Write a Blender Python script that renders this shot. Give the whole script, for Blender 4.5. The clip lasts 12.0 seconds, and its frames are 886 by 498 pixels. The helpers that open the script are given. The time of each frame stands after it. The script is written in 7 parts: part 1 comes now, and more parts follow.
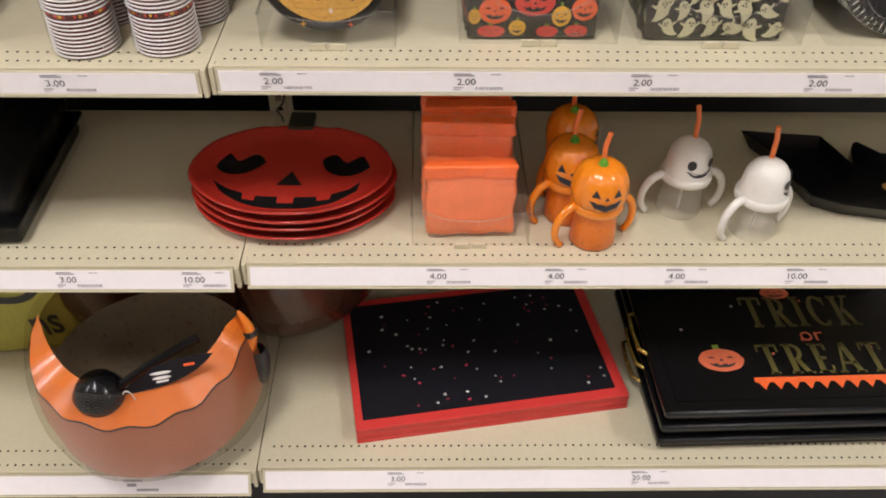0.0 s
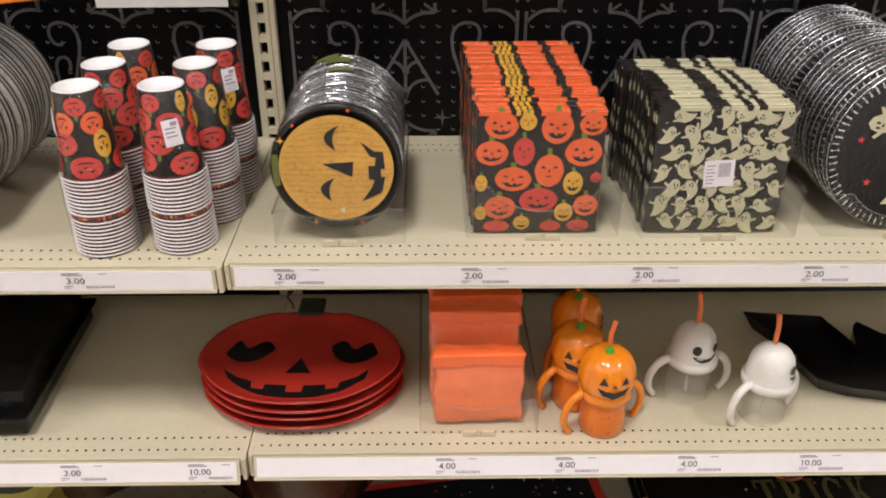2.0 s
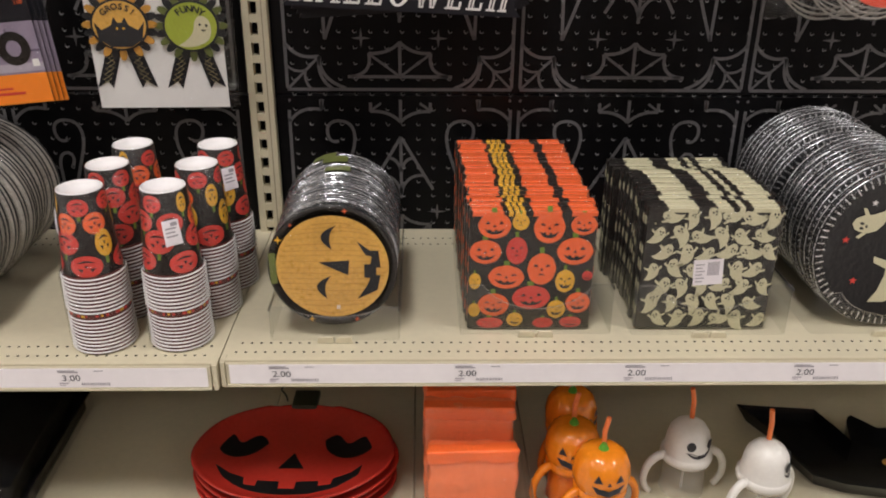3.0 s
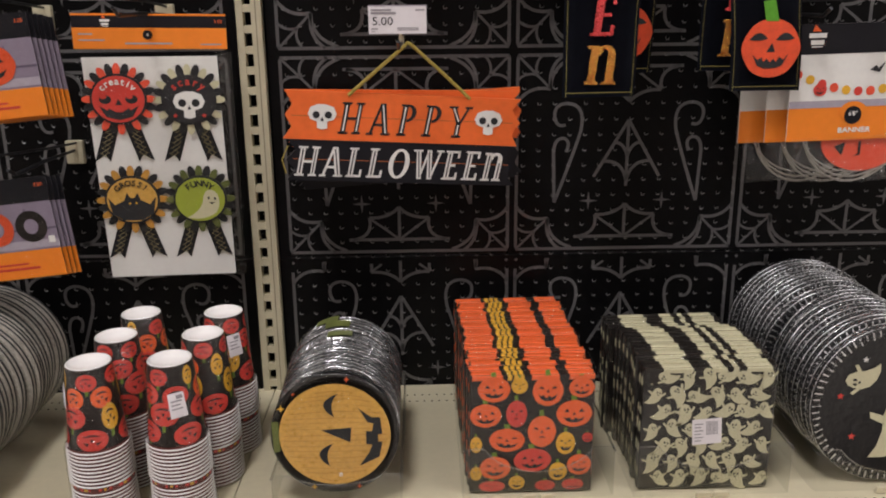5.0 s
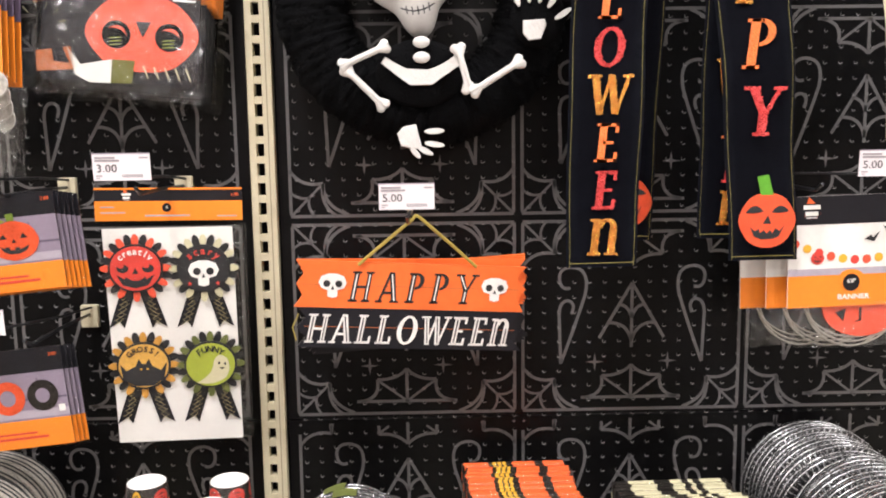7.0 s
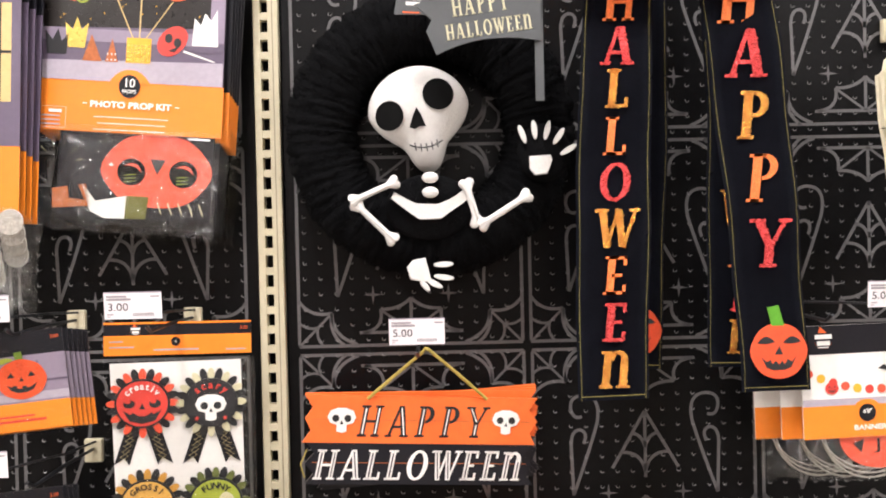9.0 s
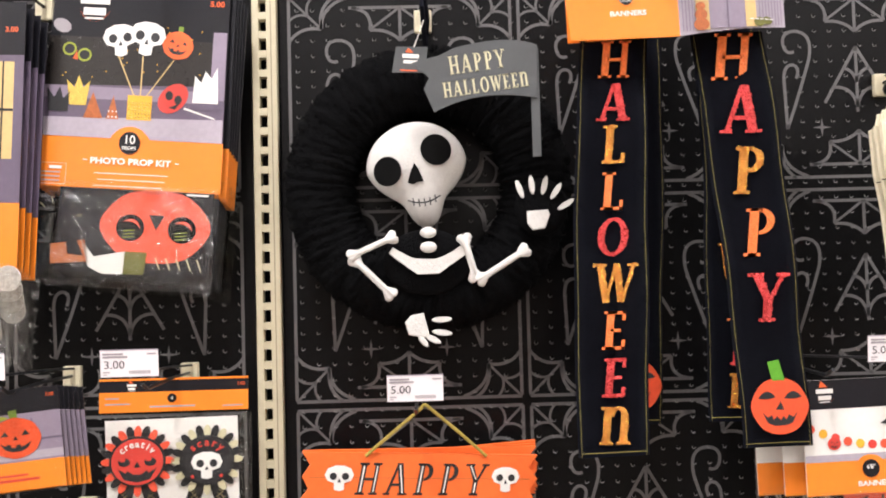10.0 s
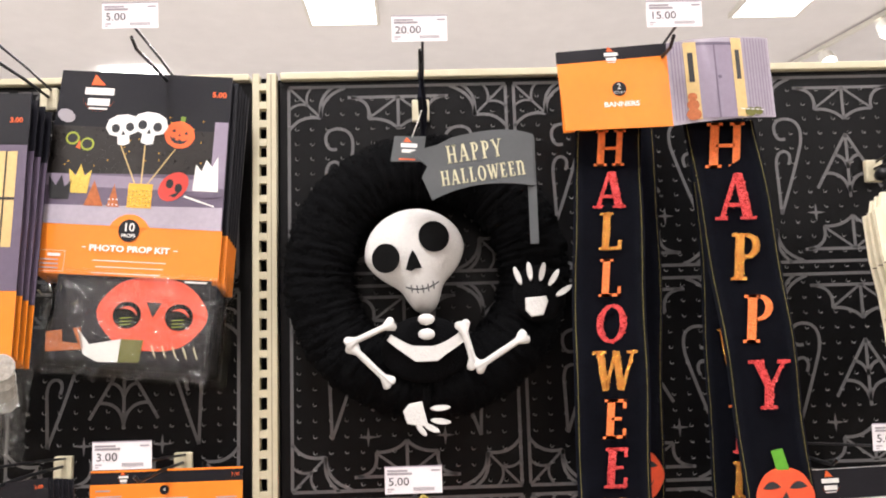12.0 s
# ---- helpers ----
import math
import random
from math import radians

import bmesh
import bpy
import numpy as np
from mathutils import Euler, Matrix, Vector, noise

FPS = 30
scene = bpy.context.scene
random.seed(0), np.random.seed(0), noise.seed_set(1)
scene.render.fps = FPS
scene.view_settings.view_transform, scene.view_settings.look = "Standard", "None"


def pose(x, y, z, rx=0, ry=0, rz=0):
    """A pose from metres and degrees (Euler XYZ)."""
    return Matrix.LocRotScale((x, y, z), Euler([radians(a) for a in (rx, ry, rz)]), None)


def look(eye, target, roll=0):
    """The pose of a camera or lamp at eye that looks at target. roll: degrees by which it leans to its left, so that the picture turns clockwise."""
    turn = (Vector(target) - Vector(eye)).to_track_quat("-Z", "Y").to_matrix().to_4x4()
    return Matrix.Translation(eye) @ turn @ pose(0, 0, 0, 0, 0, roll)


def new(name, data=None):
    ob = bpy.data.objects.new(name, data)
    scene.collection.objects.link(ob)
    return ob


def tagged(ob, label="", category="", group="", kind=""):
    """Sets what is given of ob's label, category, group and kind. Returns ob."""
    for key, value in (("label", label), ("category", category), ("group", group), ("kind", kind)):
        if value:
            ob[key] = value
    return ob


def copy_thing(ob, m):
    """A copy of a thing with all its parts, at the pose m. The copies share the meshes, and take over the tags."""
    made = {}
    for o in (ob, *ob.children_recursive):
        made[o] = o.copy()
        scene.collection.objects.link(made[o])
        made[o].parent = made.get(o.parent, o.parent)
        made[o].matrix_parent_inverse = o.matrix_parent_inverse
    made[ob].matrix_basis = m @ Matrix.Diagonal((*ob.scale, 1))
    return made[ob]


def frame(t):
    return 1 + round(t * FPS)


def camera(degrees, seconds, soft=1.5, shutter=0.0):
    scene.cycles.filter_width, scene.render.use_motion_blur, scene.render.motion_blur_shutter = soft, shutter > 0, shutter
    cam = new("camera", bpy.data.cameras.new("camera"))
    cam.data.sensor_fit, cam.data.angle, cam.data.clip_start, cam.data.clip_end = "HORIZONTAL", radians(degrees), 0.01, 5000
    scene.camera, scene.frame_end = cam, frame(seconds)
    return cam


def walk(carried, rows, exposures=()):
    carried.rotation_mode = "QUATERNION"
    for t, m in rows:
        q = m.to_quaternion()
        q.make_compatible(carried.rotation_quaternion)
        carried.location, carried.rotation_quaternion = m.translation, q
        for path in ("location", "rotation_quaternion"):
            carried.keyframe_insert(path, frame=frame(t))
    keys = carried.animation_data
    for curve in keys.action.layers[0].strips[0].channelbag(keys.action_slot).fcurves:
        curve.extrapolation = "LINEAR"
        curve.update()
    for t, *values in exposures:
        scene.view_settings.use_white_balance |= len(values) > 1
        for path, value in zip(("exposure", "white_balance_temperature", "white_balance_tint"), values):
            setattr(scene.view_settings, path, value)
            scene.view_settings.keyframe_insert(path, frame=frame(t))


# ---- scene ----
cam = camera(56.0, 12.0, soft=1.9)
PATH = [
    (0, (0.229, -1.364, 1.344), (0.269, 0.15, 0.038), 1.0),
    (0.5, (0.226, -1.36, 1.356), (0.26, 0.205, 0.111), 0.6),
    (1, (0.224, -1.356, 1.367), (0.252, 0.261, 0.191), 0.2),
    (1.5, (0.221, -1.354, 1.377), (0.251, 0.32, 0.284), 0.2),
    (2, (0.221, -1.353, 1.389), (0.256, 0.38, 0.39), 0.3),
    (2.5, (0.221, -1.352, 1.407), (0.263, 0.425, 0.49), 0.5),
    (3, (0.222, -1.354, 1.423), (0.269, 0.461, 0.584), 0.6),
    (5, (0.226, -1.366, 1.483), (0.27, 0.555, 0.928), -0.6),
    (5.5, (0.226, -1.369, 1.503), (0.272, 0.572, 1.024), -0.7),
    (6, (0.23, -1.372, 1.522), (0.269, 0.586, 1.117), -0.7),
    (6.5, (0.225, -1.373, 1.536), (0.266, 0.599, 1.202), -0.7),
    (7, (0.224, -1.373, 1.547), (0.259, 0.61, 1.286), -0.8),
    (9, (0.213, -1.37, 1.598), (0.249, 0.629, 1.571), -1.3),
    (9.5, (0.213, -1.37, 1.607), (0.251, 0.63, 1.633), -1.4),
    (10, (0.214, -1.37, 1.615), (0.256, 0.628, 1.692), -1.5),
    (10.5, (0.213, -1.371, 1.62), (0.261, 0.624, 1.748), -1.6),
    (11, (0.214, -1.372, 1.625), (0.265, 0.619, 1.805), -1.6),
    (11.5, (0.212, -1.372, 1.631), (0.268, 0.615, 1.853), -1.7),
    (12, (0.212, -1.371, 1.633), (0.267, 0.612, 1.888), -1.7),
]
EXPOSURES = ((0.0, -0.70), (0.5, -0.68), (0.9, -0.26), (1.5, -0.32), (2.0, -0.68), (2.5, -1.18), (3.0, -0.90), (4.8, -1.16), (5.0, -1.08), (5.2, -0.2), (5.5, 0.04), (6.5, 0.08), (7.0, 0.10), (9.0, 0.18), (9.6, 0.1), (10.0, 0.02), (11.0, -0.05), (12.0, -0.01))
walk(cam, [(t, look(eye, target, roll)) for t, eye, target, roll in PATH], EXPOSURES)

# ---- light ----
world = bpy.data.worlds.new("store_air")
scene.world = world
world.use_nodes = True
world.node_tree.nodes["Background"].inputs["Color"].default_value = (1.0, 0.95, 0.9, 1)
world.node_tree.nodes["Background"].inputs["Strength"].default_value = 0.05
CEIL = 4.7
LAMP_POWER = 98.0
PANELS = [(x, y) for y in (5.33, -1.9, -5.9) for x in (-4.28, -0.42, 3.44)]
for px_, py_ in PANELS:
    lamp = bpy.data.lights.new("panel_light", "AREA")
    lamp.shape, lamp.size, lamp.size_y, lamp.energy = "RECTANGLE", 0.6, 1.2, LAMP_POWER * {-1.9: 1.48, -5.9: 0.62, 5.33: 1.7}.get(py_, 1.0)
    lamp.color = (1.0, 0.965, 0.985)
    lo = new("panel_light", lamp)
    lo.matrix_world = pose(px_, py_, CEIL - 0.06)


# ---- materials ----
def nodes_of(m):
    m.use_nodes = True
    return m.node_tree.nodes, m.node_tree.links


def mat(name, col, rough=0.5, metal=0.0, var=0.10, scale=30.0, bump=0.0, bscale=300.0, coat=0.0, spec=0.5, sheen=0.0, wave=0.0):
    """A surface with colour drift at two scales, fine relief and an optional clear coat."""
    m = bpy.data.materials.new(name)
    nd, ln = nodes_of(m)
    b = nd["Principled BSDF"]
    tc = nd.new("ShaderNodeTexCoord")
    big = nd.new("ShaderNodeTexNoise"); big.inputs["Scale"].default_value = scale; big.inputs["Detail"].default_value = 3
    fine = nd.new("ShaderNodeTexNoise"); fine.inputs["Scale"].default_value = scale * 9; fine.inputs["Detail"].default_value = 2
    ln.new(tc.outputs["Object"], big.inputs["Vector"]); ln.new(tc.outputs["Object"], fine.inputs["Vector"])
    add = nd.new("ShaderNodeMath"); add.operation = "ADD"
    ln.new(big.outputs["Fac"], add.inputs[0]); ln.new(fine.outputs["Fac"], add.inputs[1])
    ramp = nd.new("ShaderNodeMapRange"); ramp.inputs["From Min"].default_value = 0.6; ramp.inputs["From Max"].default_value = 1.4
    ramp.inputs["To Min"].default_value = 1 - var; ramp.inputs["To Max"].default_value = 1 + var
    ln.new(add.outputs[0], ramp.inputs["Value"])
    mul = nd.new("ShaderNodeVectorMath"); mul.operation = "SCALE"
    mul.inputs[0].default_value = col
    ln.new(ramp.outputs["Result"], mul.inputs["Scale"])
    ln.new(mul.outputs["Vector"], b.inputs["Base Color"])
    rr = nd.new("ShaderNodeMapRange"); rr.inputs["To Min"].default_value = max(0.02, rough - 0.08); rr.inputs["To Max"].default_value = min(1, rough + 0.08)
    ln.new(fine.outputs["Fac"], rr.inputs["Value"]); ln.new(rr.outputs["Result"], b.inputs["Roughness"])
    b.inputs["Metallic"].default_value = metal
    b.inputs["Coat Weight"].default_value = coat
    b.inputs["Coat Roughness"].default_value = 0.08
    b.inputs["Specular IOR Level"].default_value = spec
    b.inputs["Sheen Weight"].default_value = sheen
    if bump:
        tx = nd.new("ShaderNodeTexNoise"); tx.inputs["Scale"].default_value = bscale; tx.inputs["Detail"].default_value = 4
        ln.new(tc.outputs["Object"], tx.inputs["Vector"])
        bp = nd.new("ShaderNodeBump"); bp.inputs["Strength"].default_value = bump; bp.inputs["Distance"].default_value = 0.004
        ln.new(tx.outputs["Fac"], bp.inputs["Height"]); ln.new(bp.outputs["Normal"], b.inputs["Normal"])
        if coat:
            ln.new(bp.outputs["Normal"], b.inputs["Coat Normal"])
    return m


def clear(name, tint=(0.96, 0.96, 0.95), gloss=0.10, rough=0.06, bump=0.0, bscale=60.0):
    """Thin clear plastic: light goes straight through, with a glossy skin."""
    m = bpy.data.materials.new(name)
    nd, ln = nodes_of(m)
    out = nd["Material Output"]
    nd.remove(nd["Principled BSDF"])
    tr = nd.new("ShaderNodeBsdfTransparent"); tr.inputs["Color"].default_value = (*tint, 1)
    gl = nd.new("ShaderNodeBsdfGlossy"); gl.inputs["Roughness"].default_value = rough
    fr = nd.new("ShaderNodeLayerWeight"); fr.inputs["Blend"].default_value = 0.5
    pw = nd.new("ShaderNodeMath"); pw.operation = "POWER"; pw.inputs[1].default_value = 5.0
    ml = nd.new("ShaderNodeMath"); ml.operation = "MULTIPLY"; ml.inputs[1].default_value = 0.25
    ad = nd.new("ShaderNodeMath"); ad.operation = "ADD"; ad.inputs[1].default_value = gloss; ad.use_clamp = True
    ln.new(fr.outputs["Facing"], pw.inputs[0]); ln.new(pw.outputs[0], ml.inputs[0])
    mx = nd.new("ShaderNodeMixShader")
    ln.new(ml.outputs[0], ad.inputs[0]); ln.new(ad.outputs[0], mx.inputs["Fac"])
    ln.new(tr.outputs[0], mx.inputs[1]); ln.new(gl.outputs[0], mx.inputs[2])
    if bump:
        tc = nd.new("ShaderNodeTexCoord")
        tx = nd.new("ShaderNodeTexNoise"); tx.inputs["Scale"].default_value = bscale; tx.inputs["Detail"].default_value = 3
        tx.inputs["Distortion"].default_value = 1.2
        ln.new(tc.outputs["Object"], tx.inputs["Vector"])
        bp = nd.new("ShaderNodeBump"); bp.inputs["Strength"].default_value = bump; bp.inputs["Distance"].default_value = 0.01
        ln.new(tx.outputs["Fac"], bp.inputs["Height"]); ln.new(bp.outputs["Normal"], gl.inputs["Normal"])
    ln.new(mx.outputs[0], out.inputs["Surface"])
    return m


def frosted(name, col, cover):
    """Milky plastic: a share of the light scatters at its skin, the rest goes through."""
    m = bpy.data.materials.new(name)
    nd, ln = nodes_of(m)
    b = nd["Principled BSDF"]
    b.inputs["Base Color"].default_value = (*col, 1)
    b.inputs["Roughness"].default_value = 0.25
    tr = nd.new("ShaderNodeBsdfTransparent"); tr.inputs["Color"].default_value = (0.97, 0.96, 0.94, 1)
    tc = nd.new("ShaderNodeTexCoord")
    tx = nd.new("ShaderNodeTexNoise"); tx.inputs["Scale"].default_value = 40
    ln.new(tc.outputs["Object"], tx.inputs["Vector"])
    mr = nd.new("ShaderNodeMapRange"); mr.inputs["To Min"].default_value = cover * 0.6; mr.inputs["To Max"].default_value = cover * 1.4
    ln.new(tx.outputs["Fac"], mr.inputs["Value"])
    mx = nd.new("ShaderNodeMixShader")
    ln.new(mr.outputs["Result"], mx.inputs["Fac"])
    ln.new(tr.outputs[0], mx.inputs[1]); ln.new(b.outputs[0], mx.inputs[2])
    ln.new(mx.outputs[0], nd["Material Output"].inputs["Surface"])
    return m


def glow(name, col, strength):
    m = bpy.data.materials.new(name)
    nd, ln = nodes_of(m)
    b = nd["Principled BSDF"]
    b.inputs["Base Color"].default_value = (0.8, 0.8, 0.8, 1)
    b.inputs["Emission Color"].default_value = (*col, 1)
    b.inputs["Emission Strength"].default_value = strength
    return m


CREAM = mat("cream_powder_coat", (0.61, 0.55, 0.385), 0.42, var=0.05, scale=12, bump=0.03, bscale=900)
BLACKBOARD = mat("black_printed_board", (0.0045, 0.0042, 0.0045), 0.33, var=0.3, scale=6, bump=0.03, bscale=500, spec=0.14)
GREYLINE = mat("grey_print", (0.115, 0.11, 0.11), 0.42, var=0.12, scale=18)
HOLE = mat("hole_dark", (0.004, 0.004, 0.004), 0.9, spec=0.1)
RIM = mat("hole_wall", (0.15, 0.145, 0.14), 0.4)
STRIP = mat("label_strip", (0.90, 0.855, 0.85), 0.32, var=0.03, scale=8, coat=0.25)
PAPER = mat("white_paper", (0.80, 0.77, 0.75), 0.5, var=0.04, scale=25)
TAGPAPER = mat("tag_paper", (0.85, 0.80, 0.82), 0.35, var=0.03, scale=25, coat=0.4)
INK = mat("black_ink", (0.02, 0.02, 0.022), 0.5)
GREYINK = mat("grey_ink", (0.34, 0.31, 0.33), 0.5)
FAINTINK = mat("faint_ink", (0.45, 0.40, 0.43), 0.5)
ORANGE = mat("orange_card", (0.92, 0.25, 0.022), 0.38, var=0.05, scale=10, coat=0.3)
SIGNORANGE = mat("orange_painted_board", (0.86, 0.155, 0.028), 0.45, var=0.10, scale=9, bump=0.08, bscale=70)
BOWLORANGE = mat("orange_card_band", (0.66, 0.155, 0.014), 0.4, var=0.08, scale=14, coat=0.2)
ORANGE_PRINT = mat("orange_print", (0.88, 0.14, 0.035), 0.32, var=0.12, scale=60, coat=0.4, bump=0.06, bscale=90)
RED_PRINT = mat("red_print", (0.68, 0.060, 0.045), 0.32, var=0.12, scale=60, coat=0.4, bump=0.06, bscale=90)
CORAL = mat("coral_print", (0.84, 0.10, 0.05), 0.35, var=0.1, scale=60, coat=0.4)
YELLOW_PRINT = mat("yellow_print", (0.78, 0.42, 0.04), 0.34, var=0.14, scale=60, coat=0.4)
GREEN_PRINT = mat("green_print", (0.16, 0.26, 0.03), 0.4, var=0.15, scale=50, coat=0.3)
BRIGHT_GREEN = mat("bright_green_felt", (0.10, 0.34, 0.02), 0.8, var=0.2, scale=80, bump=0.3, bscale=900)
CHARCOAL = mat("charcoal_print", (0.014, 0.0115, 0.010), 0.30, var=0.2, scale=30, coat=0.25, bump=0.08, bscale=60)
BLACKCARD = mat("black_card", (0.010, 0.010, 0.014), 0.36, var=0.15, scale=20, coat=0.15, spec=0.3)
CREAMPRINT = mat("cream_print", (0.62, 0.58, 0.38), 0.36, var=0.08, scale=50, coat=0.4)
WHITE = mat("white_plastic", (0.80, 0.77, 0.70), 0.35, var=0.05, scale=20)
FELT = mat("white_felt", (0.65, 0.63, 0.60), 0.9, var=0.06, scale=22, bump=0.3, bscale=260, spec=0.2)
WOOL = mat("black_yarn", (0.0045, 0.0045, 0.005), 0.95, var=0.35, scale=60, bump=1.0, bscale=420, spec=0.05)
CLOTH = mat("black_cloth", (0.006, 0.0065, 0.011), 0.9, var=0.25, scale=30, bump=0.25, bscale=1400, spec=0.12)
SEQ_ORANGE = mat("orange_stitched_cloth", (0.88, 0.19, 0.035), 0.5, metal=0.05, var=0.3, scale=120, bump=0.8, bscale=420)
SEQ_RED = mat("red_sequins", (0.78, 0.085, 0.085), 0.22, metal=0.45, var=0.5, scale=120, bump=0.9, bscale=420)
SEQ_GOLD = mat("gold_sequins", (0.80, 0.38, 0.09), 0.2, metal=0.9, var=0.5, scale=120, bump=0.9, bscale=420)
EMBROID = mat("orange_embroidery", (0.84, 0.085, 0.02), 0.6, var=0.2, scale=60, bump=0.5, bscale=700)
STITCH = mat("yellow_green_stitch", (0.32, 0.27, 0.08), 0.7)
FLAGGREY = mat("grey_flag_board", (0.075, 0.08, 0.083), 0.6, var=0.08, scale=20)
GOLDROPE = mat("gold_cord", (0.42, 0.33, 0.07), 0.45, metal=0.3, var=0.4, scale=300, bump=0.5, bscale=600)
STEELBLACK = mat("black_wire", (0.02, 0.02, 0.022), 0.35, metal=0.4)
REDPLATE = mat("red_glazed_plate", (0.42, 0.027, 0.017), 0.22, var=0.12, scale=14, coat=0.35, bump=0.05, bscale=40)
BLACKGLAZE = mat("black_glaze", (0.006, 0.006, 0.0065), 0.16, var=0.2, scale=14, coat=0.08, spec=0.28)
TANGERINE = mat("orange_tissue_pack", (1.0, 0.17, 0.035), 0.42, var=0.12, scale=22, coat=0.2, bump=0.35, bscale=45)
PEACH = mat("pale_orange_film_pack", (1.0, 0.235, 0.085), 0.36, var=0.12, scale=25, coat=0.3, bump=0.5, bscale=55)
SIPORANGE = mat("orange_plastic", (0.86, 0.25, 0.012), 0.22, var=0.08, scale=20, coat=0.4)
SIPORANGE2 = mat("orange_plastic_deep", (0.80, 0.19, 0.01), 0.3, var=0.1, scale=20, coat=0.2)
STRAW = mat("orange_straw", (0.85, 0.20, 0.05), 0.35)
DARKSTEM = mat("olive_glaze", (0.026, 0.030, 0.014), 0.4, var=0.2)
SILVERLINE = mat("silver_rim", (0.70, 0.70, 0.71), 0.28, metal=0.8, var=0.7, scale=26, bump=0.3, bscale=60)
# silver of the flute ticks, and of the glare patches drawn between them
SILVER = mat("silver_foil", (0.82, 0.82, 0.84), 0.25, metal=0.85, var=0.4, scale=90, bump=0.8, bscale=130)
PLATEEDGE = mat("plate_paper_edge", (0.42, 0.39, 0.34), 0.35, var=0.45, scale=22, coat=0.4)
PLATEDARK = mat("plate_dark_film", (0.010, 0.010, 0.011), 0.36, var=0.3, scale=40, coat=0.12, bump=0.4, bscale=120)
GOLDFACE = mat("pumpkin_gold_print", (0.70, 0.39, 0.085), 0.3, var=0.16, scale=24, coat=0.6)
GOLDSTRIPE = mat("pumpkin_stripe_print", (0.58, 0.29, 0.055), 0.3, var=0.16, scale=24, coat=0.6)
REDFRAME = mat("red_paper_stack", (0.68, 0.045, 0.04), 0.42, var=0.1, scale=20, coat=0.2)
HEARTPINK = mat("pink_ink", (0.62, 0.05, 0.10), 0.4)
LACQUER = mat("black_lacquer", (0.005, 0.005, 0.0055), 0.2, var=0.2, scale=8, coat=0.06, spec=0.22, bump=0.03, bscale=30)
OLIVEGOLD = mat("olive_gold_ink", (0.10, 0.085, 0.022), 0.4, var=0.3, scale=60)
SALMON = mat("salmon_ink", (0.66, 0.15, 0.07), 0.4)
GOLDMETAL = mat("gold_metal", (0.75, 0.55, 0.14), 0.25, metal=0.9)
TERRACOTTA = mat("terracotta_sleeve", (0.40, 0.125, 0.055), 0.4, var=0.12, scale=14, coat=0.4)
AMBER = mat("dark_amber_plastic", (0.085, 0.028, 0.015), 0.2, var=0.2, scale=12, coat=0.5)
SMOKE = mat("smoked_inner_wall", (0.17, 0.125, 0.075), 0.3, var=0.15, scale=10, coat=0.3)
LIMEBAG = mat("yellow_green_bag", (0.45, 0.42, 0.08), 0.6, var=0.15, scale=18, bump=0.3, bscale=120)
LILAC = mat("lilac_photo", (0.27, 0.22, 0.29), 0.36, var=0.08, scale=14, coat=0.35)
LILACDARK = mat("dark_lilac_photo", (0.13, 0.10, 0.15), 0.36, var=0.1, scale=14, coat=0.35)
LILACPALE = mat("pale_lilac_photo", (0.42, 0.37, 0.43), 0.36, var=0.1, scale=14, coat=0.35)
DOORCREAM = mat("window_yellow_photo", (0.66, 0.47, 0.20), 0.36, var=0.1, scale=20, coat=0.35)
OLIVE = mat("olive_card", (0.13, 0.13, 0.02), 0.45)
RUST = mat("rust_glitter_card", (0.45, 0.13, 0.04), 0.55, var=0.35, scale=200)
LIMEPRINT = mat("lime_print", (0.36, 0.42, 0.05), 0.4, var=0.1, scale=40)
SNOW = mat("white_card", (0.82, 0.80, 0.76), 0.42, var=0.04, scale=14)
BALLOON = mat("orange_balloon_photo", (0.72, 0.09, 0.03), 0.3, var=0.15, scale=40, coat=0.3)
PARCHMENT = mat("cream_fence_board", (0.82, 0.75, 0.55), 0.6, var=0.08, scale=16, bump=0.1, bscale=60)
BROWNEDGE = mat("hem_edge", (0.10, 0.06, 0.03), 0.6)
CEILWHITE = mat("ceiling_paint", (0.86, 0.83, 0.82), 0.8, var=0.04, scale=0.6)
FLOORTILE = mat("pale_vinyl_floor", (0.68, 0.65, 0.60), 0.3, var=0.06, scale=3)
FARSHELF = mat("facing_shelf_goods", (0.20, 0.15, 0.11), 0.5, var=0.5, scale=5)
FILM = clear("wrapping_film", gloss=0.008, rough=0.05, bump=0.8, bscale=45)
CRINKLE = clear("crinkled_wrapping_film", gloss=0.040, rough=0.07, bump=1.0, bscale=42)
BAGFILM = clear("crinkled_bag_plastic", (0.95, 0.95, 0.94), gloss=0.06, rough=0.12, bump=1.0, bscale=36)
RIBBONLINE = mat("ribbon_gold_line", (0.30, 0.25, 0.13), 0.4, var=0.3, scale=80)
FOIL = mat("crumpled_dark_film", (0.30, 0.30, 0.31), 0.2, metal=0.8, var=0.95, scale=22, bump=0.9, bscale=32)
CLEAREDGE = clear("clear_plastic_edge", (0.92, 0.92, 0.90), gloss=0.30, rough=0.25)
SMOKEGLASS = clear("smoky_clear_plastic", (0.50, 0.42, 0.33), gloss=0.02, rough=0.06)
CUPGAP = mat("dark_red_cup_wall", (0.13, 0.030, 0.024), 0.45, var=0.4, scale=90)
DULLLIME = mat("dull_lime_print", (0.13, 0.15, 0.04), 0.45, var=0.25, scale=60)
ACRYLIC = clear("clear_acrylic", (0.965, 0.965, 0.955), gloss=0.028, rough=0.03)
BOWLGLASS = clear("clear_bowl_plastic", (0.93, 0.90, 0.86), gloss=0.04, rough=0.04)
CUPCLEAR = frosted("frosted_clear_cup", (0.80, 0.77, 0.70), 0.22)
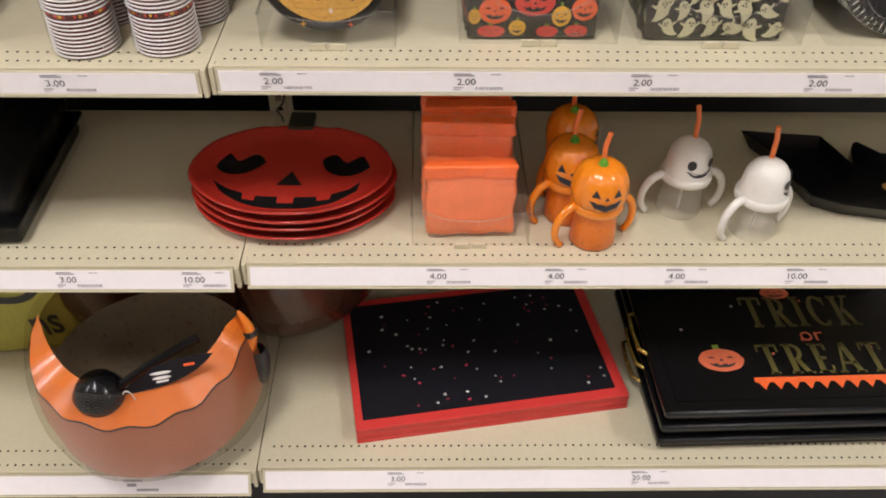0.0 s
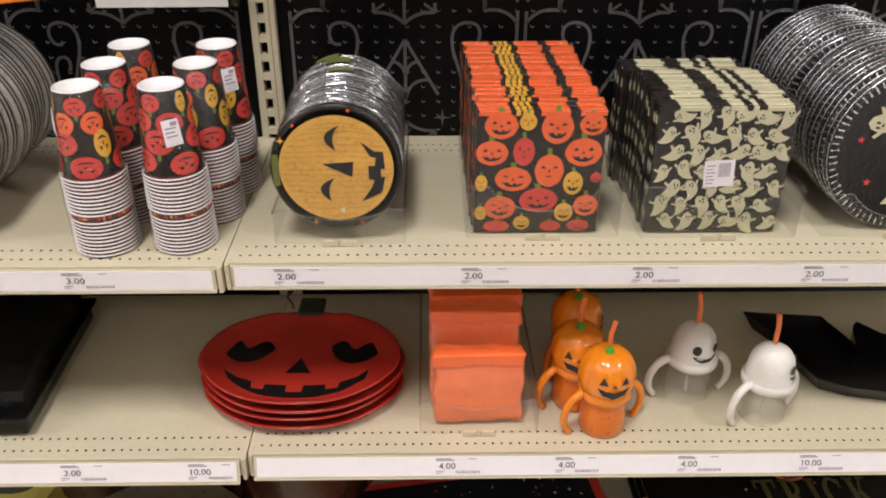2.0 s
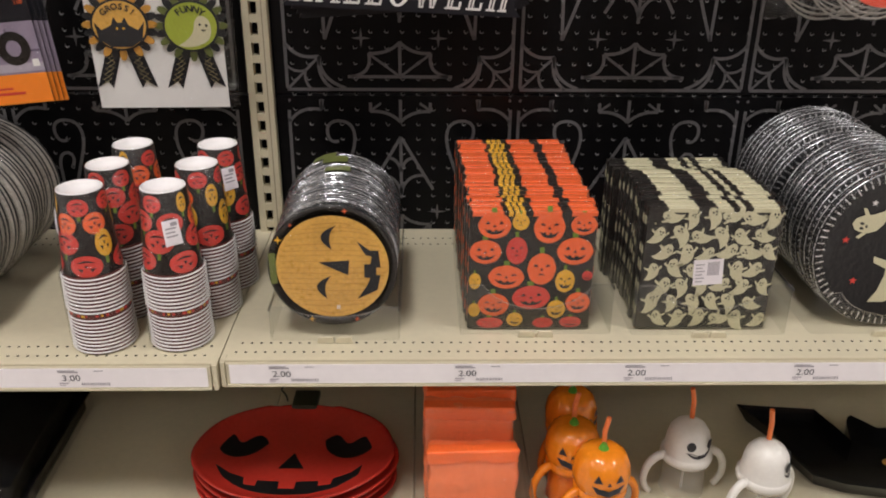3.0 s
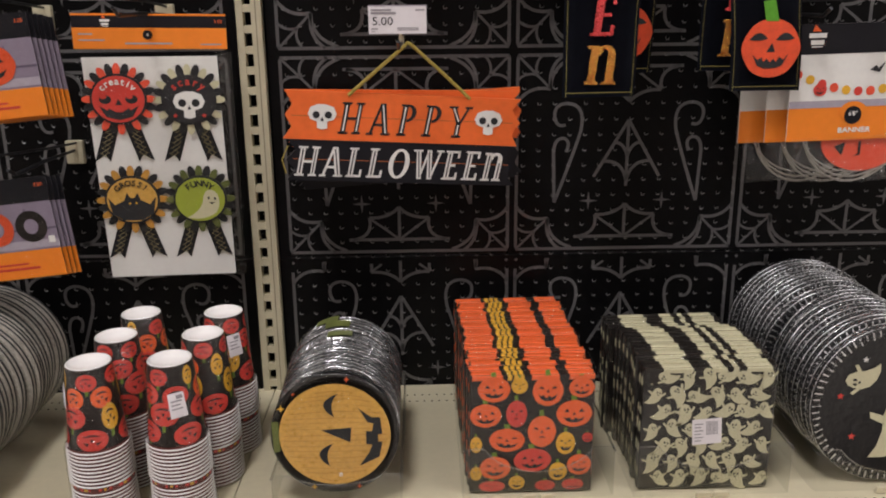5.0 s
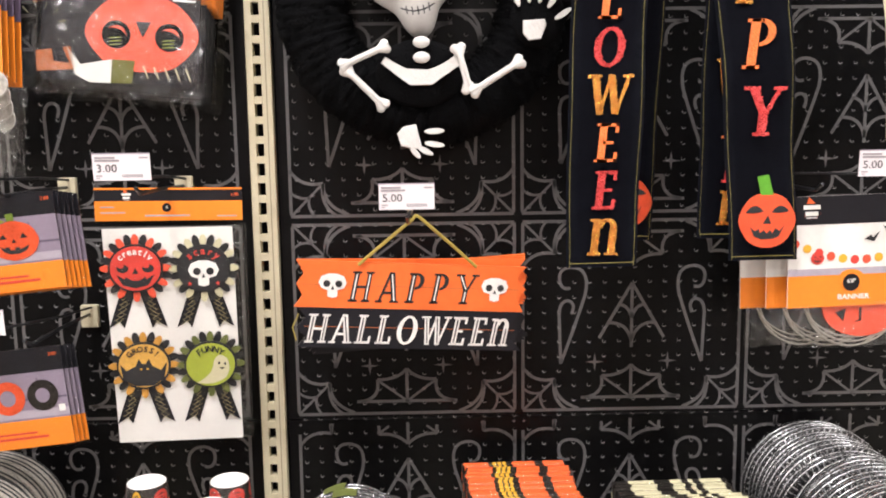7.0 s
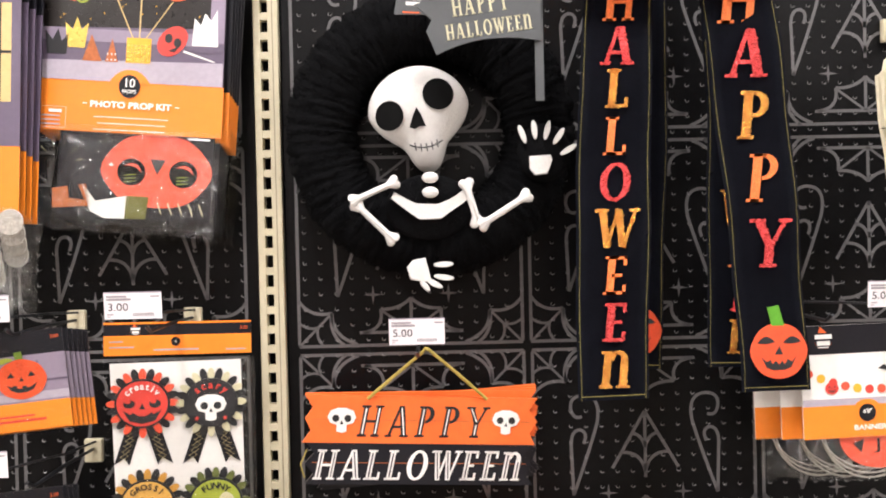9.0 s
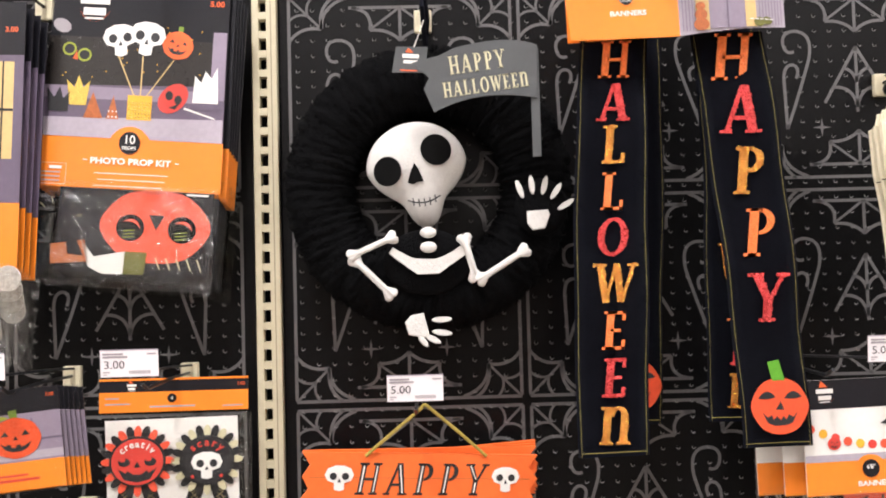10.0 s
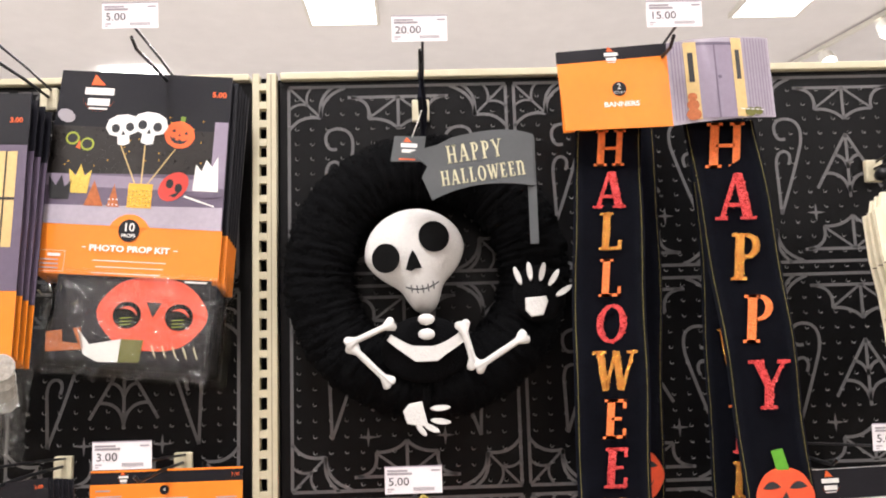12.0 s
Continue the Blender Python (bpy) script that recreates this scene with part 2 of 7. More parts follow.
LIGHTPANEL = glow("ceiling_light_diffuser", (1.0, 0.97, 0.93), 6.0)
SPOTGLOW = glow("spot_lamp_lens", (1.0, 0.95, 0.85), 12.0)


# ---- building helpers ----
def thing(name, loc, label, category, group="", kind="", rot=(0, 0, 0)):
    e = new(name)
    e.empty_display_size = 0.02
    e.matrix_world = pose(*loc, *rot)
    return tagged(e, label, category, group, kind)


def part(name, bm, material, parent=None, label="", m=None, smooth=False):
    me = bpy.data.meshes.new(name)
    if smooth:
        for f in bm.faces:
            f.smooth = True
    bm.to_mesh(me)
    bm.free()
    me.materials.append(material)
    ob = new(name, me)
    if parent is not None:
        ob.parent = parent
    if m is not None:
        ob.matrix_basis = m
    if label:
        ob["label"] = label
    return ob


def raw(name, verts, faces, material, parent=None):
    me = bpy.data.meshes.new(name)
    me.from_pydata(verts, [], faces)
    me.materials.append(material)
    ob = new(name, me)
    if parent is not None:
        ob.parent = parent
    return ob


def box(x0, x1, y0, y1, z0, z1, bevel=0.0, bm=None, seg=2):
    b = bm or bmesh.new()
    v = [b.verts.new((x, y, z)) for x in (x0, x1) for y in (y0, y1) for z in (z0, z1)]
    fs = [b.faces.new([v[i] for i in q]) for q in ((0, 1, 3, 2), (4, 6, 7, 5), (0, 4, 5, 1), (2, 3, 7, 6), (0, 2, 6, 4), (1, 5, 7, 3))]
    if bevel:
        es = list({e for f in fs for e in f.edges})
        bmesh.ops.bevel(b, geom=es, offset=bevel, segments=seg, affect="EDGES", profile=0.6)
    return b


def ell(cx, cz, rx, rz=None, n=20, a0=0.0, a1=360.0, turn=0.0):
    rz = rx if rz is None else rz
    full = abs(a1 - a0) >= 359.9
    k = n if full else n + 1
    c, s = math.cos(radians(turn)), math.sin(radians(turn))
    out = []
    for i in range(k):
        a = radians(a0 + (a1 - a0) * i / n)
        x, z = rx * math.cos(a), rz * math.sin(a)
        out.append((cx + x * c - z * s, cz + x * s + z * c))
    return out


def rect(x0, z0, x1, z1):
    return [(x0, z0), (x1, z0), (x1, z1), (x0, z1)]


def star(cx, cz, r, n=5, inner=0.42, turn=90):
    return [(cx + (r if i % 2 == 0 else r * inner) * math.cos(radians(turn + 180 * i / n)), cz + (r if i % 2 == 0 else r * inner) * math.sin(radians(turn + 180 * i / n))) for i in range(2 * n)]


def shift(p, dx, dz, k=1.0, turn=0.0):
    c, s = math.cos(radians(turn)), math.sin(radians(turn))
    return [(dx + k * (x * c - z * s), dz + k * (x * s + z * c)) for x, z in p]


def flat(polys, y=0.0, t=0.0, bm=None):
    """Shapes given in x and z, lying at depth y and facing -y; t gives them a thickness behind."""
    b = bm or bmesh.new()
    for p in polys:
        front = [b.verts.new((x, y, z)) for x, z in p]
        b.faces.new(front)
        if t:
            back = [b.verts.new((x, y + t, z)) for x, z in p]
            b.faces.new(back[::-1])
            k = len(p)
            for i in range(k):
                b.faces.new((front[i], back[i], back[(i + 1) % k], front[(i + 1) % k]))
    return b


def stroke(pts, w, y=0.0, bm=None, closed=False):
    """A ribbon of width w along points in x and z."""
    b = bm or bmesh.new()
    k = len(pts)
    left, right = [], []
    for i, (x, z) in enumerate(pts):
        xa, za = pts[i - 1] if i > 0 or closed else pts[i]
        xb, zb = pts[(i + 1) % k] if i < k - 1 or closed else pts[i]
        d = math.hypot(xb - xa, zb - za) or 1e-6
        nx, nz = -(zb - za) / d * w / 2, (xb - xa) / d * w / 2
        left.append(b.verts.new((x + nx, y, z + nz)))
        right.append(b.verts.new((x - nx, y, z - nz)))
    for i in range(k if closed else k - 1):
        j = (i + 1) % k
        b.faces.new((left[i], right[i], right[j], left[j]))
    return b


def bez(p0, p1, p2, n=8):
    return [((1 - t) ** 2 * p0[0] + 2 * t * (1 - t) * p1[0] + t * t * p2[0], (1 - t) ** 2 * p0[1] + 2 * t * (1 - t) * p1[1] + t * t * p2[1]) for t in [i / n for i in range(n + 1)]]


def lathe(profile, n=32, bm=None, lobes=0, amp=0.0, axis="z", close=False):
    """Turns a profile of (radius, height) round z, or round y with its height towards -y."""
    b = bm or bmesh.new()
    rings = []
    for r, h in profile:
        ring = []
        for i in range(n):
            a = 2 * math.pi * i / n
            q = r * (1 + amp * abs(math.cos(lobes * a / 2))) if lobes else r
            ring.append(b.verts.new((q * math.cos(a), q * math.sin(a), h) if axis == "z" else (q * math.cos(a), -h, q * math.sin(a))))
        rings.append(ring)
    for p, q in zip(rings, rings[1:]):
        for i in range(n):
            b.faces.new((p[i], p[(i + 1) % n], q[(i + 1) % n], q[i]))
    if close:
        b.faces.new(rings[0]); b.faces.new(rings[-1])
    return b


def tube(pts, r, n=8, bm=None, taper=None):
    b = bm or bmesh.new()
    pts = [Vector(p) for p in pts]
    rings = []
    for i, p in enumerate(pts):
        d = (pts[min(i + 1, len(pts) - 1)] - pts[max(i - 1, 0)]).normalized()
        u = d.cross(Vector((0.13, 0.31, 0.94)))
        if u.length < 0.05:
            u = d.cross(Vector((0.9, 0.1, 0.2)))
        u.normalize()
        v = d.cross(u)
        k = r * (taper(i / (len(pts) - 1)) if taper else 1)
        rings.append([b.verts.new(p + u * k * math.cos(2 * math.pi * j / n) + v * k * math.sin(2 * math.pi * j / n)) for j in range(n)])
    for p, q in zip(rings, rings[1:]):
        for j in range(n):
            b.faces.new((p[j], p[(j + 1) % n], q[(j + 1) % n], q[j]))
    b.faces.new(rings[0][::-1]); b.faces.new(rings[-1])
    return b


def words(s, size, y=0.0, x=0.0, z=0.0, align="CENTER", shear=0.0, thick=0.0, wide=1.0, offset=0.0, turn=0.0, space=1.0, bm=None):
    """Letters standing in x and z, facing -y."""
    c = bpy.data.curves.new("letters", "FONT")
    c.body, c.size, c.align_x, c.shear, c.extrude, c.offset, c.space_character, c.resolution_u = s, size, align, shear, thick, offset, space, 3
    o = new("letters", c)
    bpy.context.view_layer.update()
    me = bpy.data.meshes.new_from_object(o.evaluated_get(bpy.context.evaluated_depsgraph_get()))
    b = bm or bmesh.new()
    n0 = len(b.verts)
    b.from_mesh(me)
    b.verts.ensure_lookup_table()
    cs, sn = math.cos(radians(turn)), math.sin(radians(turn))
    for v in list(b.verts)[n0:]:
        a, h, d = v.co.x * wide, v.co.y, v.co.z
        v.co = (x + a * cs - h * sn, y - d - thick, z + a * sn + h * cs)
    bpy.data.objects.remove(o); bpy.data.curves.remove(c); bpy.data.meshes.remove(me)
    return b


# prints: shapes collected by ink, laid down in thin layers
class Prints:
    def __init__(self):
        self.layers = {}

    def put(self, ink, level, *polys):
        self.layers.setdefault((level, ink), []).extend(polys)
        return self

    def lay(self, parent, y, names, step=0.0004, m=None):
        for (level, ink), polys in sorted(self.layers.items(), key=lambda kv: (kv[0][0], kv[0][1].name)):
            small = []
            for p in polys:
                wide = max(max(q[0] for q in p) - min(q[0] for q in p), max(q[1] for q in p) - min(q[1] for q in p))
                if wide < 0.008:
                    small.append(p)
                else:
                    part(names.get(ink.name, "print"), flat([p], y - step * (level + 1)), ink, parent, m=m)
            if small:
                tagged(part("fine_print", flat(small, y - step * (level + 1)), ink, parent, m=m), kind="stuff")


def jack(p, cx, cz, r, ink=None, squash=0.85, lean=0.0, stem=True, mood=0, level=0, face=None):
    """A printed pumpkin face."""
    ink = ink or ORANGE_PRINT
    face = face or INK
    body = []
    for i in range(40):
        a = 2 * math.pi * i / 40
        q = r * (1 + 0.012 * math.cos(8 * a))
        body.append((q * math.cos(a), q * squash * math.sin(a)))
    put = lambda pts: shift(pts, cx, cz, 1.0, lean)
    if stem:
        p.put(GREEN_PRINT, level, put([(-0.14 * r, 0.7 * r * squash), (-0.22 * r, 1.35 * r * squash), (0.1 * r, 1.4 * r * squash), (0.16 * r, 0.7 * r * squash)]))
    p.put(ink, level + 1, put(body))
    s = squash
    eye = [(-0.16, 0), (0.16, 0), (0.02, 0.26)] if mood % 2 == 0 else [(-0.17, 0.05), (0.17, 0.0), (0.1, 0.14), (-0.06, 0.18)]
    p.put(face, level + 2,
          put([(r * (x - 0.42), r * s * (z + 0.12)) for x, z in eye]), put([(r * (-x + 0.42), r * s * (z + 0.12)) for x, z in eye][::-1]),
          put([(-0.1 * r, -0.1 * r * s), (0.1 * r, -0.1 * r * s), (0.0, 0.12 * r * s)]))
    if mood == 3:
        mouth = [(-0.3, -0.45), (-0.1, -0.3), (0.1, -0.3), (0.3, -0.45), (0.1, -0.38), (-0.1, -0.38)]
    else:
        mouth = [(-0.62, -0.22), (-0.4, -0.36), (-0.36, -0.28), (-0.2, -0.3), (-0.2, -0.44), (0.0, -0.46), (0.0, -0.34), (0.18, -0.32), (0.2, -0.44), (0.36, -0.38), (0.62, -0.22), (0.45, -0.52), (0.2, -0.66), (-0.2, -0.66), (-0.45, -0.52)]
    p.put(face, level + 2, put([(r * x, r * s * z) for x, z in mouth]))


def spook(p, cx, cz, r, lean=0.0, ink=None, level=0, flip=1):
    """A printed ghost."""
    ink = ink or CREAMPRINT
    body = [(0.55, 0.25), (0.5, 0.5), (0.25, 0.68), (-0.05, 0.62), (-0.3, 0.35), (-0.45, 0.0), (-0.7, -0.3), (-1.0, -0.5), (-0.6, -0.62), (-0.1, -0.58), (0.3, -0.4), (0.52, -0.1)]
    put = lambda pts: shift([(flip * r * x * 0.94, 1.14 * r * z) for x, z in pts], cx, cz, 1.0, lean)
    p.put(ink, level, put(body), put([(0.5, 0.1), (0.85, 0.3), (0.9, 0.15), (0.55, -0.05)]), put([(-0.28, 0.3), (-0.62, 0.52), (-0.66, 0.38), (-0.36, 0.12)]))
    p.put(INK, level + 1, put(ell(0.12, 0.3, 0.07, 0.1, 8)), put(ell(0.36, 0.24, 0.07, 0.1, 8)), put(ell(0.2, 0.08, 0.09, 0.05, 8)))


def skullprint(p, cx, cz, r, ink=None, level=0, lean=0.0):
    ink = ink or SNOW
    put = lambda pts: shift([(r * x, r * z) for x, z in pts], cx, cz, 1.0, lean)
    p.put(ink, level, put([(-0.35, -0.35), (-0.8, -0.2), (-1, 0.2), (-0.8, 0.65), (-0.3, 0.85), (0.3, 0.85), (0.8, 0.65), (1, 0.2), (0.8, -0.2), (0.35, -0.35), (0.35, -0.8), (0, -0.9), (-0.35, -0.8)]))
    p.put(INK, level + 1, put(ell(-0.42, 0.12, 0.25, 0.25, 12)), put(ell(0.42, 0.12, 0.25, 0.25, 12)), put([(-0.12, -0.3), (0.12, -0.3), (0, -0.02)]))


# slab-serif letters, drawn stroke by stroke in a box one unit high
def glyph(ch):
    bars, lines = [], []

    def stem(x, w, z0=0.0, z1=1.0, feet="bt"):
        bars.append(rect(x, z0, x + w, z1))
        lines.append(rect(x + w * 0.36, z0 + 0.09, x + w * 0.64, z1 - 0.09))
        for f in feet:
            z = z0 if f == "b" else z1 - 0.065
            bars.append(rect(x - 0.075, z, x + w + 0.075, z + 0.065))

    def slant(x0, z0, x1, z1, w):
        bars.append([(x0, z0), (x0 + w, z0), (x1 + w, z1), (x1, z1)])
        if w > 0.13:
            lines.append([(x0 + w * 0.38, z0 + 0.06), (x0 + w * 0.62, z0 + 0.06), (x1 + w * 0.62, z1 - 0.06), (x1 + w * 0.38, z1 - 0.06)])

    def ring(cx, cz, rx, rz, tx, tz, a0, a1, n=22):
        o = ell(cx, cz, rx, rz, n, a0, a1)
        i = ell(cx, cz, rx - tx, rz - tz, n, a0, a1)
        k = len(o)
        for j in range(k if abs(a1 - a0) >= 359 else k - 1):
            bars.append([o[j], o[(j + 1) % k], i[(j + 1) % k], i[j]])
    if ch == "H":
        stem(0.08, 0.18); stem(0.56, 0.15); bars.append(rect(0.2, 0.45, 0.6, 0.53)); w = 0.82
    elif ch == "A":
        slant(0.04, 0.0, 0.30, 1.0, 0.09); slant(0.54, 0.0, 0.29, 1.0, 0.19); bars.append(rect(0.17, 0.28, 0.60, 0.36))
        bars += [rect(-0.04, 0, 0.20, 0.06), rect(0.47, 0, 0.80, 0.06)]; w = 0.78
    elif ch == "L":
        stem(0.10, 0.18); bars += [rect(0.1, 0, 0.58, 0.08), rect(0.50, 0, 0.58, 0.26)]; w = 0.64
    elif ch == "O":
        ring(0.40, 0.5, 0.38, 0.51, 0.17, 0.08, 0, 360); w = 0.82
    elif ch == "C":
        ring(0.40, 0.5, 0.36, 0.51, 0.17, 0.08, 45, 315); bars.append(rect(0.60, 0.68, 0.68, 0.95)); w = 0.74
    elif ch == "W":
        slant(0.22, 0, 0.02, 1, 0.17); slant(0.26, 0, 0.46, 1, 0.08); slant(0.60, 0, 0.42, 1, 0.17); slant(0.66, 0, 0.90, 1, 0.08)
        bars += [rect(-0.07, 0.935, 0.27, 1), rect(0.78, 0.935, 1.05, 1)]; w = 1.0
    elif ch == "E":
        stem(0.10, 0.18); bars += [rect(0.1, 0.92, 0.56, 1), rect(0.48, 0.76, 0.56, 1), rect(0.2, 0.46, 0.46, 0.54), rect(0.1, 0, 0.58, 0.08), rect(0.50, 0, 0.58, 0.25)]; w = 0.64
    elif ch in "PR":
        stem(0.10, 0.18); ring(0.30, 0.725, 0.30, 0.275, 0.15, 0.075, -90, 90, 14)
        if ch == "R":
            slant(0.50, 0, 0.28, 0.47, 0.17); bars.append(rect(0.5, 0, 0.76, 0.06))
        w = 0.68 if ch == "P" else 0.76
    elif ch == "Y":
        slant(0.29, 0.45, 0.02, 1.0, 0.17); slant(0.38, 0.45, 0.62, 1.0, 0.08); stem(0.29, 0.17, 0.0, 0.5, "b")
        bars += [rect(-0.06, 0.935, 0.26, 1), rect(0.52, 0.935, 0.78, 1)]; w = 0.74
    elif ch == "n":
        stem(0.08, 0.18, 0, 0.97, "b"); bars.append(rect(0.0, 0.90, 0.2, 0.97)); stem(0.50, 0.18, 0, 0.72, "b"); ring(0.42, 0.70, 0.26, 0.28, 0.16, 0.09, 0, 170, 12); w = 0.80
    elif ch == "T":
        stem(0.30, 0.17, 0, 1, "b"); bars += [rect(0.03, 0.92, 0.74, 1), rect(0.03, 0.74, 0.10, 1), rect(0.67, 0.74, 0.74, 1)]; w = 0.78
    elif ch == "I":
        stem(0.10, 0.17); w = 0.38
    elif ch == "K":
        stem(0.10, 0.17); slant(0.26, 0.42, 0.56, 1.0, 0.08); slant(0.52, 0, 0.30, 0.55, 0.17); bars += [rect(0.46, 0.94, 0.74, 1), rect(0.5, 0, 0.78, 0.06)]; w = 0.78
    else:
        stem(0.1, 0.17); w = 0.4
    return w, bars, lines


def serif_line(s, size, x=0.0, z=0.0, shear=0.0, wide=1.0, gap=0.10, turn=0.0):
    """A centred line of serif letters: for each its strokes and the thin lines inside its stems."""
    glyphs = [glyph(c) for c in s]
    total = sum(g[0] for g in glyphs) + gap * (len(s) - 1)
    u, out = -total / 2, []
    for w, bars, lines in glyphs:
        conv = lambda polys: [shift([((u + px + shear * pz) * size * wide, pz * size) for px, pz in p], x, z, 1.0, turn) for p in polys]
        out.append((conv(bars), conv(lines)))
        u += w + gap
    return out


def serif(parent, s, size, y, ink, x=0.0, z=0.0, shear=0.0, wide=1.0, gap=0.10, turn=0.0, inline=None, thick=0.0008, m=None, label=""):
    for bars, lines in serif_line(s, size, x, z, shear, wide, gap, turn):
        a = part("letter", flat(bars, y - thick, thick), ink, parent, label, m=m)
        if inline:
            part("inline", flat(lines, y - thick - 0.0004), inline, a)


def crumpled(x0, z0, x1, z1, y, amp=0.006, step=0.014, seed=1):
    """A creased sheet of film, facing -y."""
    r = random.Random(seed)
    b = bmesh.new()
    nx, nz = max(2, round((x1 - x0) / step)), max(2, round((z1 - z0) / step))
    g = [[b.verts.new((x0 + (x1 - x0) * (i + (r.uniform(-0.35, 0.35) if 0 < i < nx else 0)) / nx, y - r.uniform(0, amp), z0 + (z1 - z0) * (j + (r.uniform(-0.35, 0.35) if 0 < j < nz else r.uniform(-0.2, 0.2))) / nz)) for j in range(nz + 1)] for i in range(nx + 1)]
    for i in range(nx):
        for j in range(nz):
            p, q, u, v = g[i][j], g[i + 1][j], g[i + 1][j + 1], g[i][j + 1]
            if r.random() < 0.5:
                b.faces.new((p, q, u)); b.faces.new((p, u, v))
            else:
                b.faces.new((p, q, v)); b.faces.new((q, u, v))
    return b


def creased(b, amp, seed=1):
    """Pushes the points of a wrap in and out so that its facets glint."""
    r = random.Random(seed)
    for v in b.verts:
        v.co *= 1 + r.uniform(-amp, amp)
    return b


def inside(p, x, z):
    hit, k = False, len(p)
    for i in range(k):
        (xa, za), (xb, zb) = p[i], p[(i + 1) % k]
        if (za > z) != (zb > z) and x < (xb - xa) * (z - za) / (zb - za) + xa:
            hit = not hit
    return hit


# ---- large structure ----
# depth 0 is the face of the peg board; the aisle lies towards -y
S1Y, S1Z = -0.435, 0.838
S2Y, S2Z = -0.477, 0.550
S3Y, S3Z = -0.574, 0.195
LEFT, RIGHT = -1.30, 1.25

tagged(part("floor", box(-8, 8, -6, 9, -0.05, 0.0), FLOORTILE), "pale polished vinyl shop floor", "floor", kind="structure")
tagged(part("ceiling", box(-8, 8, -6, 12, CEIL, CEIL + 0.1), CEILWHITE), "off-white shop ceiling with light panels", "ceiling", kind="structure")
tagged(part("wall_north", box(-8, 8, 12, 12.1, 0, CEIL), CEILWHITE), "plain pale far shop wall", "wall", kind="structure")
tagged(part("wall_south", box(-8, 8, -6.1, -6, 0, CEIL), CEILWHITE), "plain pale wall behind the aisle", "wall", kind="structure")
tagged(part("wall_west", box(-8.1, -8, -6, 12, 0, CEIL), CEILWHITE), "plain pale side wall of the shop", "wall", kind="structure")
tagged(part("wall_east", box(8, 8.1, -6, 12, 0, CEIL), CEILWHITE), "plain pale side wall of the shop", "wall", kind="structure")
tagged(part("backdrop", box(-4, 4, -3.4, -2.9, 0, 1.9), FARSHELF), "dim shelving across the aisle", "shelving", kind="structure")

for px_, py_ in PANELS:
    lp = thing("ceiling_light", (px_, py_, CEIL - 0.03), "recessed white fluorescent ceiling light panel", "ceiling light", "ceiling light panels")
    part("diffuser", box(-0.29, 0.29, -0.59, 0.59, -0.012, 0.0), LIGHTPANEL, lp)
    fr_ = bmesh.new()
    for q in ((-0.32, -0.29, -0.62, 0.62), (0.29, 0.32, -0.62, 0.62), (-0.29, 0.29, -0.62, -0.59), (-0.29, 0.29, 0.59, 0.62)):
        box(*q, -0.016, 0.03, bm=fr_)
    part("light_frame", fr_, WHITE, lp)
lp = thing("ceiling_light", (-2.75, 7.6, CEIL - 0.03), "recessed white fluorescent ceiling light panel", "ceiling light", "ceiling light panels")
part("diffuser", box(-0.29, 0.29, -0.59, 0.59, -0.012, 0.0), LIGHTPANEL, lp)

trk = thing("track_light", (4.45, 6.5, CEIL - 0.12), "white ceiling track with round spot lamps", "track light")
part("rail", box(-0.02, 0.02, -2.4, 2.4, 0.06, 0.10), WHITE, trk, m=pose(0, 0, 0, 0, 0, 12))
for dy in (0.25, -0.55):
    s_ = part("spot_head", lathe([(0.03, 0.06), (0.07, 0.02), (0.085, -0.1), (0.075, -0.1)], 18), WHITE, trk, m=pose(-dy * 0.2 + 0.02, dy, -0.02, -35, 0, 0))
    part("spot_lens", lathe([(0.072, -0.09), (0.001, -0.085)], 18), SPOTGLOW, s_)

# peg board panels
boards = thing("wall_board", (0, 0, 0), "black pegboard printed with grey spider webs and scrolls", "pegboard", kind="structure")
part("panel", box(LEFT, -0.066, 0.0, 0.012, 1.079, 2.101), BLACKBOARD, boards)
part("panel", box(-0.018, RIGHT, 0.0, 0.012, 1.079, 2.101), BLACKBOARD, boards)
part("panel", box(LEFT, -0.066, 0.001, 0.012, 0.10, 1.076), BLACKBOARD, boards)
part("panel", box(-0.018, RIGHT, 0.001, 0.012, 0.10, 1.076), BLACKBOARD, boards)
part("backing", box(LEFT, RIGHT, 0.014, 0.03, 0.0, 2.11), BLACKBOARD, boards)


def grid_holes(name, centres, r, material, depth=-0.0003, plane="xz", n=8):
    verts, faces = [], []
    for a, b in centres:
        k = len(verts)
        for i in range(n):
            u, v = a + r * math.cos(2 * math.pi * i / n), b + r * math.sin(2 * math.pi * i / n)
            verts.append((u, depth, v) if plane == "xz" else (u, v, depth))
        faces.append(tuple(range(k, k + n)))
    return verts, faces


peg = [(-0.4975 + 0.0254 * i, 0.850 + 0.0254 * j) for i in range(66) for j in range(49)]
peg = [(x, z) for x, z in peg if not -0.072 < x < -0.010]
v_, f_ = grid_holes("peg_hole", peg, 0.0027, HOLE, depth=-0.0003)
tagged(raw("peg_hole", v_, f_, HOLE, boards), kind="stuff")
# ceiling light caught on each hole's lower lip, painted as a pale crescent
v_, f_ = [], []
for x, z in peg:
    k = len(v_)
    for i in range(8):
        c, s = math.cos(2 * math.pi * i / 8), math.sin(2 * math.pi * i / 8)
        v_ += [(x + 0.0035 * c, -0.0012, z + 0.0035 * s), (x + 0.0023 * c, -0.0004, z + 0.0023 * s)]
    for i in range(3, 8):
        a, b = k + 2 * i, k + 2 * ((i + 1) % 8)
        f_.append((a, b, b + 1, a + 1))
tagged(raw("peg_hole_rim", v_, f_, RIM, boards), kind="stuff")


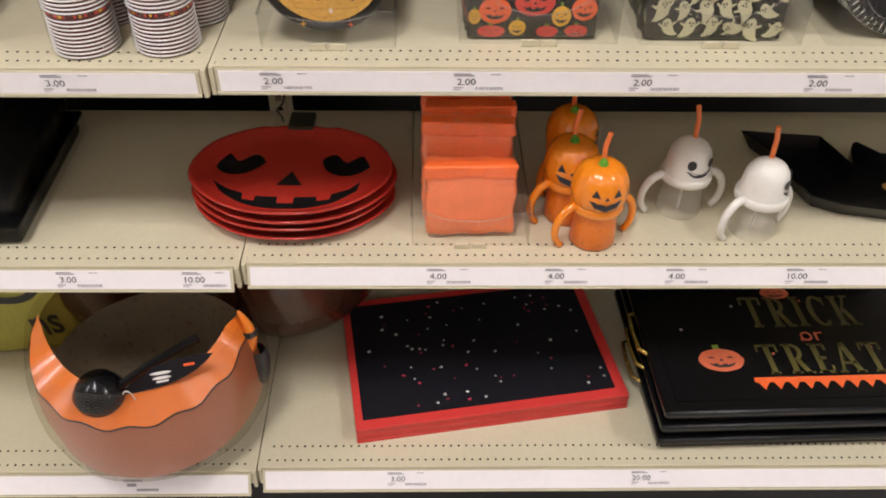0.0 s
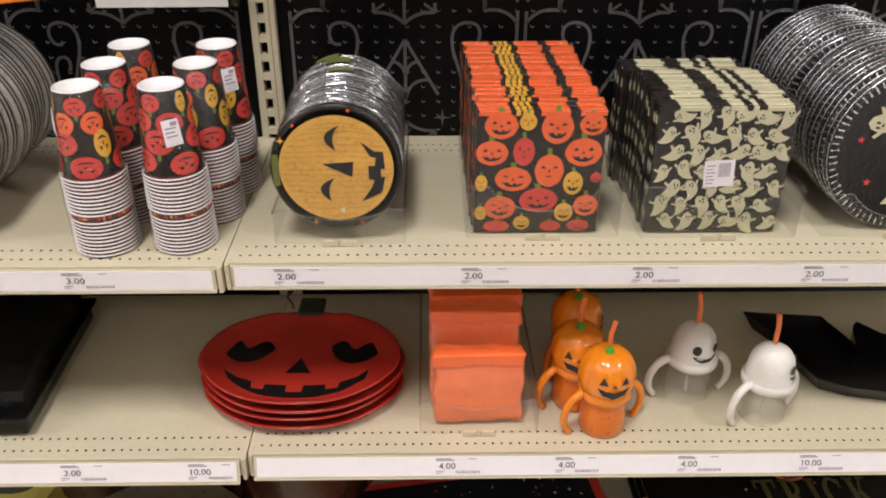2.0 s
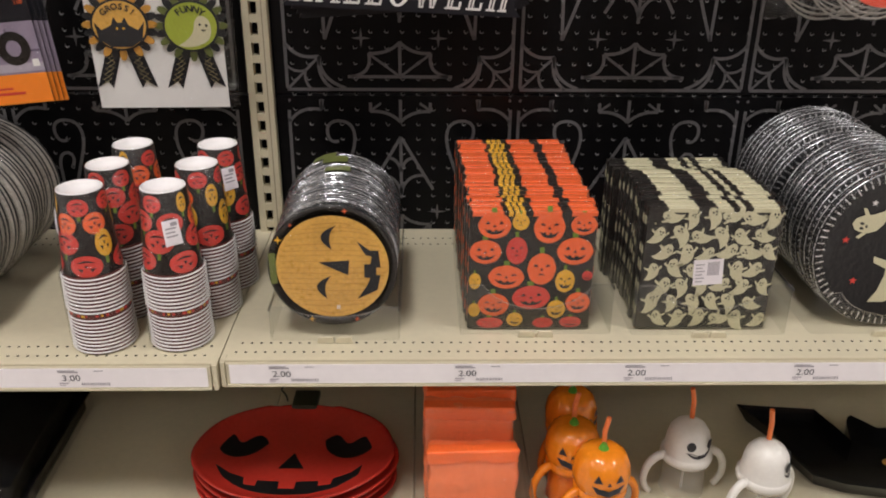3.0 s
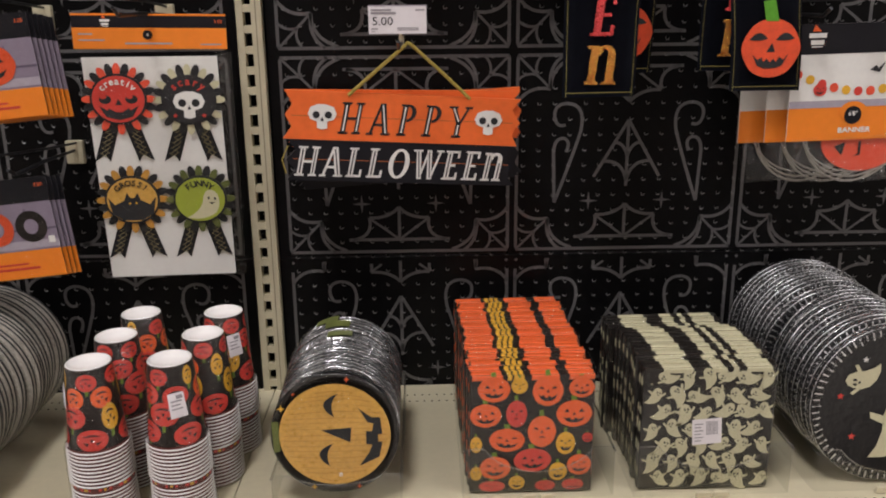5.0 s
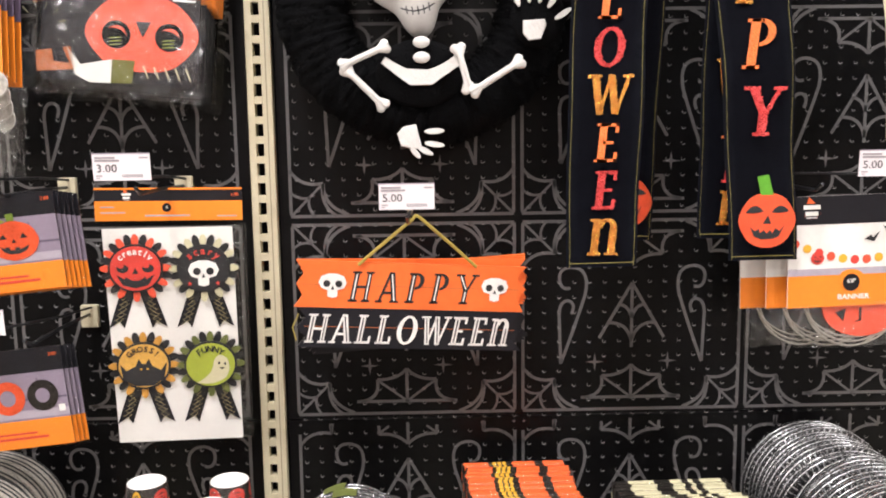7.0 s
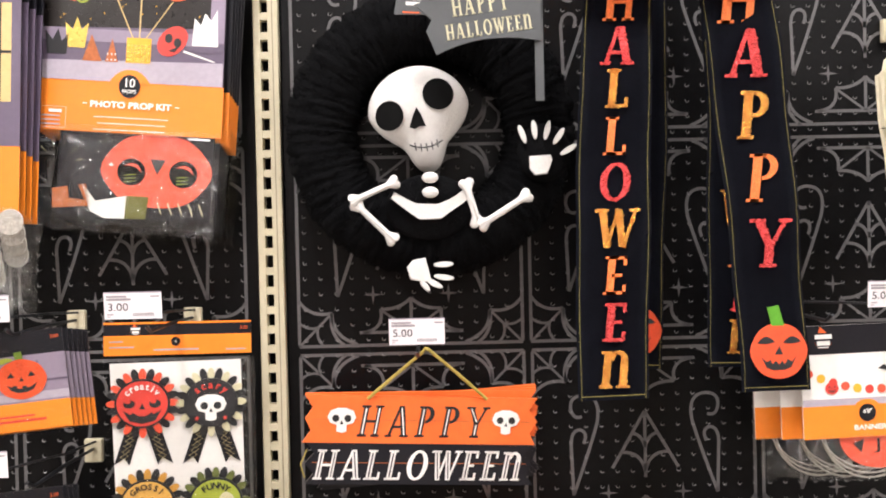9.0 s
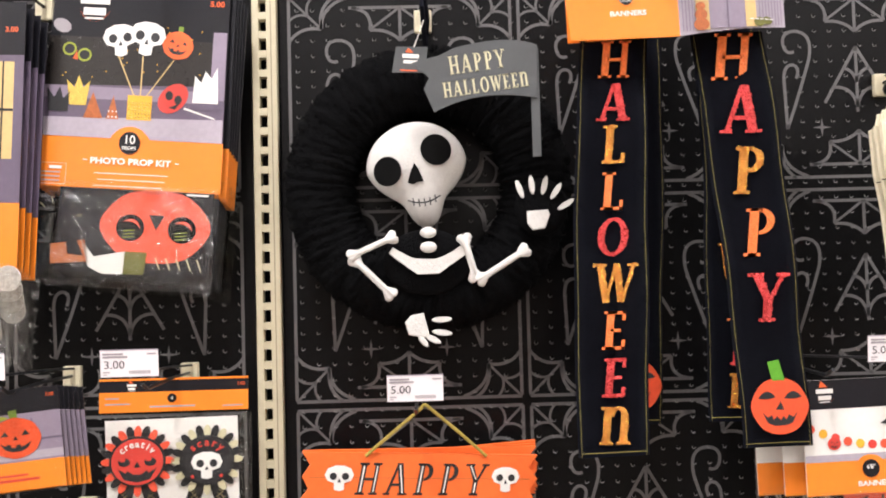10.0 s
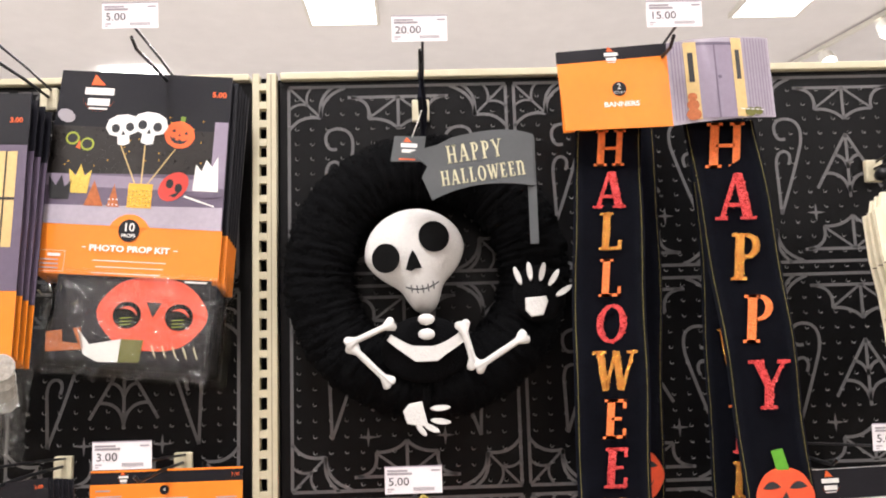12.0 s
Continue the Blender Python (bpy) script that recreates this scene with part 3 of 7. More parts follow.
def web_tile(b, x0, z0, top=0.319, cut=None):
    """One printed tile: webs in the corners, scrolls, stars and hanging webs. x0 and z0 are its lower left corner."""
    w, y, mid = 0.0052, -0.0007, 0.184

    def s(pts, width=w):
        q = [(x0 + x, z0 + z) for x, z in pts]
        if cut is not None:
            q = [(x, z) for x, z in q if z < cut]
        if len(q) > 1:
            stroke(q, width, y, b)
    hgt = top
    s([(0, 0), (0.367, 0)])
    if cut is None:
        s([(0, hgt), (0.367, hgt)])
    for x in (0.0, 0.367):
        s([(x, 0.0026 + (hgt - 0.0052) * i / 12) for i in range(13)])
    for sx, ox in ((1, 0.0), (-1, 0.367)):
        for sz, oz in ((1, 0.0), (-1, hgt)):
            c = lambda pts: [(ox + sx * x, oz + sz * z) for x, z in pts]
            s(c([(0.0, 0.0), (0.012, 0.012), (0.024, 0.024), (0.036, 0.036), (0.052, 0.052)]), 0.004)
            s(c(bez((0.0, 0.075), (0.018, 0.047), (0.054, 0.054))))
            s(c(bez((0.075, 0.0), (0.047, 0.018), (0.054, 0.054))))
            s(c(bez((0.0, 0.040), (0.012, 0.026), (0.031, 0.031))), 0.004)
            s(c(bez((0.040, 0.0), (0.026, 0.012), (0.031, 0.031))), 0.004)
            s(c(bez((0.054, 0.054), (0.052, 0.016), (0.095, 0.002))))
    # half webs, below and hanging from above
    for up, oz in ((1, 0.021), (-1, hgt - 0.019)):
        h = lambda pts: [(mid + x, oz + up * z) for x, z in pts]
        s(h([(-0.085 + 0.017 * i, 0) for i in range(11)]))
        s(h([(0, 0), (0, 0.018), (0, 0.037), (0, 0.055)]))
        for k in (-1, 1):
            s(h([(0, 0), (k * 0.016, 0.012), (k * 0.032, 0.024), (k * 0.050, 0.037)]), 0.004)
            s(h(bez((0, 0.056), (k * 0.018, 0.036), (k * 0.050, 0.038))))
            s(h(bez((k * 0.050, 0.038), (k * 0.044, 0.004), (k * 0.080, 0.0))))
    # hanging web in the middle
    s([(mid, 0.218 - 0.011 * i) for i in range(11)])
    for k in (-1, 1):
        s([(mid + k * 0.0055 * i, 0.218 - 0.0094 * i) for i in range(11)])
        s([(mid + k * x, z) for x, z in bez((0.022, 0.181), (0.006, 0.181), (0.0, 0.158))])
        s([(mid + k * x, z) for x, z in bez((0.040, 0.150), (0.006, 0.152), (0.0, 0.116))])
    # scrolls and stars
    for k in (-1, 1):
        s([(mid + k * x, z) for x, z in bez((0.120, 0.081), (0.094, 0.15), (0.079, 0.200)) + bez((0.079, 0.200), (0.070, 0.246), (0.104, 0.246))[1:] + bez((0.104, 0.246), (0.126, 0.244), (0.122, 0.222))[1:] + bez((0.122, 0.222), (0.118, 0.206), (0.104, 0.211), 5)[1:]])
        s([(mid + k * x, z) for x, z in bez((0.120, 0.081), (0.121, 0.12), (0.123, 0.165)) + bez((0.123, 0.165), (0.122, 0.191), (0.106, 0.189))[1:] + bez((0.106, 0.189), (0.094, 0.184), (0.102, 0.166), 5)[1:]])
        if cut is None or z0 + 0.095 < cut:
            st = [(x0 + mid + k * 0.062 + q * math.cos(radians(45 * i)), z0 + 0.083 + q * math.sin(radians(45 * i))) for i in range(8) for q in [0.016 if i % 2 == 0 else 0.0032]]
            flat([st], y, bm=b)


for col in (-0.834, -0.4525, 0.0, 0.381, 0.762):
    for z0, high_, dx, cut in ((1.772, 0.319, -0.003, None), (1.424, 0.327, -0.001, None), (1.086, 0.3235, 0.0, None), (0.787, 0.319, 0.0, 1.070)):
        b_ = bmesh.new()
        web_tile(b_, col + dx, z0, high_, cut)
        part("web_print", b_, GREYLINE, boards)

# slotted upright between the bays
upr = thing("upright", (-0.042, 0, 0), "cream slotted steel upright between two bays", "upright", kind="structure")
b_ = bmesh.new()
box(-0.020, -0.0085, -0.014, 0.006, 0.0, 2.113, 0.0015, b_)
box(0.0035, 0.020, -0.014, 0.006, 0.0, 2.113, 0.0015, b_)
part("rail", b_, CREAM, upr)
b_ = bmesh.new()
for i in range(66):
    z = 0.020 + 0.03175 * i
    box(-0.0085, 0.0035, -0.0135, 0.004, z, z + 0.0118, bm=b_)
part("slot_web", b_, CREAM, upr)
part("slot_dark", box(-0.0085, 0.0035, 0.004, 0.006, 0.0, 2.11), HOLE, upr)
part("groove", box(0.0105, 0.0120, -0.0146, -0.0138, 0.0, 2.11), mat("groove_shadow_seam", (0.30, 0.25, 0.17), 0.6), upr)
trim_ = thing("trim", (0, 0, 0), "cream metal cap along the top of the boards", "trim", kind="structure")
part("cap", box(-0.016, RIGHT, -0.014, 0.03, 2.1015, 2.114, 0.002), CREAM, trim_)
part("cap", box(LEFT, -0.068, -0.014, 0.03, 2.1015, 2.113, 0.002), CREAM, trim_)


def shelf(name, x0, x1, yf, z, tilt, high, label, shift_holes, back=-0.004, rows_at=(0.025, 0.049)):
    """A steel shelf with two rows of holes along its front and a label channel."""
    t = thing(name, (0, 0, 0), label, "shelf", "store shelves")
    part("deck", box(x0 + (-0.0035 if x0 > -0.5 else 0), x1 + (0.0015 if x0 < -0.5 else 0), yf + 0.006, back, z - 0.022, z), CREAM, t)
    part("front_lip", box(x0, x1, yf, yf + 0.0055, z - 0.032, z + 0.003, 0.0015), CREAM, t)
    rows = []
    n = int((x1 - x0) / 0.0127)
    for k, dy in enumerate((*rows_at, -yf - 0.045, -yf - 0.069) if back > -0.05 else rows_at):
        rows += [(x0 + 0.014 + shift_holes + 0.0127 * i + (0.0 if k % 2 == 0 else 0.004), yf + dy) for i in range(n - 1)]
    v, f = grid_holes("perforation", rows, 0.0021, HOLE, depth=z + 0.0004, plane="xy", n=6)
    tagged(raw("perforation", v, f, HOLE, t), kind="stuff")
    ch = part("label_channel", flat([rect(x0 + 0.006, -high - 0.002, x1 - 0.006, 0.0015)], 0.0, 0.003), CREAM, t, m=pose(0, yf - 0.0045, z - 0.001, -tilt, 0, 0))
    part("label_strip", flat([rect(x0 + 0.010, -high, x1 - 0.010, 0.0)], -0.0012, 0.001), STRIP, ch, "long white paper label strip")
    part("channel_edge", box(x0 + 0.006, x1 - 0.006, -0.003, 0.0, -high - 0.004, -high - 0.001), CREAM, ch)
    part("end_bracket", box(-0.003, 0.003, 0.0, 0.02, -0.036, 0.002, 0.001), CREAM, t, m=pose(x0 + 0.001 if x0 > -0.5 else x1 - 0.001, yf - 0.004, z, 0, 0, 0))
    return ch


RAIL1 = shelf("shelf", -0.038, RIGHT, S1Y, S1Z, 0, 0.0285, "cream steel shelf with a perforated front and white label strip", 0.0, rows_at=(0.023, 0.046))
RAIL1L = shelf("shelf", LEFT, -0.045, S1Y - 0.006, S1Z - 0.001, 0, 0.0285, "cream steel shelf with a perforated front and white label strip", 0.003, rows_at=(0.023, 0.046))
RAIL2 = shelf("shelf", -0.032, RIGHT, S2Y, S2Z, 20, 0.0285, "cream steel shelf with a perforated front and white label strip", 0.0, -0.062, rows_at=(0.0195, 0.0435))
RAIL2L = shelf("shelf", LEFT, -0.039, S2Y - 0.006, S2Z - 0.001, 20, 0.0285, "cream steel shelf with a perforated front and white label strip", 0.004, -0.062, rows_at=(0.0195, 0.0435))
RAIL3 = shelf("shelf", -0.040, RIGHT, S3Y, S3Z, 30, 0.0315, "cream steel base shelf with a perforated front and label strip", 0.0, rows_at=(0.0155, 0.0425))
RAIL3L = shelf("shelf", LEFT, -0.047, S3Y - 0.006, S3Z - 0.001, 30, 0.0315, "cream steel base shelf with a perforated front and label strip", 0.002, rows_at=(0.0155, 0.0425))
tagged(part("baseboard", box(LEFT, RIGHT, S3Y + 0.03, S3Y + 0.05, 0.0, S3Z - 0.034), BLACKBOARD), "black kick plate under the base shelf", "kick plate", kind="structure")


def strip_label(rail, x, price, n=0):
    """A printed price on a shelf's label strip: the price can be read, the small lines cannot."""
    y = -0.0018
    part("price", words(price, 0.0125, y, x, -0.0180, "CENTER", wide=1.12), INK, rail)
    lines = [rect(x - 0.016, -0.0058, x + 0.010, -0.0042), rect(x - 0.016, -0.0036, x + 0.006, -0.0022), rect(x + 0.030, -0.0038, x + 0.042, -0.0026)]
    tagged(part("small_print", flat(lines, y), GREYINK, rail), kind="stuff")
    tagged(part("small_print", flat([rect(x - 0.016, -0.0225, x - 0.004, -0.0208), rect(x - 0.016, -0.0250, x - 0.008, -0.0238)], y), FAINTINK, rail), kind="stuff")
    rng = random.Random(int(x * 1000) + n)
    bars, u = [], x + 0.012
    while u < x + 0.046:
        k = rng.choice((0.0008, 0.0014, 0.002))
        bars.append(rect(u, -0.0248, u + k, -0.0208))
        u += k + rng.choice((0.0007, 0.0012))
    tagged(part("barcode", flat(bars, y), GREYINK, rail), kind="stuff")


for rail, z_list in ((RAIL1, ((0.039, "2.00"), (0.279, "2.00"), (0.500, "2.00"), (0.722, "2.00"), (0.95, "2.00"))), (RAIL1L, ((-0.228, "3.00"),)),
                     (RAIL2, ((0.246, "4.00"), (0.415, "4.00"), (0.589, "4.00"), (0.763, "10.00"))), (RAIL2L, ((-0.277, "3.00"), (-0.100, "10.00"))),
                     (RAIL3, ((0.183, "3.00"), (0.578, "20.00")))):
    for x, s in z_list:
        strip_label(rail, x, s)
part("small_print", flat([rect(-0.255, -0.010, -0.225, -0.006), rect(-0.25, -0.018, -0.235, -0.013), rect(-0.235, -0.026, -0.20, -0.022)], -0.0018), GREYINK, RAIL3L)


# ---- goods on the top shelf ----
def cone_print(polys, r_low, r_high, h, off, bm=None):
    """Lays shapes (arc length, height) on a cone that narrows upwards."""
    b = bm or bmesh.new()

    def at(u, z):
        r = r_low + (r_high - r_low) * z / h + off
        a = -math.pi / 2 + u / r_low
        return b.verts.new((r * math.cos(a), r * math.sin(a), z))
    for p in polys:
        cx, cz = sum(q[0] for q in p) / len(p), sum(q[1] for q in p) / len(p)
        c = at(cx, cz)
        mid = [at(cx + 0.55 * (x - cx), cz + 0.55 * (z - cz)) for x, z in p]
        rim = [at(x, z) for x, z in p]
        k = len(p)
        for i in range(k):
            j = (i + 1) % k
            b.faces.new((c, mid[i], mid[j]))
            b.faces.new((mid[i], rim[i], rim[j], mid[j]))
    return b


def cup_stack(turn_seed):
    """Two sleeves of paper cups stood mouth down, one on the other."""
    t = thing("paper_cup_stack", (0, 0, S1Z), "stack of black paper cups printed with red and yellow pumpkins", "paper cups", "paper cup stacks")
    rng = random.Random(turn_seed)
    R, top_r, H = 0.0415, 0.0275, 0.112
    for i in range(20):
        z = 0.002 + 0.0052 * i + (0.006 if i > 9 else 0)
        r = R - 0.00012 * (i % 10)
        prof = [(r - 0.0030, z - 0.0002), (r - 0.0008, z - 0.0003), (r + 0.0003, z + 0.0008), (r - 0.0008, z + 0.0018), (r - 0.0030, z + 0.0017)]
        part("cup_rim", lathe(prof, 28), PAPER, t, smooth=True)
    part("cup_walls", lathe([(R - 0.0022, 0.0), (R - 0.0026, 0.112)], 28), CUPGAP, t, smooth=True)
    bits = []
    for i in range(40):
        u = -0.125 + 0.0063 * i
        bits.append(rect(u, 0.054 + rng.uniform(0, .001), u + rng.uniform(0.002, 0.0055), 0.0585))
    part("print_band", cone_print(bits[::2], R - 0.0020, R - 0.0020, 0.112, 0.0004), RED_PRINT, t)
    part("print_band", cone_print(bits[1::4], R - 0.0020, R - 0.0020, 0.112, 0.0004), YELLOW_PRINT, t)
    zb = 0.109
    e = 0.218
    body = part("cup_body", lathe([(0.0365, zb), (top_r + 0.0006, e - 0.001), (top_r, e), (top_r - 0.0012, e - 0.0006), (top_r - 0.002, e - 0.008), (0.0005, e - 0.0085)], 36), CHARCOAL, t, smooth=True)
    part("base_rim", lathe([(top_r + 0.0003, e - 0.0004), (top_r - 0.0004, e + 0.0010), (top_r - 0.0018, e + 0.0006), (top_r - 0.0022, e - 0.0070), (0.0004, e - 0.0074)], 36), PAPER, body, "white paper cup base", smooth=True)
    hh = e - zb
    inks = {}
    rows = [(0.016, 0.0175, 0.75), (0.043, 0.0190, 0.62), (0.071, 0.0165, 1.15), (0.096, 0.0135, 0.9)]
    for k, (z, r, sq) in enumerate(rows):
        n = 4 if k < 2 else 5
        for i in range(n):
            u = -0.115 + 0.2293 * (i + 0.5 * (k % 2)) / n + rng.uniform(-0.002, 0.002)
            zz = z + rng.uniform(-0.004, 0.004)
            kind_ = rng.random()
            ink, rx, rz = (RED_PRINT, r * 1.18, r * 0.84) if kind_ < 0.52 else ((ORANGE_PRINT, r, r * 0.85) if kind_ < 0.60 else (YELLOW_PRINT, r * 0.66, r * 0.95))
            zz = min(max(zz, rz + 0.001), hh - rz - 0.003)
            inks.setdefault(ink.name, (ink, []))[1].append(ell(u, zz, rx, rz, 14))
            inks.setdefault("green", (GREEN_PRINT, []))[1].append([(u - 0.0022, zz - rz * 0.9), (u + 0.0022, zz - rz * 0.9), (u + 0.0018, max(0.001, zz - rz * 1.5)), (u - 0.0026, max(0.001, zz - rz * 1.5))])
            inks.setdefault("ink", (INK, []))[1].extend([
                [(u - rx * 0.55, zz - rz * 0.15), (u - rx * 0.18, zz - rz * 0.2), (u - rx * 0.3, zz - rz * 0.5)],
                [(u + rx * 0.18, zz - rz * 0.2), (u + rx * 0.55, zz - rz * 0.15), (u + rx * 0.3, zz - rz * 0.5)],
                [(u - rx * 0.12, zz + rz * 0.12), (u + rx * 0.12, zz + rz * 0.12), (u, zz - rz * 0.2)],
                bez((u - rx * 0.55, zz + rz * 0.3), (u, zz + rz * 0.85), (u + rx * 0.55, zz + rz * 0.3), 5) + bez((u + rx * 0.5, zz + rz * 0.3), (u, zz + rz * 0.55), (u - rx * 0.5, zz + rz * 0.3), 5)])
    for key, (ink, polys) in inks.items():
        off = {"green": 0.0004, "ink": 0.0010}.get(key, 0.0007)
        b = cone_print(polys, 0.0365, top_r, hh, off)
        part({"green": "stem_print", "ink": "face_print"}.get(key, "pumpkin_print"), b, ink, body, m=pose(0, 0, zb))
    part("shrink_film", lathe([(R + 0.0022, 0.001), (R + 0.0016, 0.104), (0.0385, 0.116), (top_r + 0.0022, e + 0.0005), (top_r - 0.004, e + 0.002)], 36), CRINKLE, t, smooth=True)
    return t


def cup_sticker(t, turn, z, lean=5):
    put = lambda pts: shift([(x * 1.28, (q - z) * 1.28) for x, q in pts], 0, z, 1.0, lean)
    st = part("price_sticker", cone_print([put(rect(-0.0085, z - 0.013, 0.0085, z + 0.013))], 0.0365, 0.0275, 0.109, 0.0034), TAGPAPER, t, "white price sticker", m=pose(0, 0, 0.109, 0, 0, turn))
    lines = [put(rect(-0.006, z + 0.004 - 0.004 * i, 0.005 - 0.002 * (i % 2), z + 0.0056 - 0.004 * i)) for i in range(3)] + [put(rect(0.000, z + 0.007, 0.0065, z + 0.011))]
    part("small_print", cone_print(lines, 0.0365, 0.0275, 0.109, 0.0038), GREYINK, st)


first = cup_stack(3)
cup_places = [(-0.204, -0.377, 10), (-0.103, -0.371, 130), (-0.200, -0.288, 200), (-0.082, -0.286, 300), (-0.194, -0.200, 60), (-0.073, -0.200, 250)]
stacks = [first]
first.matrix_world = pose(*cup_places[0][:2], S1Z, 0, 0, cup_places[0][2])
for x, y, a in cup_places[1:]:
    stacks.append(copy_thing(first, pose(x, y, S1Z, 0, 0, a)))
cup_sticker(stacks[1], 24 - 130, 0.058)
cup_sticker(stacks[5], 35 - 250, 0.066)
cup_sticker(stacks[0], -62 - 10, 0.070)


def bin_acrylic(x, y_front, width, depth=0.34, high=0.078, z=S1Z, dip=0.030):
    """A clear bin with a low front that dips in the middle, and two white clips under it."""
    t = thing("acrylic_bin", (x, y_front, z), "clear acrylic display bin with a dipped front on a cream shelf", "display bin", "clear display bins")
    w = width / 2
    front = [(-w, 0.002), (w, 0.002), (w, high), (w * 0.72, high)] + bez((w * 0.72, high), (w * 0.52, high - dip * 1.1), (0, high - dip * 1.2), 8)[1:] + bez((0, high - dip * 1.2), (-w * 0.52, high - dip * 1.1), (-w * 0.72, high), 8)[1:] + [(-w, high)]
    part("front_panel", flat([front], 0.0, 0.0025), ACRYLIC, t)
    part("front_edge", stroke(front[2:], 0.0018, -0.0006), CLEAREDGE, t, "bright cut edge of the clear panel")
    for s in (-1, 1):
        part("side_edge", box(s * w - 0.0016, s * w + 0.0016, -0.0008, depth, high * 0.9, high * 0.9 + 0.0014), CLEAREDGE, t)
    for s in (-1, 1):
        part("side_panel", box(s * w - 0.0012, s * w + 0.0012, 0.003, depth, 0.003, high * 0.9), ACRYLIC, t)
        part("clip", flat([[(s * 0.0125 - 0.0115, 0.001), (s * 0.0125 + 0.0115, 0.001), (s * 0.0125 + 0.009, 0.009), (s * 0.0125 - 0.009, 0.009)]], -0.006, 0.005), CREAM, t, "small cream plastic clip", m=pose(0, 0.0, 0, 0, 0, 0))
    return t


# round pumpkin plates
def plate_pack(name, r, thick, mats, label, group, plates=4, flutes=0):
    """A shrink-wrapped pack of round paper plates standing on edge, facing -y."""
    t = thing(name, (0, 0, 0), label, "paper plates", group)
    body, edge = mats
    for i in range(plates):
        y = thick * i / plates
        prof = [(r * 0.90, -y - 0.001), (r, -y + 0.0006), (r, -y - 0.0010), (r * 0.9, -y - 0.0028)]
        part("plate", lathe(prof, 56, axis="y", lobes=flutes, amp=0.004 if flutes else 0), edge if i % 2 == 0 else body, t, smooth=True)
    part("plate_core", lathe([(0.001, -0.002), (r * 0.93, -0.002), (r * 0.93, -thick + 0.001), (0.001, -thick + 0.001)], 40, axis="y"), body, t)
    part("film", creased(lathe([(r * 0.9, 0.0022), (r + 0.0016, 0.0005), (r + 0.0024, -thick * 0.3), (r + 0.0024, -thick * 0.6), (r + 0.0016, -thick)], 26, axis="y"), 0.012, int(r * 1e4)), CRINKLE, t)
    return t


PX, PZ, PR = 0.1035, 0.9425, 0.0850
bin_acrylic(PX, -0.385, 0.172, depth=0.33, high=0.052, dip=0.012)
part_pk = plate_pack("plate_pack", PR, 0.030, (PLATEDARK, FOIL), "shrink-wrapped round paper plates with a pumpkin face on black", "pumpkin plate packs", plates=5)
def paper_label(pack):
    b = bmesh.new()
    arc_ = [[b.verts.new(((PR + 0.0014) * math.cos(radians(a)), y, (PR + 0.0026) * math.sin(radians(a)))) for y in (0.001, 0.026)] for a in range(86, 112, 4)]
    for p, q in zip(arc_, arc_[1:]):
        b.faces.new((p[0], q[0], q[1], p[1]))
    part("paper_label", b, DULLLIME, pack, "dull lime paper label")


part_pk.matrix_world = pose(PX, -0.345, PZ, -3, 0, 0)
rng = random.Random(11)
for i in range(1, 6):
    pk = copy_thing(part_pk, pose(PX + rng.uniform(-0.003, 0.002), -0.345 + 0.0335 * i, PZ + rng.uniform(-0.002, 0.003), -3 + rng.uniform(-3, 3), rng.uniform(-12, 12), rng.uniform(-2, 2)))
    if i > 2:
        paper_label(pk)
fp = thing("plate_pack", (PX, -0.3475, PZ), "shrink-wrapped round paper plates with a winking pumpkin face", "paper plates", "pumpkin plate packs", rot=(-3, 0, 0))
dish = part("plate", lathe([(0.001, 0.016), (0.070, 0.016), (0.075, 0.019), (PR - 0.003, 0.0255), (PR, 0.0245), (PR - 0.001, 0.021), (0.07, 0.008)], 56, axis="y"), CHARCOAL, fp, smooth=True)
pr = Prints()
pr.put(GOLDFACE, 0, ell(0, 0, 0.0735, 0.0715, 48))
rw = random.Random(3)
for k in range(-8, 9):
    c = 0.0083 * k + rw.uniform(-0.0012, 0.0012)
    e = math.sqrt(max(0.0, 1 - (c / 0.0705) ** 2)) * 0.0725
    bow = rw.uniform(0.98, 1.12)
    top = bez((-e * 0.95, c * 0.90), (rw.uniform(-0.02, 0.02), c * bow), (e * 0.95, c * 0.90), 12)
    thin = rw.uniform(0.0005, 0.0013)
    pr.put(GOLDSTRIPE, 1, top + [(x, z - thin) for x, z in top[::-1]])
# the face lies on its side: crescents for eyes, a wedge for the nose, a toothed mouth
moon = bez((0.006, 0.017), (-0.030, 0.004), (0.000, -0.016), 9) + bez((0.000, -0.016), (-0.008, 0.004), (0.006, 0.017), 9)[1:-1]
mouth_ = [(0.035, 0.034), (0.050, 0.022), (0.060, 0.022), (0.062, 0.000), (0.057, 0.000), (0.057, -0.010), (0.062, -0.010), (0.058, -0.030), (0.034, -0.042), (0.046, -0.024), (0.050, -0.014), (0.043, -0.013), (0.043, 0.004), (0.050, 0.004), (0.052, 0.014), (0.045, 0.016)]
pr.put(INK, 2, shift(moon, 0.000, 0.041), shift(moon, -0.008, -0.029), [(-0.018, 0.007), (0.022, 0.010), (0.020, -0.011)],
       [(0.049 + 1.12 * (x - 0.050), 1.08 * z) for x, z in mouth_])
pr.put(DULLLIME, 2, [(-0.0825, 0.020), (-0.0735, 0.020), (-0.0725, -0.022), (-0.081, -0.024)])
for x, z, k in ((-0.069, 0.038, 0.006), (0.018, 0.0775, 0.004), (0.03, -0.075, 0.004), (-0.03, -0.0745, 0.005), (-0.052, 0.058, 0.003)):
    pr.put(YELLOW_PRINT if k > 0.0045 else ORANGE_PRINT, 2, star(x, z, k, 4, 0.3))
pr.put(PAPER, 3, rect(0.004, -0.060, 0.0055, -0.054), rect(0.0065, -0.060, 0.008, -0.054))
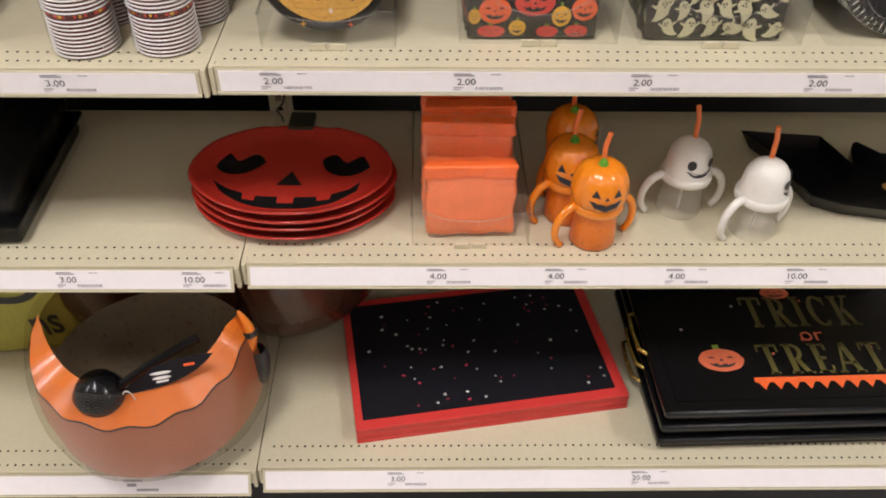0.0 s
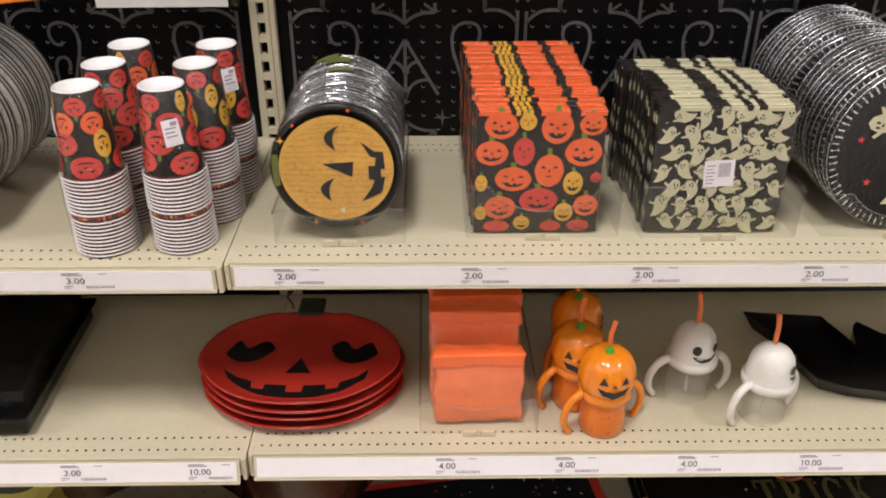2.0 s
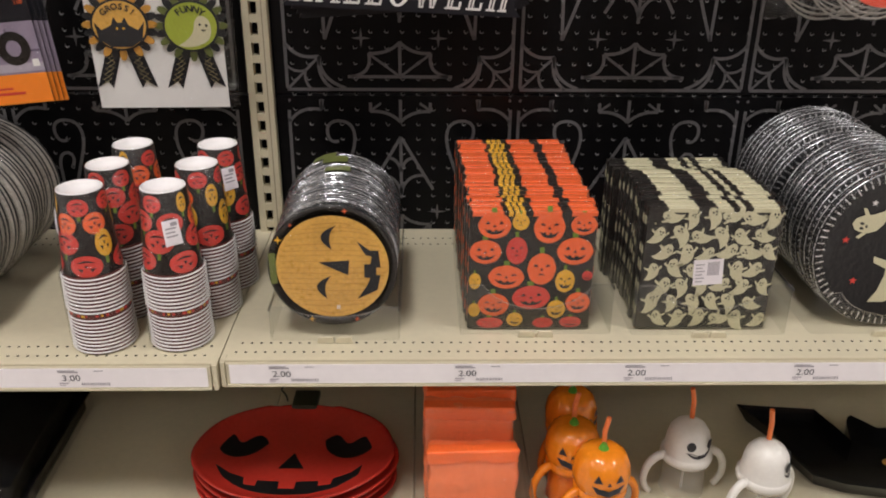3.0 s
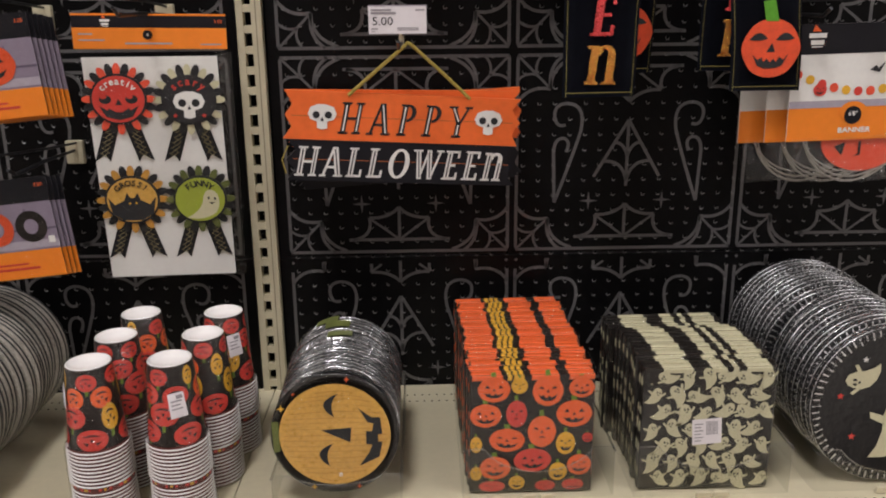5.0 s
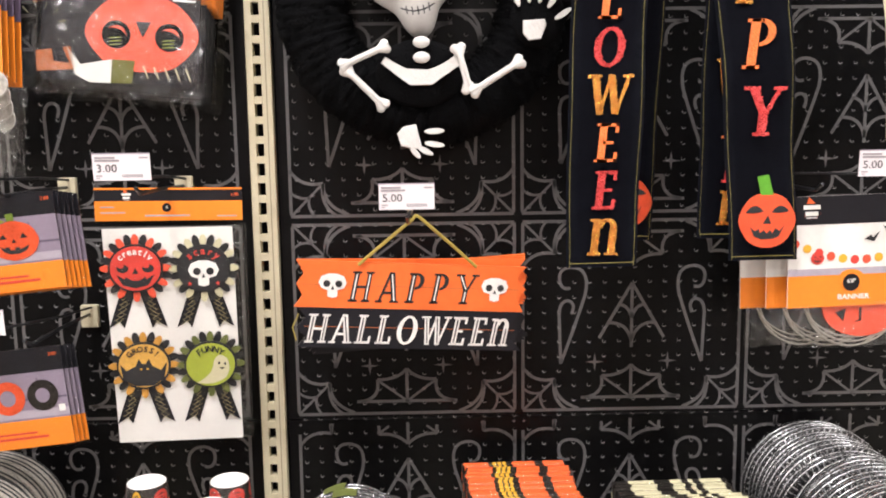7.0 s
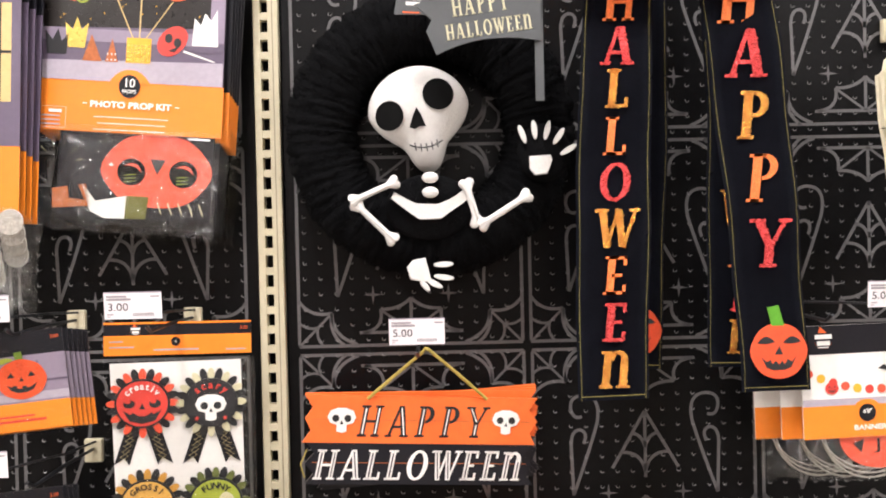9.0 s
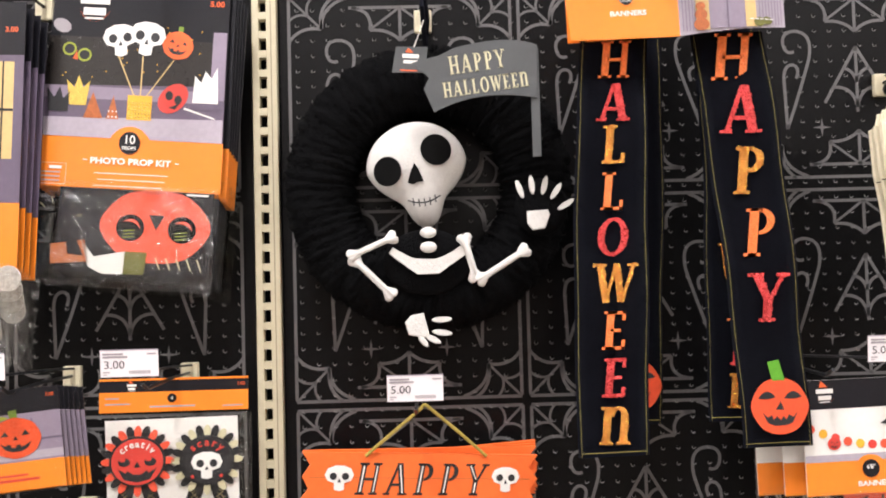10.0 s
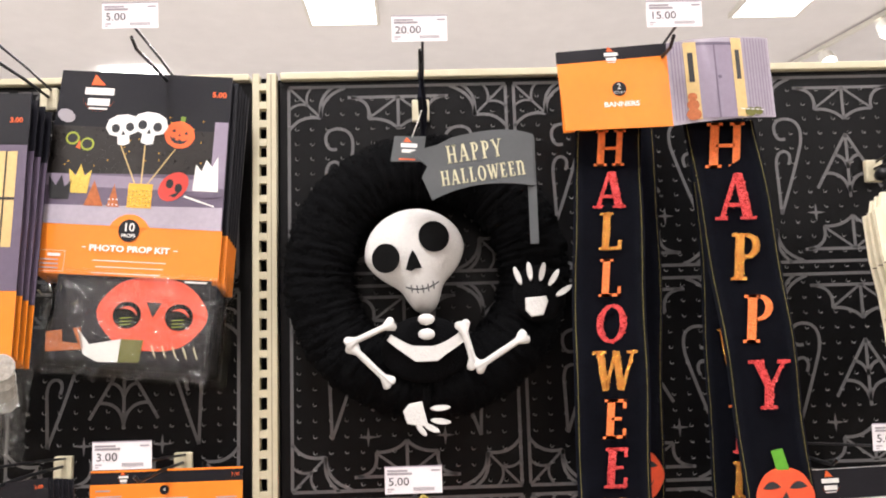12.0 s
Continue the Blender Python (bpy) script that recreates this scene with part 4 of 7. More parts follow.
pr.lay(fp, -0.0262, {"pumpkin_gold_print": "pumpkin_print", "pumpkin_stripe_print": "rib_print", "black_ink": "face_print"})
part("film", lathe([(0.002, 0.029), (PR * 0.9, 0.0285), (PR + 0.0016, 0.024), (PR + 0.002, 0.004)], 48, axis="y"), FILM, fp, smooth=True)


# napkin packs
def napkin_pack(w, h, d, body, bands, label, group):
    """A flat wrapped pack of folded napkins standing on edge; bands are the printed stripes over its fold."""
    t = thing("napkin_pack", (0, 0, 0), label, "napkins", group)
    part("pack", box(-w / 2, w / 2, 0, d, 0, h, d * 0.2, seg=2), body, t)
    for x0, x1, ink in bands:
        b = bmesh.new()
        wave = [0.0, 0.0012, 0.0, -0.0012]
        sec = [(-0.0005, h - d * 0.6), (-0.0006, h - d * 0.2), (d * 0.06, h - d * 0.04), (d * 0.2, h + 0.0006), (d * 0.8, h + 0.0006), (d * 0.94, h - d * 0.04), (d + 0.0006, h - d * 0.25)]
        pts = [[b.verts.new((-w / 2 + w * q + wave[i % 4], y, z)) for q in (x0, x1)] for i, (y, z) in enumerate(sec)]
        for p, q in zip(pts, pts[1:]):
            b.faces.new((p[0], p[1], q[1], q[0]))
        part("fold_print", b, ink, t)
    bits = bmesh.new()
    r_ = random.Random(5)
    for side in (-1, 1):
        for i in range(5):
            z = h * (0.08 + 0.18 * i) + r_.uniform(0, 0.01)
            box(side * w / 2 - 0.0006, side * w / 2 + 0.0006, d * 0.3, d * 0.7, z, z + r_.uniform(0.006, 0.014), bm=bits)
    tagged(part("edge_print", bits, bands[0][2], t), kind="stuff")
    part("wrap", box(-w / 2 - 0.0012, w / 2 + 0.0012, -0.0016, d + 0.0004, 0.001, h + 0.0016, d * 0.2, seg=2), CRINKLE, t, smooth=True)
    return t


NW, NH, ND = 0.168, 0.176, 0.0135
NX = 0.366
bands_o = [(0.02, 0.26, ORANGE_PRINT), (0.30, 0.335, YELLOW_PRINT), (0.35, 0.385, YELLOW_PRINT), (0.40, 0.43, YELLOW_PRINT), (0.49, 0.71, ORANGE_PRINT), (0.79, 0.99, ORANGE_PRINT)]
np_ = napkin_pack(NW, NH, ND, CHARCOAL, bands_o, "wrapped black paper napkins printed with orange pumpkins", "pumpkin napkin packs")
np_.matrix_world = pose(NX, -0.357, S1Z + 0.003)
rng = random.Random(21)
for i in range(1, 21):
    copy_thing(np_, pose(NX + rng.uniform(-0.003, 0.003) - 0.006 * i / 20, -0.357 + 0.0141 * i, S1Z + 0.003 + rng.uniform(-0.001, 0.003), rng.uniform(-1.2, 1.2), rng.uniform(-0.5, 0.5), rng.uniform(-0.6, 0.6)))
pr = Prints()
O1, R1, Y1 = ORANGE_PRINT, RED_PRINT, YELLOW_PRINT
for x, z, r, ink, sq, mood, ln_ in ((-0.051, 0.155, 0.0215, O1, 0.85, 0, 0), (-0.017, 0.160, 0.0110, Y1, 1.05, 3, 0), (0.021, 0.152, 0.0205, O1, 1.08, 1, 0), (0.066, 0.156, 0.0190, O1, 0.85, 0, 0),
                                (-0.062, 0.117, 0.0215, O1, 0.82, 0, 0), (-0.0205, 0.119, 0.0140, R1, 1.40, 3, 0), (0.057, 0.118, 0.0240, O1, 0.82, 0, 0),
                                (-0.033, 0.080, 0.0240, O1, 0.72, 1, -3), (0.014, 0.092, 0.0190, O1, 1.22, 3, 0), (0.0465, 0.074, 0.0130, Y1, 1.30, 1, 0), (0.076, 0.082, 0.0120, R1, 1.00, 1, 0), (-0.075, 0.074, 0.0085, Y1, 1.50, 3, 0),
                                (-0.049, 0.038, 0.0210, O1, 0.82, 1, 0), (0.002, 0.049, 0.0255, R1, 0.70, 0, 2), (0.037, 0.031, 0.0125, Y1, 1.10, 1, 0), (0.066, 0.041, 0.0165, O1, 0.95, 1, 0),
                                (-0.075, 0.030, 0.0085, Y1, 1.30, 3, 0), (-0.019, 0.015, 0.0110, Y1, 0.95, 1, 0), (-0.053, 0.010, 0.0180, R1, 0.45, 3, 0), (0.020, 0.010, 0.0140, R1, 0.55, 3, 0), (0.058, 0.011, 0.0150, R1, 0.55, 1, 0)):
    r = min(r, 0.083 - abs(x)) if abs(x) < 0.078 else 0.083 - abs(x) + 0.004
    jack(pr, x, z, r, ink, sq, ln_, True, mood)
pr.lay(np_, -0.0002, {"orange_print": "pumpkin_print", "red_print": "pumpkin_print", "yellow_print": "pumpkin_print", "green_print": "stem_print", "black_ink": "face_print"}, step=0.00035)
bin_acrylic(0.375, -0.371, 0.205)

GX = 0.604
bands_g = [(0.14, 0.36, CREAMPRINT), (0.50, 0.60, CREAMPRINT), (0.66, 0.70, CREAMPRINT), (0.76, 0.95, CREAMPRINT)]
GW, GH = 0.180, 0.182
gp = napkin_pack(GW, GH, ND, CHARCOAL, bands_g, "wrapped black paper napkins printed with cream ghosts", "ghost napkin packs")
gp.matrix_world = pose(GX, -0.358, S1Z + 0.003)
for i in range(1, 15):
    back = i > 10
    copy_thing(gp, pose(GX + rng.uniform(-0.003, 0.003) - (0.010 if back else 0.0), -0.358 + 0.0141 * i + (0.014 if back else 0), S1Z + 0.003 + rng.uniform(-0.002, 0.002) - (0.007 if back else 0), rng.uniform(-1.5, 1.5), rng.uniform(-0.6, 0.6), rng.uniform(-1.0, 1.0)))
pr = Prints()
rg = random.Random(8)
for j in range(7):
    for i in range(7):
        x = -0.082 + 0.0272 * i + (0.010 if j % 2 else -0.004) + rg.uniform(-0.003, 0.003)
        z = 0.016 + 0.0250 * j + rg.uniform(-0.003, 0.003)
        if abs(x) < 0.080 and z < 0.172:
            spook(pr, x, z, rg.uniform(0.0155, 0.0195), rg.uniform(-25, 60), flip=rg.choice((1, 1, -1)))
for i in range(30):
    pr.put(CREAMPRINT, 0, star(rg.uniform(-0.085, 0.085), rg.uniform(0.006, 0.172), 0.0020, 4, 0.35))
pr.lay(gp, -0.0002, {"cream_print": "ghost_print", "black_ink": "face_print"}, step=0.00035)
stk = part("price_sticker", flat([rect(-0.014, 0.069, 0.026, 0.107)], -0.0022), TAGPAPER, gp, "white price sticker", m=pose(0, 0, 0, 0, -4, 0))
part("small_print", flat([rect(-0.011, 0.099 - 0.005 * i, 0.001 - 0.003 * (i % 2), 0.1005 - 0.005 * i) for i in range(6)] + [rect(0.005 + 0.0018 * i, 0.083, 0.006 + 0.0018 * i, 0.103) for i in range(9)], -0.0026), GREYINK, stk)
bin_acrylic(0.612, -0.374, 0.212)

# silver and black fluted plates
SX, SZ, SR = 0.862, 0.956, 0.112


def fluted_pack(r, thick, label):
    t = thing("plate_pack", (0, 0, 0), label, "paper plates", "ghost plate packs")
    part("plate_core", lathe([(0.001, 0.0), (r * 0.90, 0.0), (r * 0.945, 0.002), (r * 0.945, -thick), (0.001, -thick)], 48, axis="y"), PLATEDARK, t, smooth=True)
    for y in (0.0, 0.0085, 0.0165):
        part("plate_rim", lathe([(r * 0.93, -y + 0.0012), (r, -y + 0.0016), (r, -y), (r * 0.95, -y - 0.0012)], 64, axis="y", lobes=64, amp=0.006), PLATEDARK, t, smooth=True)
    for y, w_ in ((0.0004, 0.0009), (0.0129, 0.0006)):
        part("silver_rim", lathe([(r * 1.003, -y + w_), (r * 1.008, -y + w_ * 0.5), (r * 1.008, -y - w_ * 0.5), (r * 1.003, -y - w_)], 96, axis="y", lobes=32, amp=0.007), SILVERLINE, t, smooth=True)
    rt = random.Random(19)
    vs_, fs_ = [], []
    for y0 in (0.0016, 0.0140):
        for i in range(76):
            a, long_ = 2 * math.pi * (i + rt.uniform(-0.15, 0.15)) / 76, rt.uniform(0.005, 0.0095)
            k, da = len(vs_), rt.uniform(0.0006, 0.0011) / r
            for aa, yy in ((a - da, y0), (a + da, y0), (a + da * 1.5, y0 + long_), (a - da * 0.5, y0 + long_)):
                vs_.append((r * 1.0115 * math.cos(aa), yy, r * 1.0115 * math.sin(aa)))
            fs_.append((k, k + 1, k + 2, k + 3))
        # streaks of glare along the wrap, put in as short silver arcs
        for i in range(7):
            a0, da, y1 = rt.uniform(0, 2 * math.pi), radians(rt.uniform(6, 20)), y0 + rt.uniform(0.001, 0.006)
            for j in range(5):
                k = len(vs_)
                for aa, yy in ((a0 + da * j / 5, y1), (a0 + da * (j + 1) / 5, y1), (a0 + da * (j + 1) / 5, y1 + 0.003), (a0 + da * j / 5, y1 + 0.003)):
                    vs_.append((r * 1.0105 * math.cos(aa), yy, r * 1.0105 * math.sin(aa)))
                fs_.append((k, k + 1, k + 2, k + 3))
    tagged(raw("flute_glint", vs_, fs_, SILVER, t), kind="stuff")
    b = bmesh.new()
    for i in range(72):
        a = 2 * math.pi * i / 72
        c, s = math.cos(a), math.sin(a)
        q = [(r * 0.992, -0.0022), (r * 0.975, -0.0026), (r * (0.885 + 0.02 * (i % 2)), -0.0012)]
        w_ = 0.0011
        left = [b.verts.new((u * c - w_ * s, y, u * s + w_ * c)) for u, y in q]
        right = [b.verts.new((u * c + w_ * s, y, u * s - w_ * c)) for u, y in q]
        for k in range(len(q) - 1):
            b.faces.new((left[k], right[k], right[k + 1], left[k + 1]))
    tagged(part("silver_ray", b, SILVERLINE, t), kind="stuff")
    part("film", creased(lathe([(r * 0.9, 0.0036), (r * 1.012, 0.0030), (r * 1.018, -thick * 0.4), (r * 1.012, -thick * 0.95)], 30, axis="y"), 0.007, 77), CRINKLE, t, "creased clear film")
    return t


sp = fluted_pack(SR, 0.024, "shrink-wrapped black paper plates with silver fluted rims and ghosts")
sp.matrix_world = pose(SX, -0.345, SZ, -3, 0, 0)
for i in range(1, 12):
    copy_thing(sp, pose(SX + rng.uniform(-0.005, 0.003), -0.345 + 0.0268 * i, SZ + rng.uniform(-0.002, 0.004), -3 + rng.uniform(-3, 3), rng.uniform(0, 90), rng.uniform(-3, 3)))
pr = Prints()
spook(pr, -0.045, 0.038, 0.029, 75, flip=-1)
spook(pr, 0.012, -0.030, 0.056, 20, flip=1)
for x, z, k, ink in ((-0.073, 0.014, 0.0055, RED_PRINT), (-0.043, 0.066, 0.0048, PAPER), (-0.013, 0.088, 0.006, ORANGE_PRINT), (-0.052, -0.046, 0.006, RED_PRINT), (0.03, 0.06, 0.006, PAPER), (0.05, 0.03, 0.007, RED_PRINT), (-0.005, 0.040, 0.008, LIMEPRINT)):
    pr.put(ink, 0, star(x, z, k, 5))
pr.lay(sp, -0.0008, {"cream_print": "ghost_print", "red_print": "star_print", "orange_print": "star_print", "white_paper": "star_print", "black_ink": "face_print"})
bin_acrylic(SX, -0.372, 0.215, high=0.066)

# wrapped cream-edged plates at the end of the left bay's shelf
LX, LZ, LR = -0.472, 0.954, 0.113
lp_ = plate_pack("plate_pack", LR, 0.020, (PLATEDARK, PLATEEDGE), "shrink-wrapped paper plates with cream edges standing in a row", "cream plate packs", plates=4)
lp_.matrix_world = pose(LX, -0.38, LZ, -2, 0, 0)
for i in range(1, 14):
    copy_thing(lp_, pose(LX + 0.004 * math.sin(i), -0.38 + 0.0212 * i, LZ + rng.uniform(-0.001, 0.003), -2 + rng.uniform(-2, 2), rng.uniform(0, 90), rng.uniform(-1.5, 1.5)))


# ---- goods on the middle shelf ----
def lobed(a, b, n=64):
    """The outline of a pumpkin seen face on."""
    out = []
    for i in range(n):
        t = 2 * math.pi * i / n
        k = 1 + 0.006 * math.cos(7 * t + math.pi / 2)
        out.append((a * k * math.cos(t), b * k * math.sin(t) - (0.05 * b if math.sin(t) > 0.93 else 0)))
    return out


def pumpkin_plate():
    """A shallow oval dish with a rolled rim and a stem at the back; it lies flat."""
    t = thing("pumpkin_plate", (0, 0, 0), "red glazed oval pumpkin plate in a stack", "plate", "stacked pumpkin plates")
    b = bmesh.new()
    rings = []
    for k, z in ((0.30, 0.0), (0.74, 0.0), (0.84, 0.003), (0.95, 0.011), (0.99, 0.0135), (1.0, 0.0120), (0.97, 0.007), (0.86, -0.004), (0.70, -0.006)):
        rings.append([b.verts.new((x * k, y * k, z)) for x, y in lobed(0.1535, 0.118)])
    n = len(rings[0])
    b.faces.new(rings[0])
    for p, q in zip(rings, rings[1:]):
        for i in range(n):
            b.faces.new((p[i], q[i], q[(i + 1) % n], p[(i + 1) % n]))
    part("dish", b, REDPLATE, t, smooth=True)
    return t


plate = pumpkin_plate()
RPX, RPY = 0.028, -0.327
plate.matrix_world = pose(RPX, RPY, S2Z + 0.0065)
tops = [plate]
for i in range(1, 4):
    tops.append(copy_thing(plate, pose(RPX + (-1) ** i * 0.003, RPY + 0.002 * (i % 2), S2Z + 0.0065 + 0.0150 * i, 0, 0, 1.5 * (-1) ** i)))
top_plate = tops[-1]
pr = Prints()
for k in (-1, 1):
    pr.put(BLACKGLAZE, 0, [(k * 0.083 + 1.2 * x, 0.018 + 1.55 * z) for x, z in bez((-0.033, 0.010), (-0.018, 0.026), (-0.010, 0.012), 6) + bez((-0.010, 0.012), (-0.002, 0.000), (0.006, 0.010), 5)[1:] + bez((0.006, 0.010), (0.022, 0.026), (0.033, 0.004), 6)[1:] + bez((0.033, 0.004), (0.014, -0.022), (-0.012, -0.016), 6)[1:] + bez((-0.012, -0.016), (-0.032, -0.010), (-0.033, 0.010), 5)[1:-1]])
pr.put(BLACKGLAZE, 0, [(-0.019, -0.034), (0.019, -0.034), (0.0, 0.002)])
mouth = [(-0.108, -0.018), (-0.085, -0.036), (-0.062, -0.046), (-0.060, -0.060), (-0.043, -0.063), (-0.042, -0.052), (-0.012, -0.054), (-0.011, -0.068), (0.011, -0.068), (0.012, -0.054), (0.042, -0.052), (0.043, -0.062), (0.060, -0.058), (0.062, -0.046), (0.085, -0.034), (0.100, -0.016), (0.096, -0.038), (0.066, -0.066), (0.030, -0.079), (-0.010, -0.081), (-0.050, -0.076), (-0.086, -0.056)]
pr.put(BLACKGLAZE, 0, [(1.06 * x, 1.06 * z - 0.006) for x, z in mouth])
pr.lay(top_plate, 0, {"black_glaze": "face_print"}, m=pose(0, 0, 0.0008, -90, 0, 0))
stem = part("stem", box(-0.022, 0.020, 0.104, 0.150, 0.004, 0.016, 0.004), DARKSTEM, top_plate, "dark olive stem")
twist = [(-0.034 + 0.006 * math.cos(0.9 * i), 0.11 + 0.004 * i, 0.02 + 0.004 * i + 0.004 * math.sin(0.9 * i)) for i in range(10)]
part("tendril", tube(twist, 0.0016, 6), DARKSTEM, top_plate)

# orange party packs in a clear bin
OX = 0.290


def soft_block(x0, x1, y0, y1, z0, z1, amp, seed, step=0.011):
    """A soft wrapped block: a finely divided box with its skin pushed in and out."""
    b = box(x0, x1, y0, y1, z0, z1)
    big = max(x1 - x0, z1 - z0)
    bmesh.ops.subdivide_edges(b, edges=b.edges[:], cuts=max(3, int(big / step)), use_grid_fill=True)
    mid_ = Vector(((x0 + x1) / 2, (y0 + y1) / 2, (z0 + z1) / 2))
    for v in b.verts:
        d = noise.noise(v.co * 38 + Vector((seed * 3.1, 0, 0))) + 0.6 * noise.noise(v.co * 90 + Vector((0, seed * 1.7, 0)))
        edge_ = sum(1 for c, lo_, hi_ in zip(v.co, (x0, y0, z0), (x1, y1, z1)) if min(c - lo_, hi_ - c) < 1e-5)
        v.co += (v.co - mid_).normalized() * (amp * d - (0.0022 if edge_ > 1 else 0))
    return b


for i, (m_, h_, lean_) in enumerate(((PEACH, 0.116, -4), (PEACH, 0.162, -4), (TANGERINE, 0.164, -5), (PEACH, 0.165, -5), (TANGERINE, 0.166, -6), (TANGERINE, 0.167, -6))):
    t = thing("party_bag_pack", (OX + 0.003 * (-1) ** i, -0.420 + 0.037 * i, S2Z + 0.006), "plastic-wrapped pack of plain orange party napkins in a clear bin", "napkins", "orange napkin packs", rot=(lean_, 0, 1.5 * (-1) ** i))
    part("pack", soft_block(-0.064, 0.064, 0, 0.034, 0.002, h_, 0.0045, i), m_, t, smooth=True)
    part("flap", soft_block(-0.066, 0.066, -0.002, 0.020, h_ - 0.018, h_ + 0.003, 0.0040, i + 20), TANGERINE, t, "bright orange folded top flap", smooth=True)
    part("front_film", crumpled(-0.068, 0.002, 0.068, h_ + 0.004, -0.004, 0.006, 0.020, i + 3), CRINKLE, t, "creased clear film")
bin_acrylic(0.293, -0.438, 0.170, depth=0.30, high=0.062, z=S2Z, dip=0.012)


# sipper cups with handles and a straw
def sipper(x, y, turn, ghost, look_round=0):
    if ghost:
        t = thing("sipper_cup", (x, y, S2Z), "white ghost-headed sipper cup with a clear base and orange straw", "sipper cup", "ghost sipper cups", rot=(0, 0, turn))
        head_m, low_m, arm_m = WHITE, CUPCLEAR, WHITE
    else:
        t = thing("sipper_cup", (x, y, S2Z), "orange pumpkin-headed sipper cup with curved handles and a straw", "sipper cup", "pumpkin sipper cups", rot=(0, 0, turn))
        head_m, low_m, arm_m = SIPORANGE, SIPORANGE2, SIPORANGE
    part("base_cup", lathe([(0.001, 0.001), (0.030, 0.0), (0.0335, 0.004), (0.0325, 0.030), (0.0305, 0.052), (0.030, 0.070)], 32), low_m, t, smooth=True)
    if ghost:
        part("inner_straw", lathe([(0.0022, 0.003), (0.0022, 0.072)], 8), mat("white_tube", (0.7, 0.68, 0.62), 0.4), t)
    part("collar", lathe([(0.029, 0.060), (0.0370, 0.062), (0.0385, 0.068), (0.0380, 0.074), (0.036, 0.076)], 36), arm_m, t, smooth=True)
    if ghost:
        prof = [(0.0365, 0.072), (0.0345, 0.077), (0.0330, 0.086), (0.0322, 0.098), (0.0295, 0.110), (0.0235, 0.1195), (0.0150, 0.1255), (0.0070, 0.1280), (0.001, 0.1285)]
        part("head", lathe(prof, 36), head_m, t, smooth=True)
    else:
        prof = [(0.0330, 0.073), (0.0385, 0.082), (0.0400, 0.096), (0.0380, 0.112), (0.0320, 0.126), (0.0220, 0.134), (0.0110, 0.135), (0.001, 0.132)]
        part("head", lathe(prof, 72, lobes=12, amp=0.028), head_m, t, smooth=True)
        part("stem", lathe([(0.008, 0.132), (0.006, 0.137), (0.0035, 0.142), (0.001, 0.142)], 12), BRIGHT_GREEN, t, "small green stem", smooth=True)
    for s in (-1, 1):
        arc = [(s * (0.034 + 0.030 * math.sin(radians(a))), 0.0, 0.030 + 0.040 * math.cos(radians(a)) * (1.0 if a < 90 else 0.85)) for a in range(0, 156, 12)]
        part("handle", tube(arc, 0.0068, 10, taper=lambda u: 1.0 - 0.30 * u), arm_m, t, smooth=True)
    part("straw", tube([(0.004, 0.006, 0.128), (0.003, 0.006, 0.158), (-0.002 if ghost else 0.008, 0.006, 0.180)], 0.0037, 10), STRAW, t, "short orange straw")
    # the face, laid round the head
    inks = []
    if ghost:
        for k in (-1, 1):
            inks.append(shift(ell(0, 0, 0.0068, 0.0082, 12), k * 0.0160, 0.103))
        inks.append(bez((-0.022, 0.092), (0.0, 0.068), (0.022, 0.092), 8) + bez((0.022, 0.092), (0.0, 0.084), (-0.019, 0.092), 8)[1:-1])
        R_ = 0.0332
    else:
        for k in (-1, 1):
            inks.append([(k * 0.022, 0.1045), (k * 0.009, 0.1045), (k * 0.0165, 0.117)])
        inks.append([(-0.0035, 0.101), (0.0035, 0.101), (0, 0.107)])
        inks.append([(-0.024, 0.098), (-0.012, 0.0925), (-0.010, 0.096), (-0.004, 0.092), (0.004, 0.092), (0.010, 0.096), (0.012, 0.0925), (0.024, 0.098), (0.016, 0.087), (0.0, 0.082), (-0.016, 0.087)])
        R_ = 0.0416
    b = bmesh.new()
    for p in inks:
        cx, cz = sum(q[0] for q in p) / len(p), sum(q[1] for q in p) / len(p)

        def at(u, z):
            drop = max(0.0, z - 0.098)
            r = R_ - 5.2 * drop * drop + 0.0006
            return b.verts.new((r * math.sin(u / R_), -r * math.cos(u / R_), z))
        c, rim = at(cx, cz), [at(*q) for q in p]
        for i in range(len(p)):
            b.faces.new((c, rim[i], rim[(i + 1) % len(p)]))
    part("face_print", b, INK, t, m=pose(0, 0, 0, 0, 0, look_round))
    return t


sipper(0.474, -0.419, 20, False, -16)
sipper(0.442, -0.361, 24, False, -32)
sipper(0.453, -0.280, 40, False, -5)
sipper(0.619, -0.347, 8, True, 10)
sipper(0.717, -0.400, 26, True, 40)

# bat platter: a flat black dish with a wing, two ears and yellow eyes
bat = thing("bat_platter", (0.935, -0.255, S2Z), "glossy black bat-shaped platter with yellow eyes", "platter", rot=(0, 0, 0))
wing = [(-0.172, 0.085), (-0.120, 0.078), (-0.045, 0.070), (-0.030, 0.020), (-0.020, -0.020)] + bez((-0.020, -0.020), (-0.006, 0.046), (0.012, 0.052), 5) + bez((0.012, 0.052), (0.030, 0.030), (0.040, 0.016), 5)[1:] + [(0.080, 0.016), (0.110, 0.055), (0.128, 0.0), (0.150, 0.07), (0.26, 0.085), (0.24, -0.06), (0.15, -0.128), (0.0, -0.138), (-0.075, -0.122), (-0.118, -0.100), (-0.135, -0.045), (-0.142, 0.02)]
b_ = bmesh.new()
lo = [b_.verts.new((x * 0.9, y * 0.88, 0.002)) for x, y in wing]
hi = [b_.verts.new((x, y, 0.030)) for x, y in wing]
rim = [b_.verts.new((x * 0.97, y * 0.965, 0.031)) for x, y in wing]
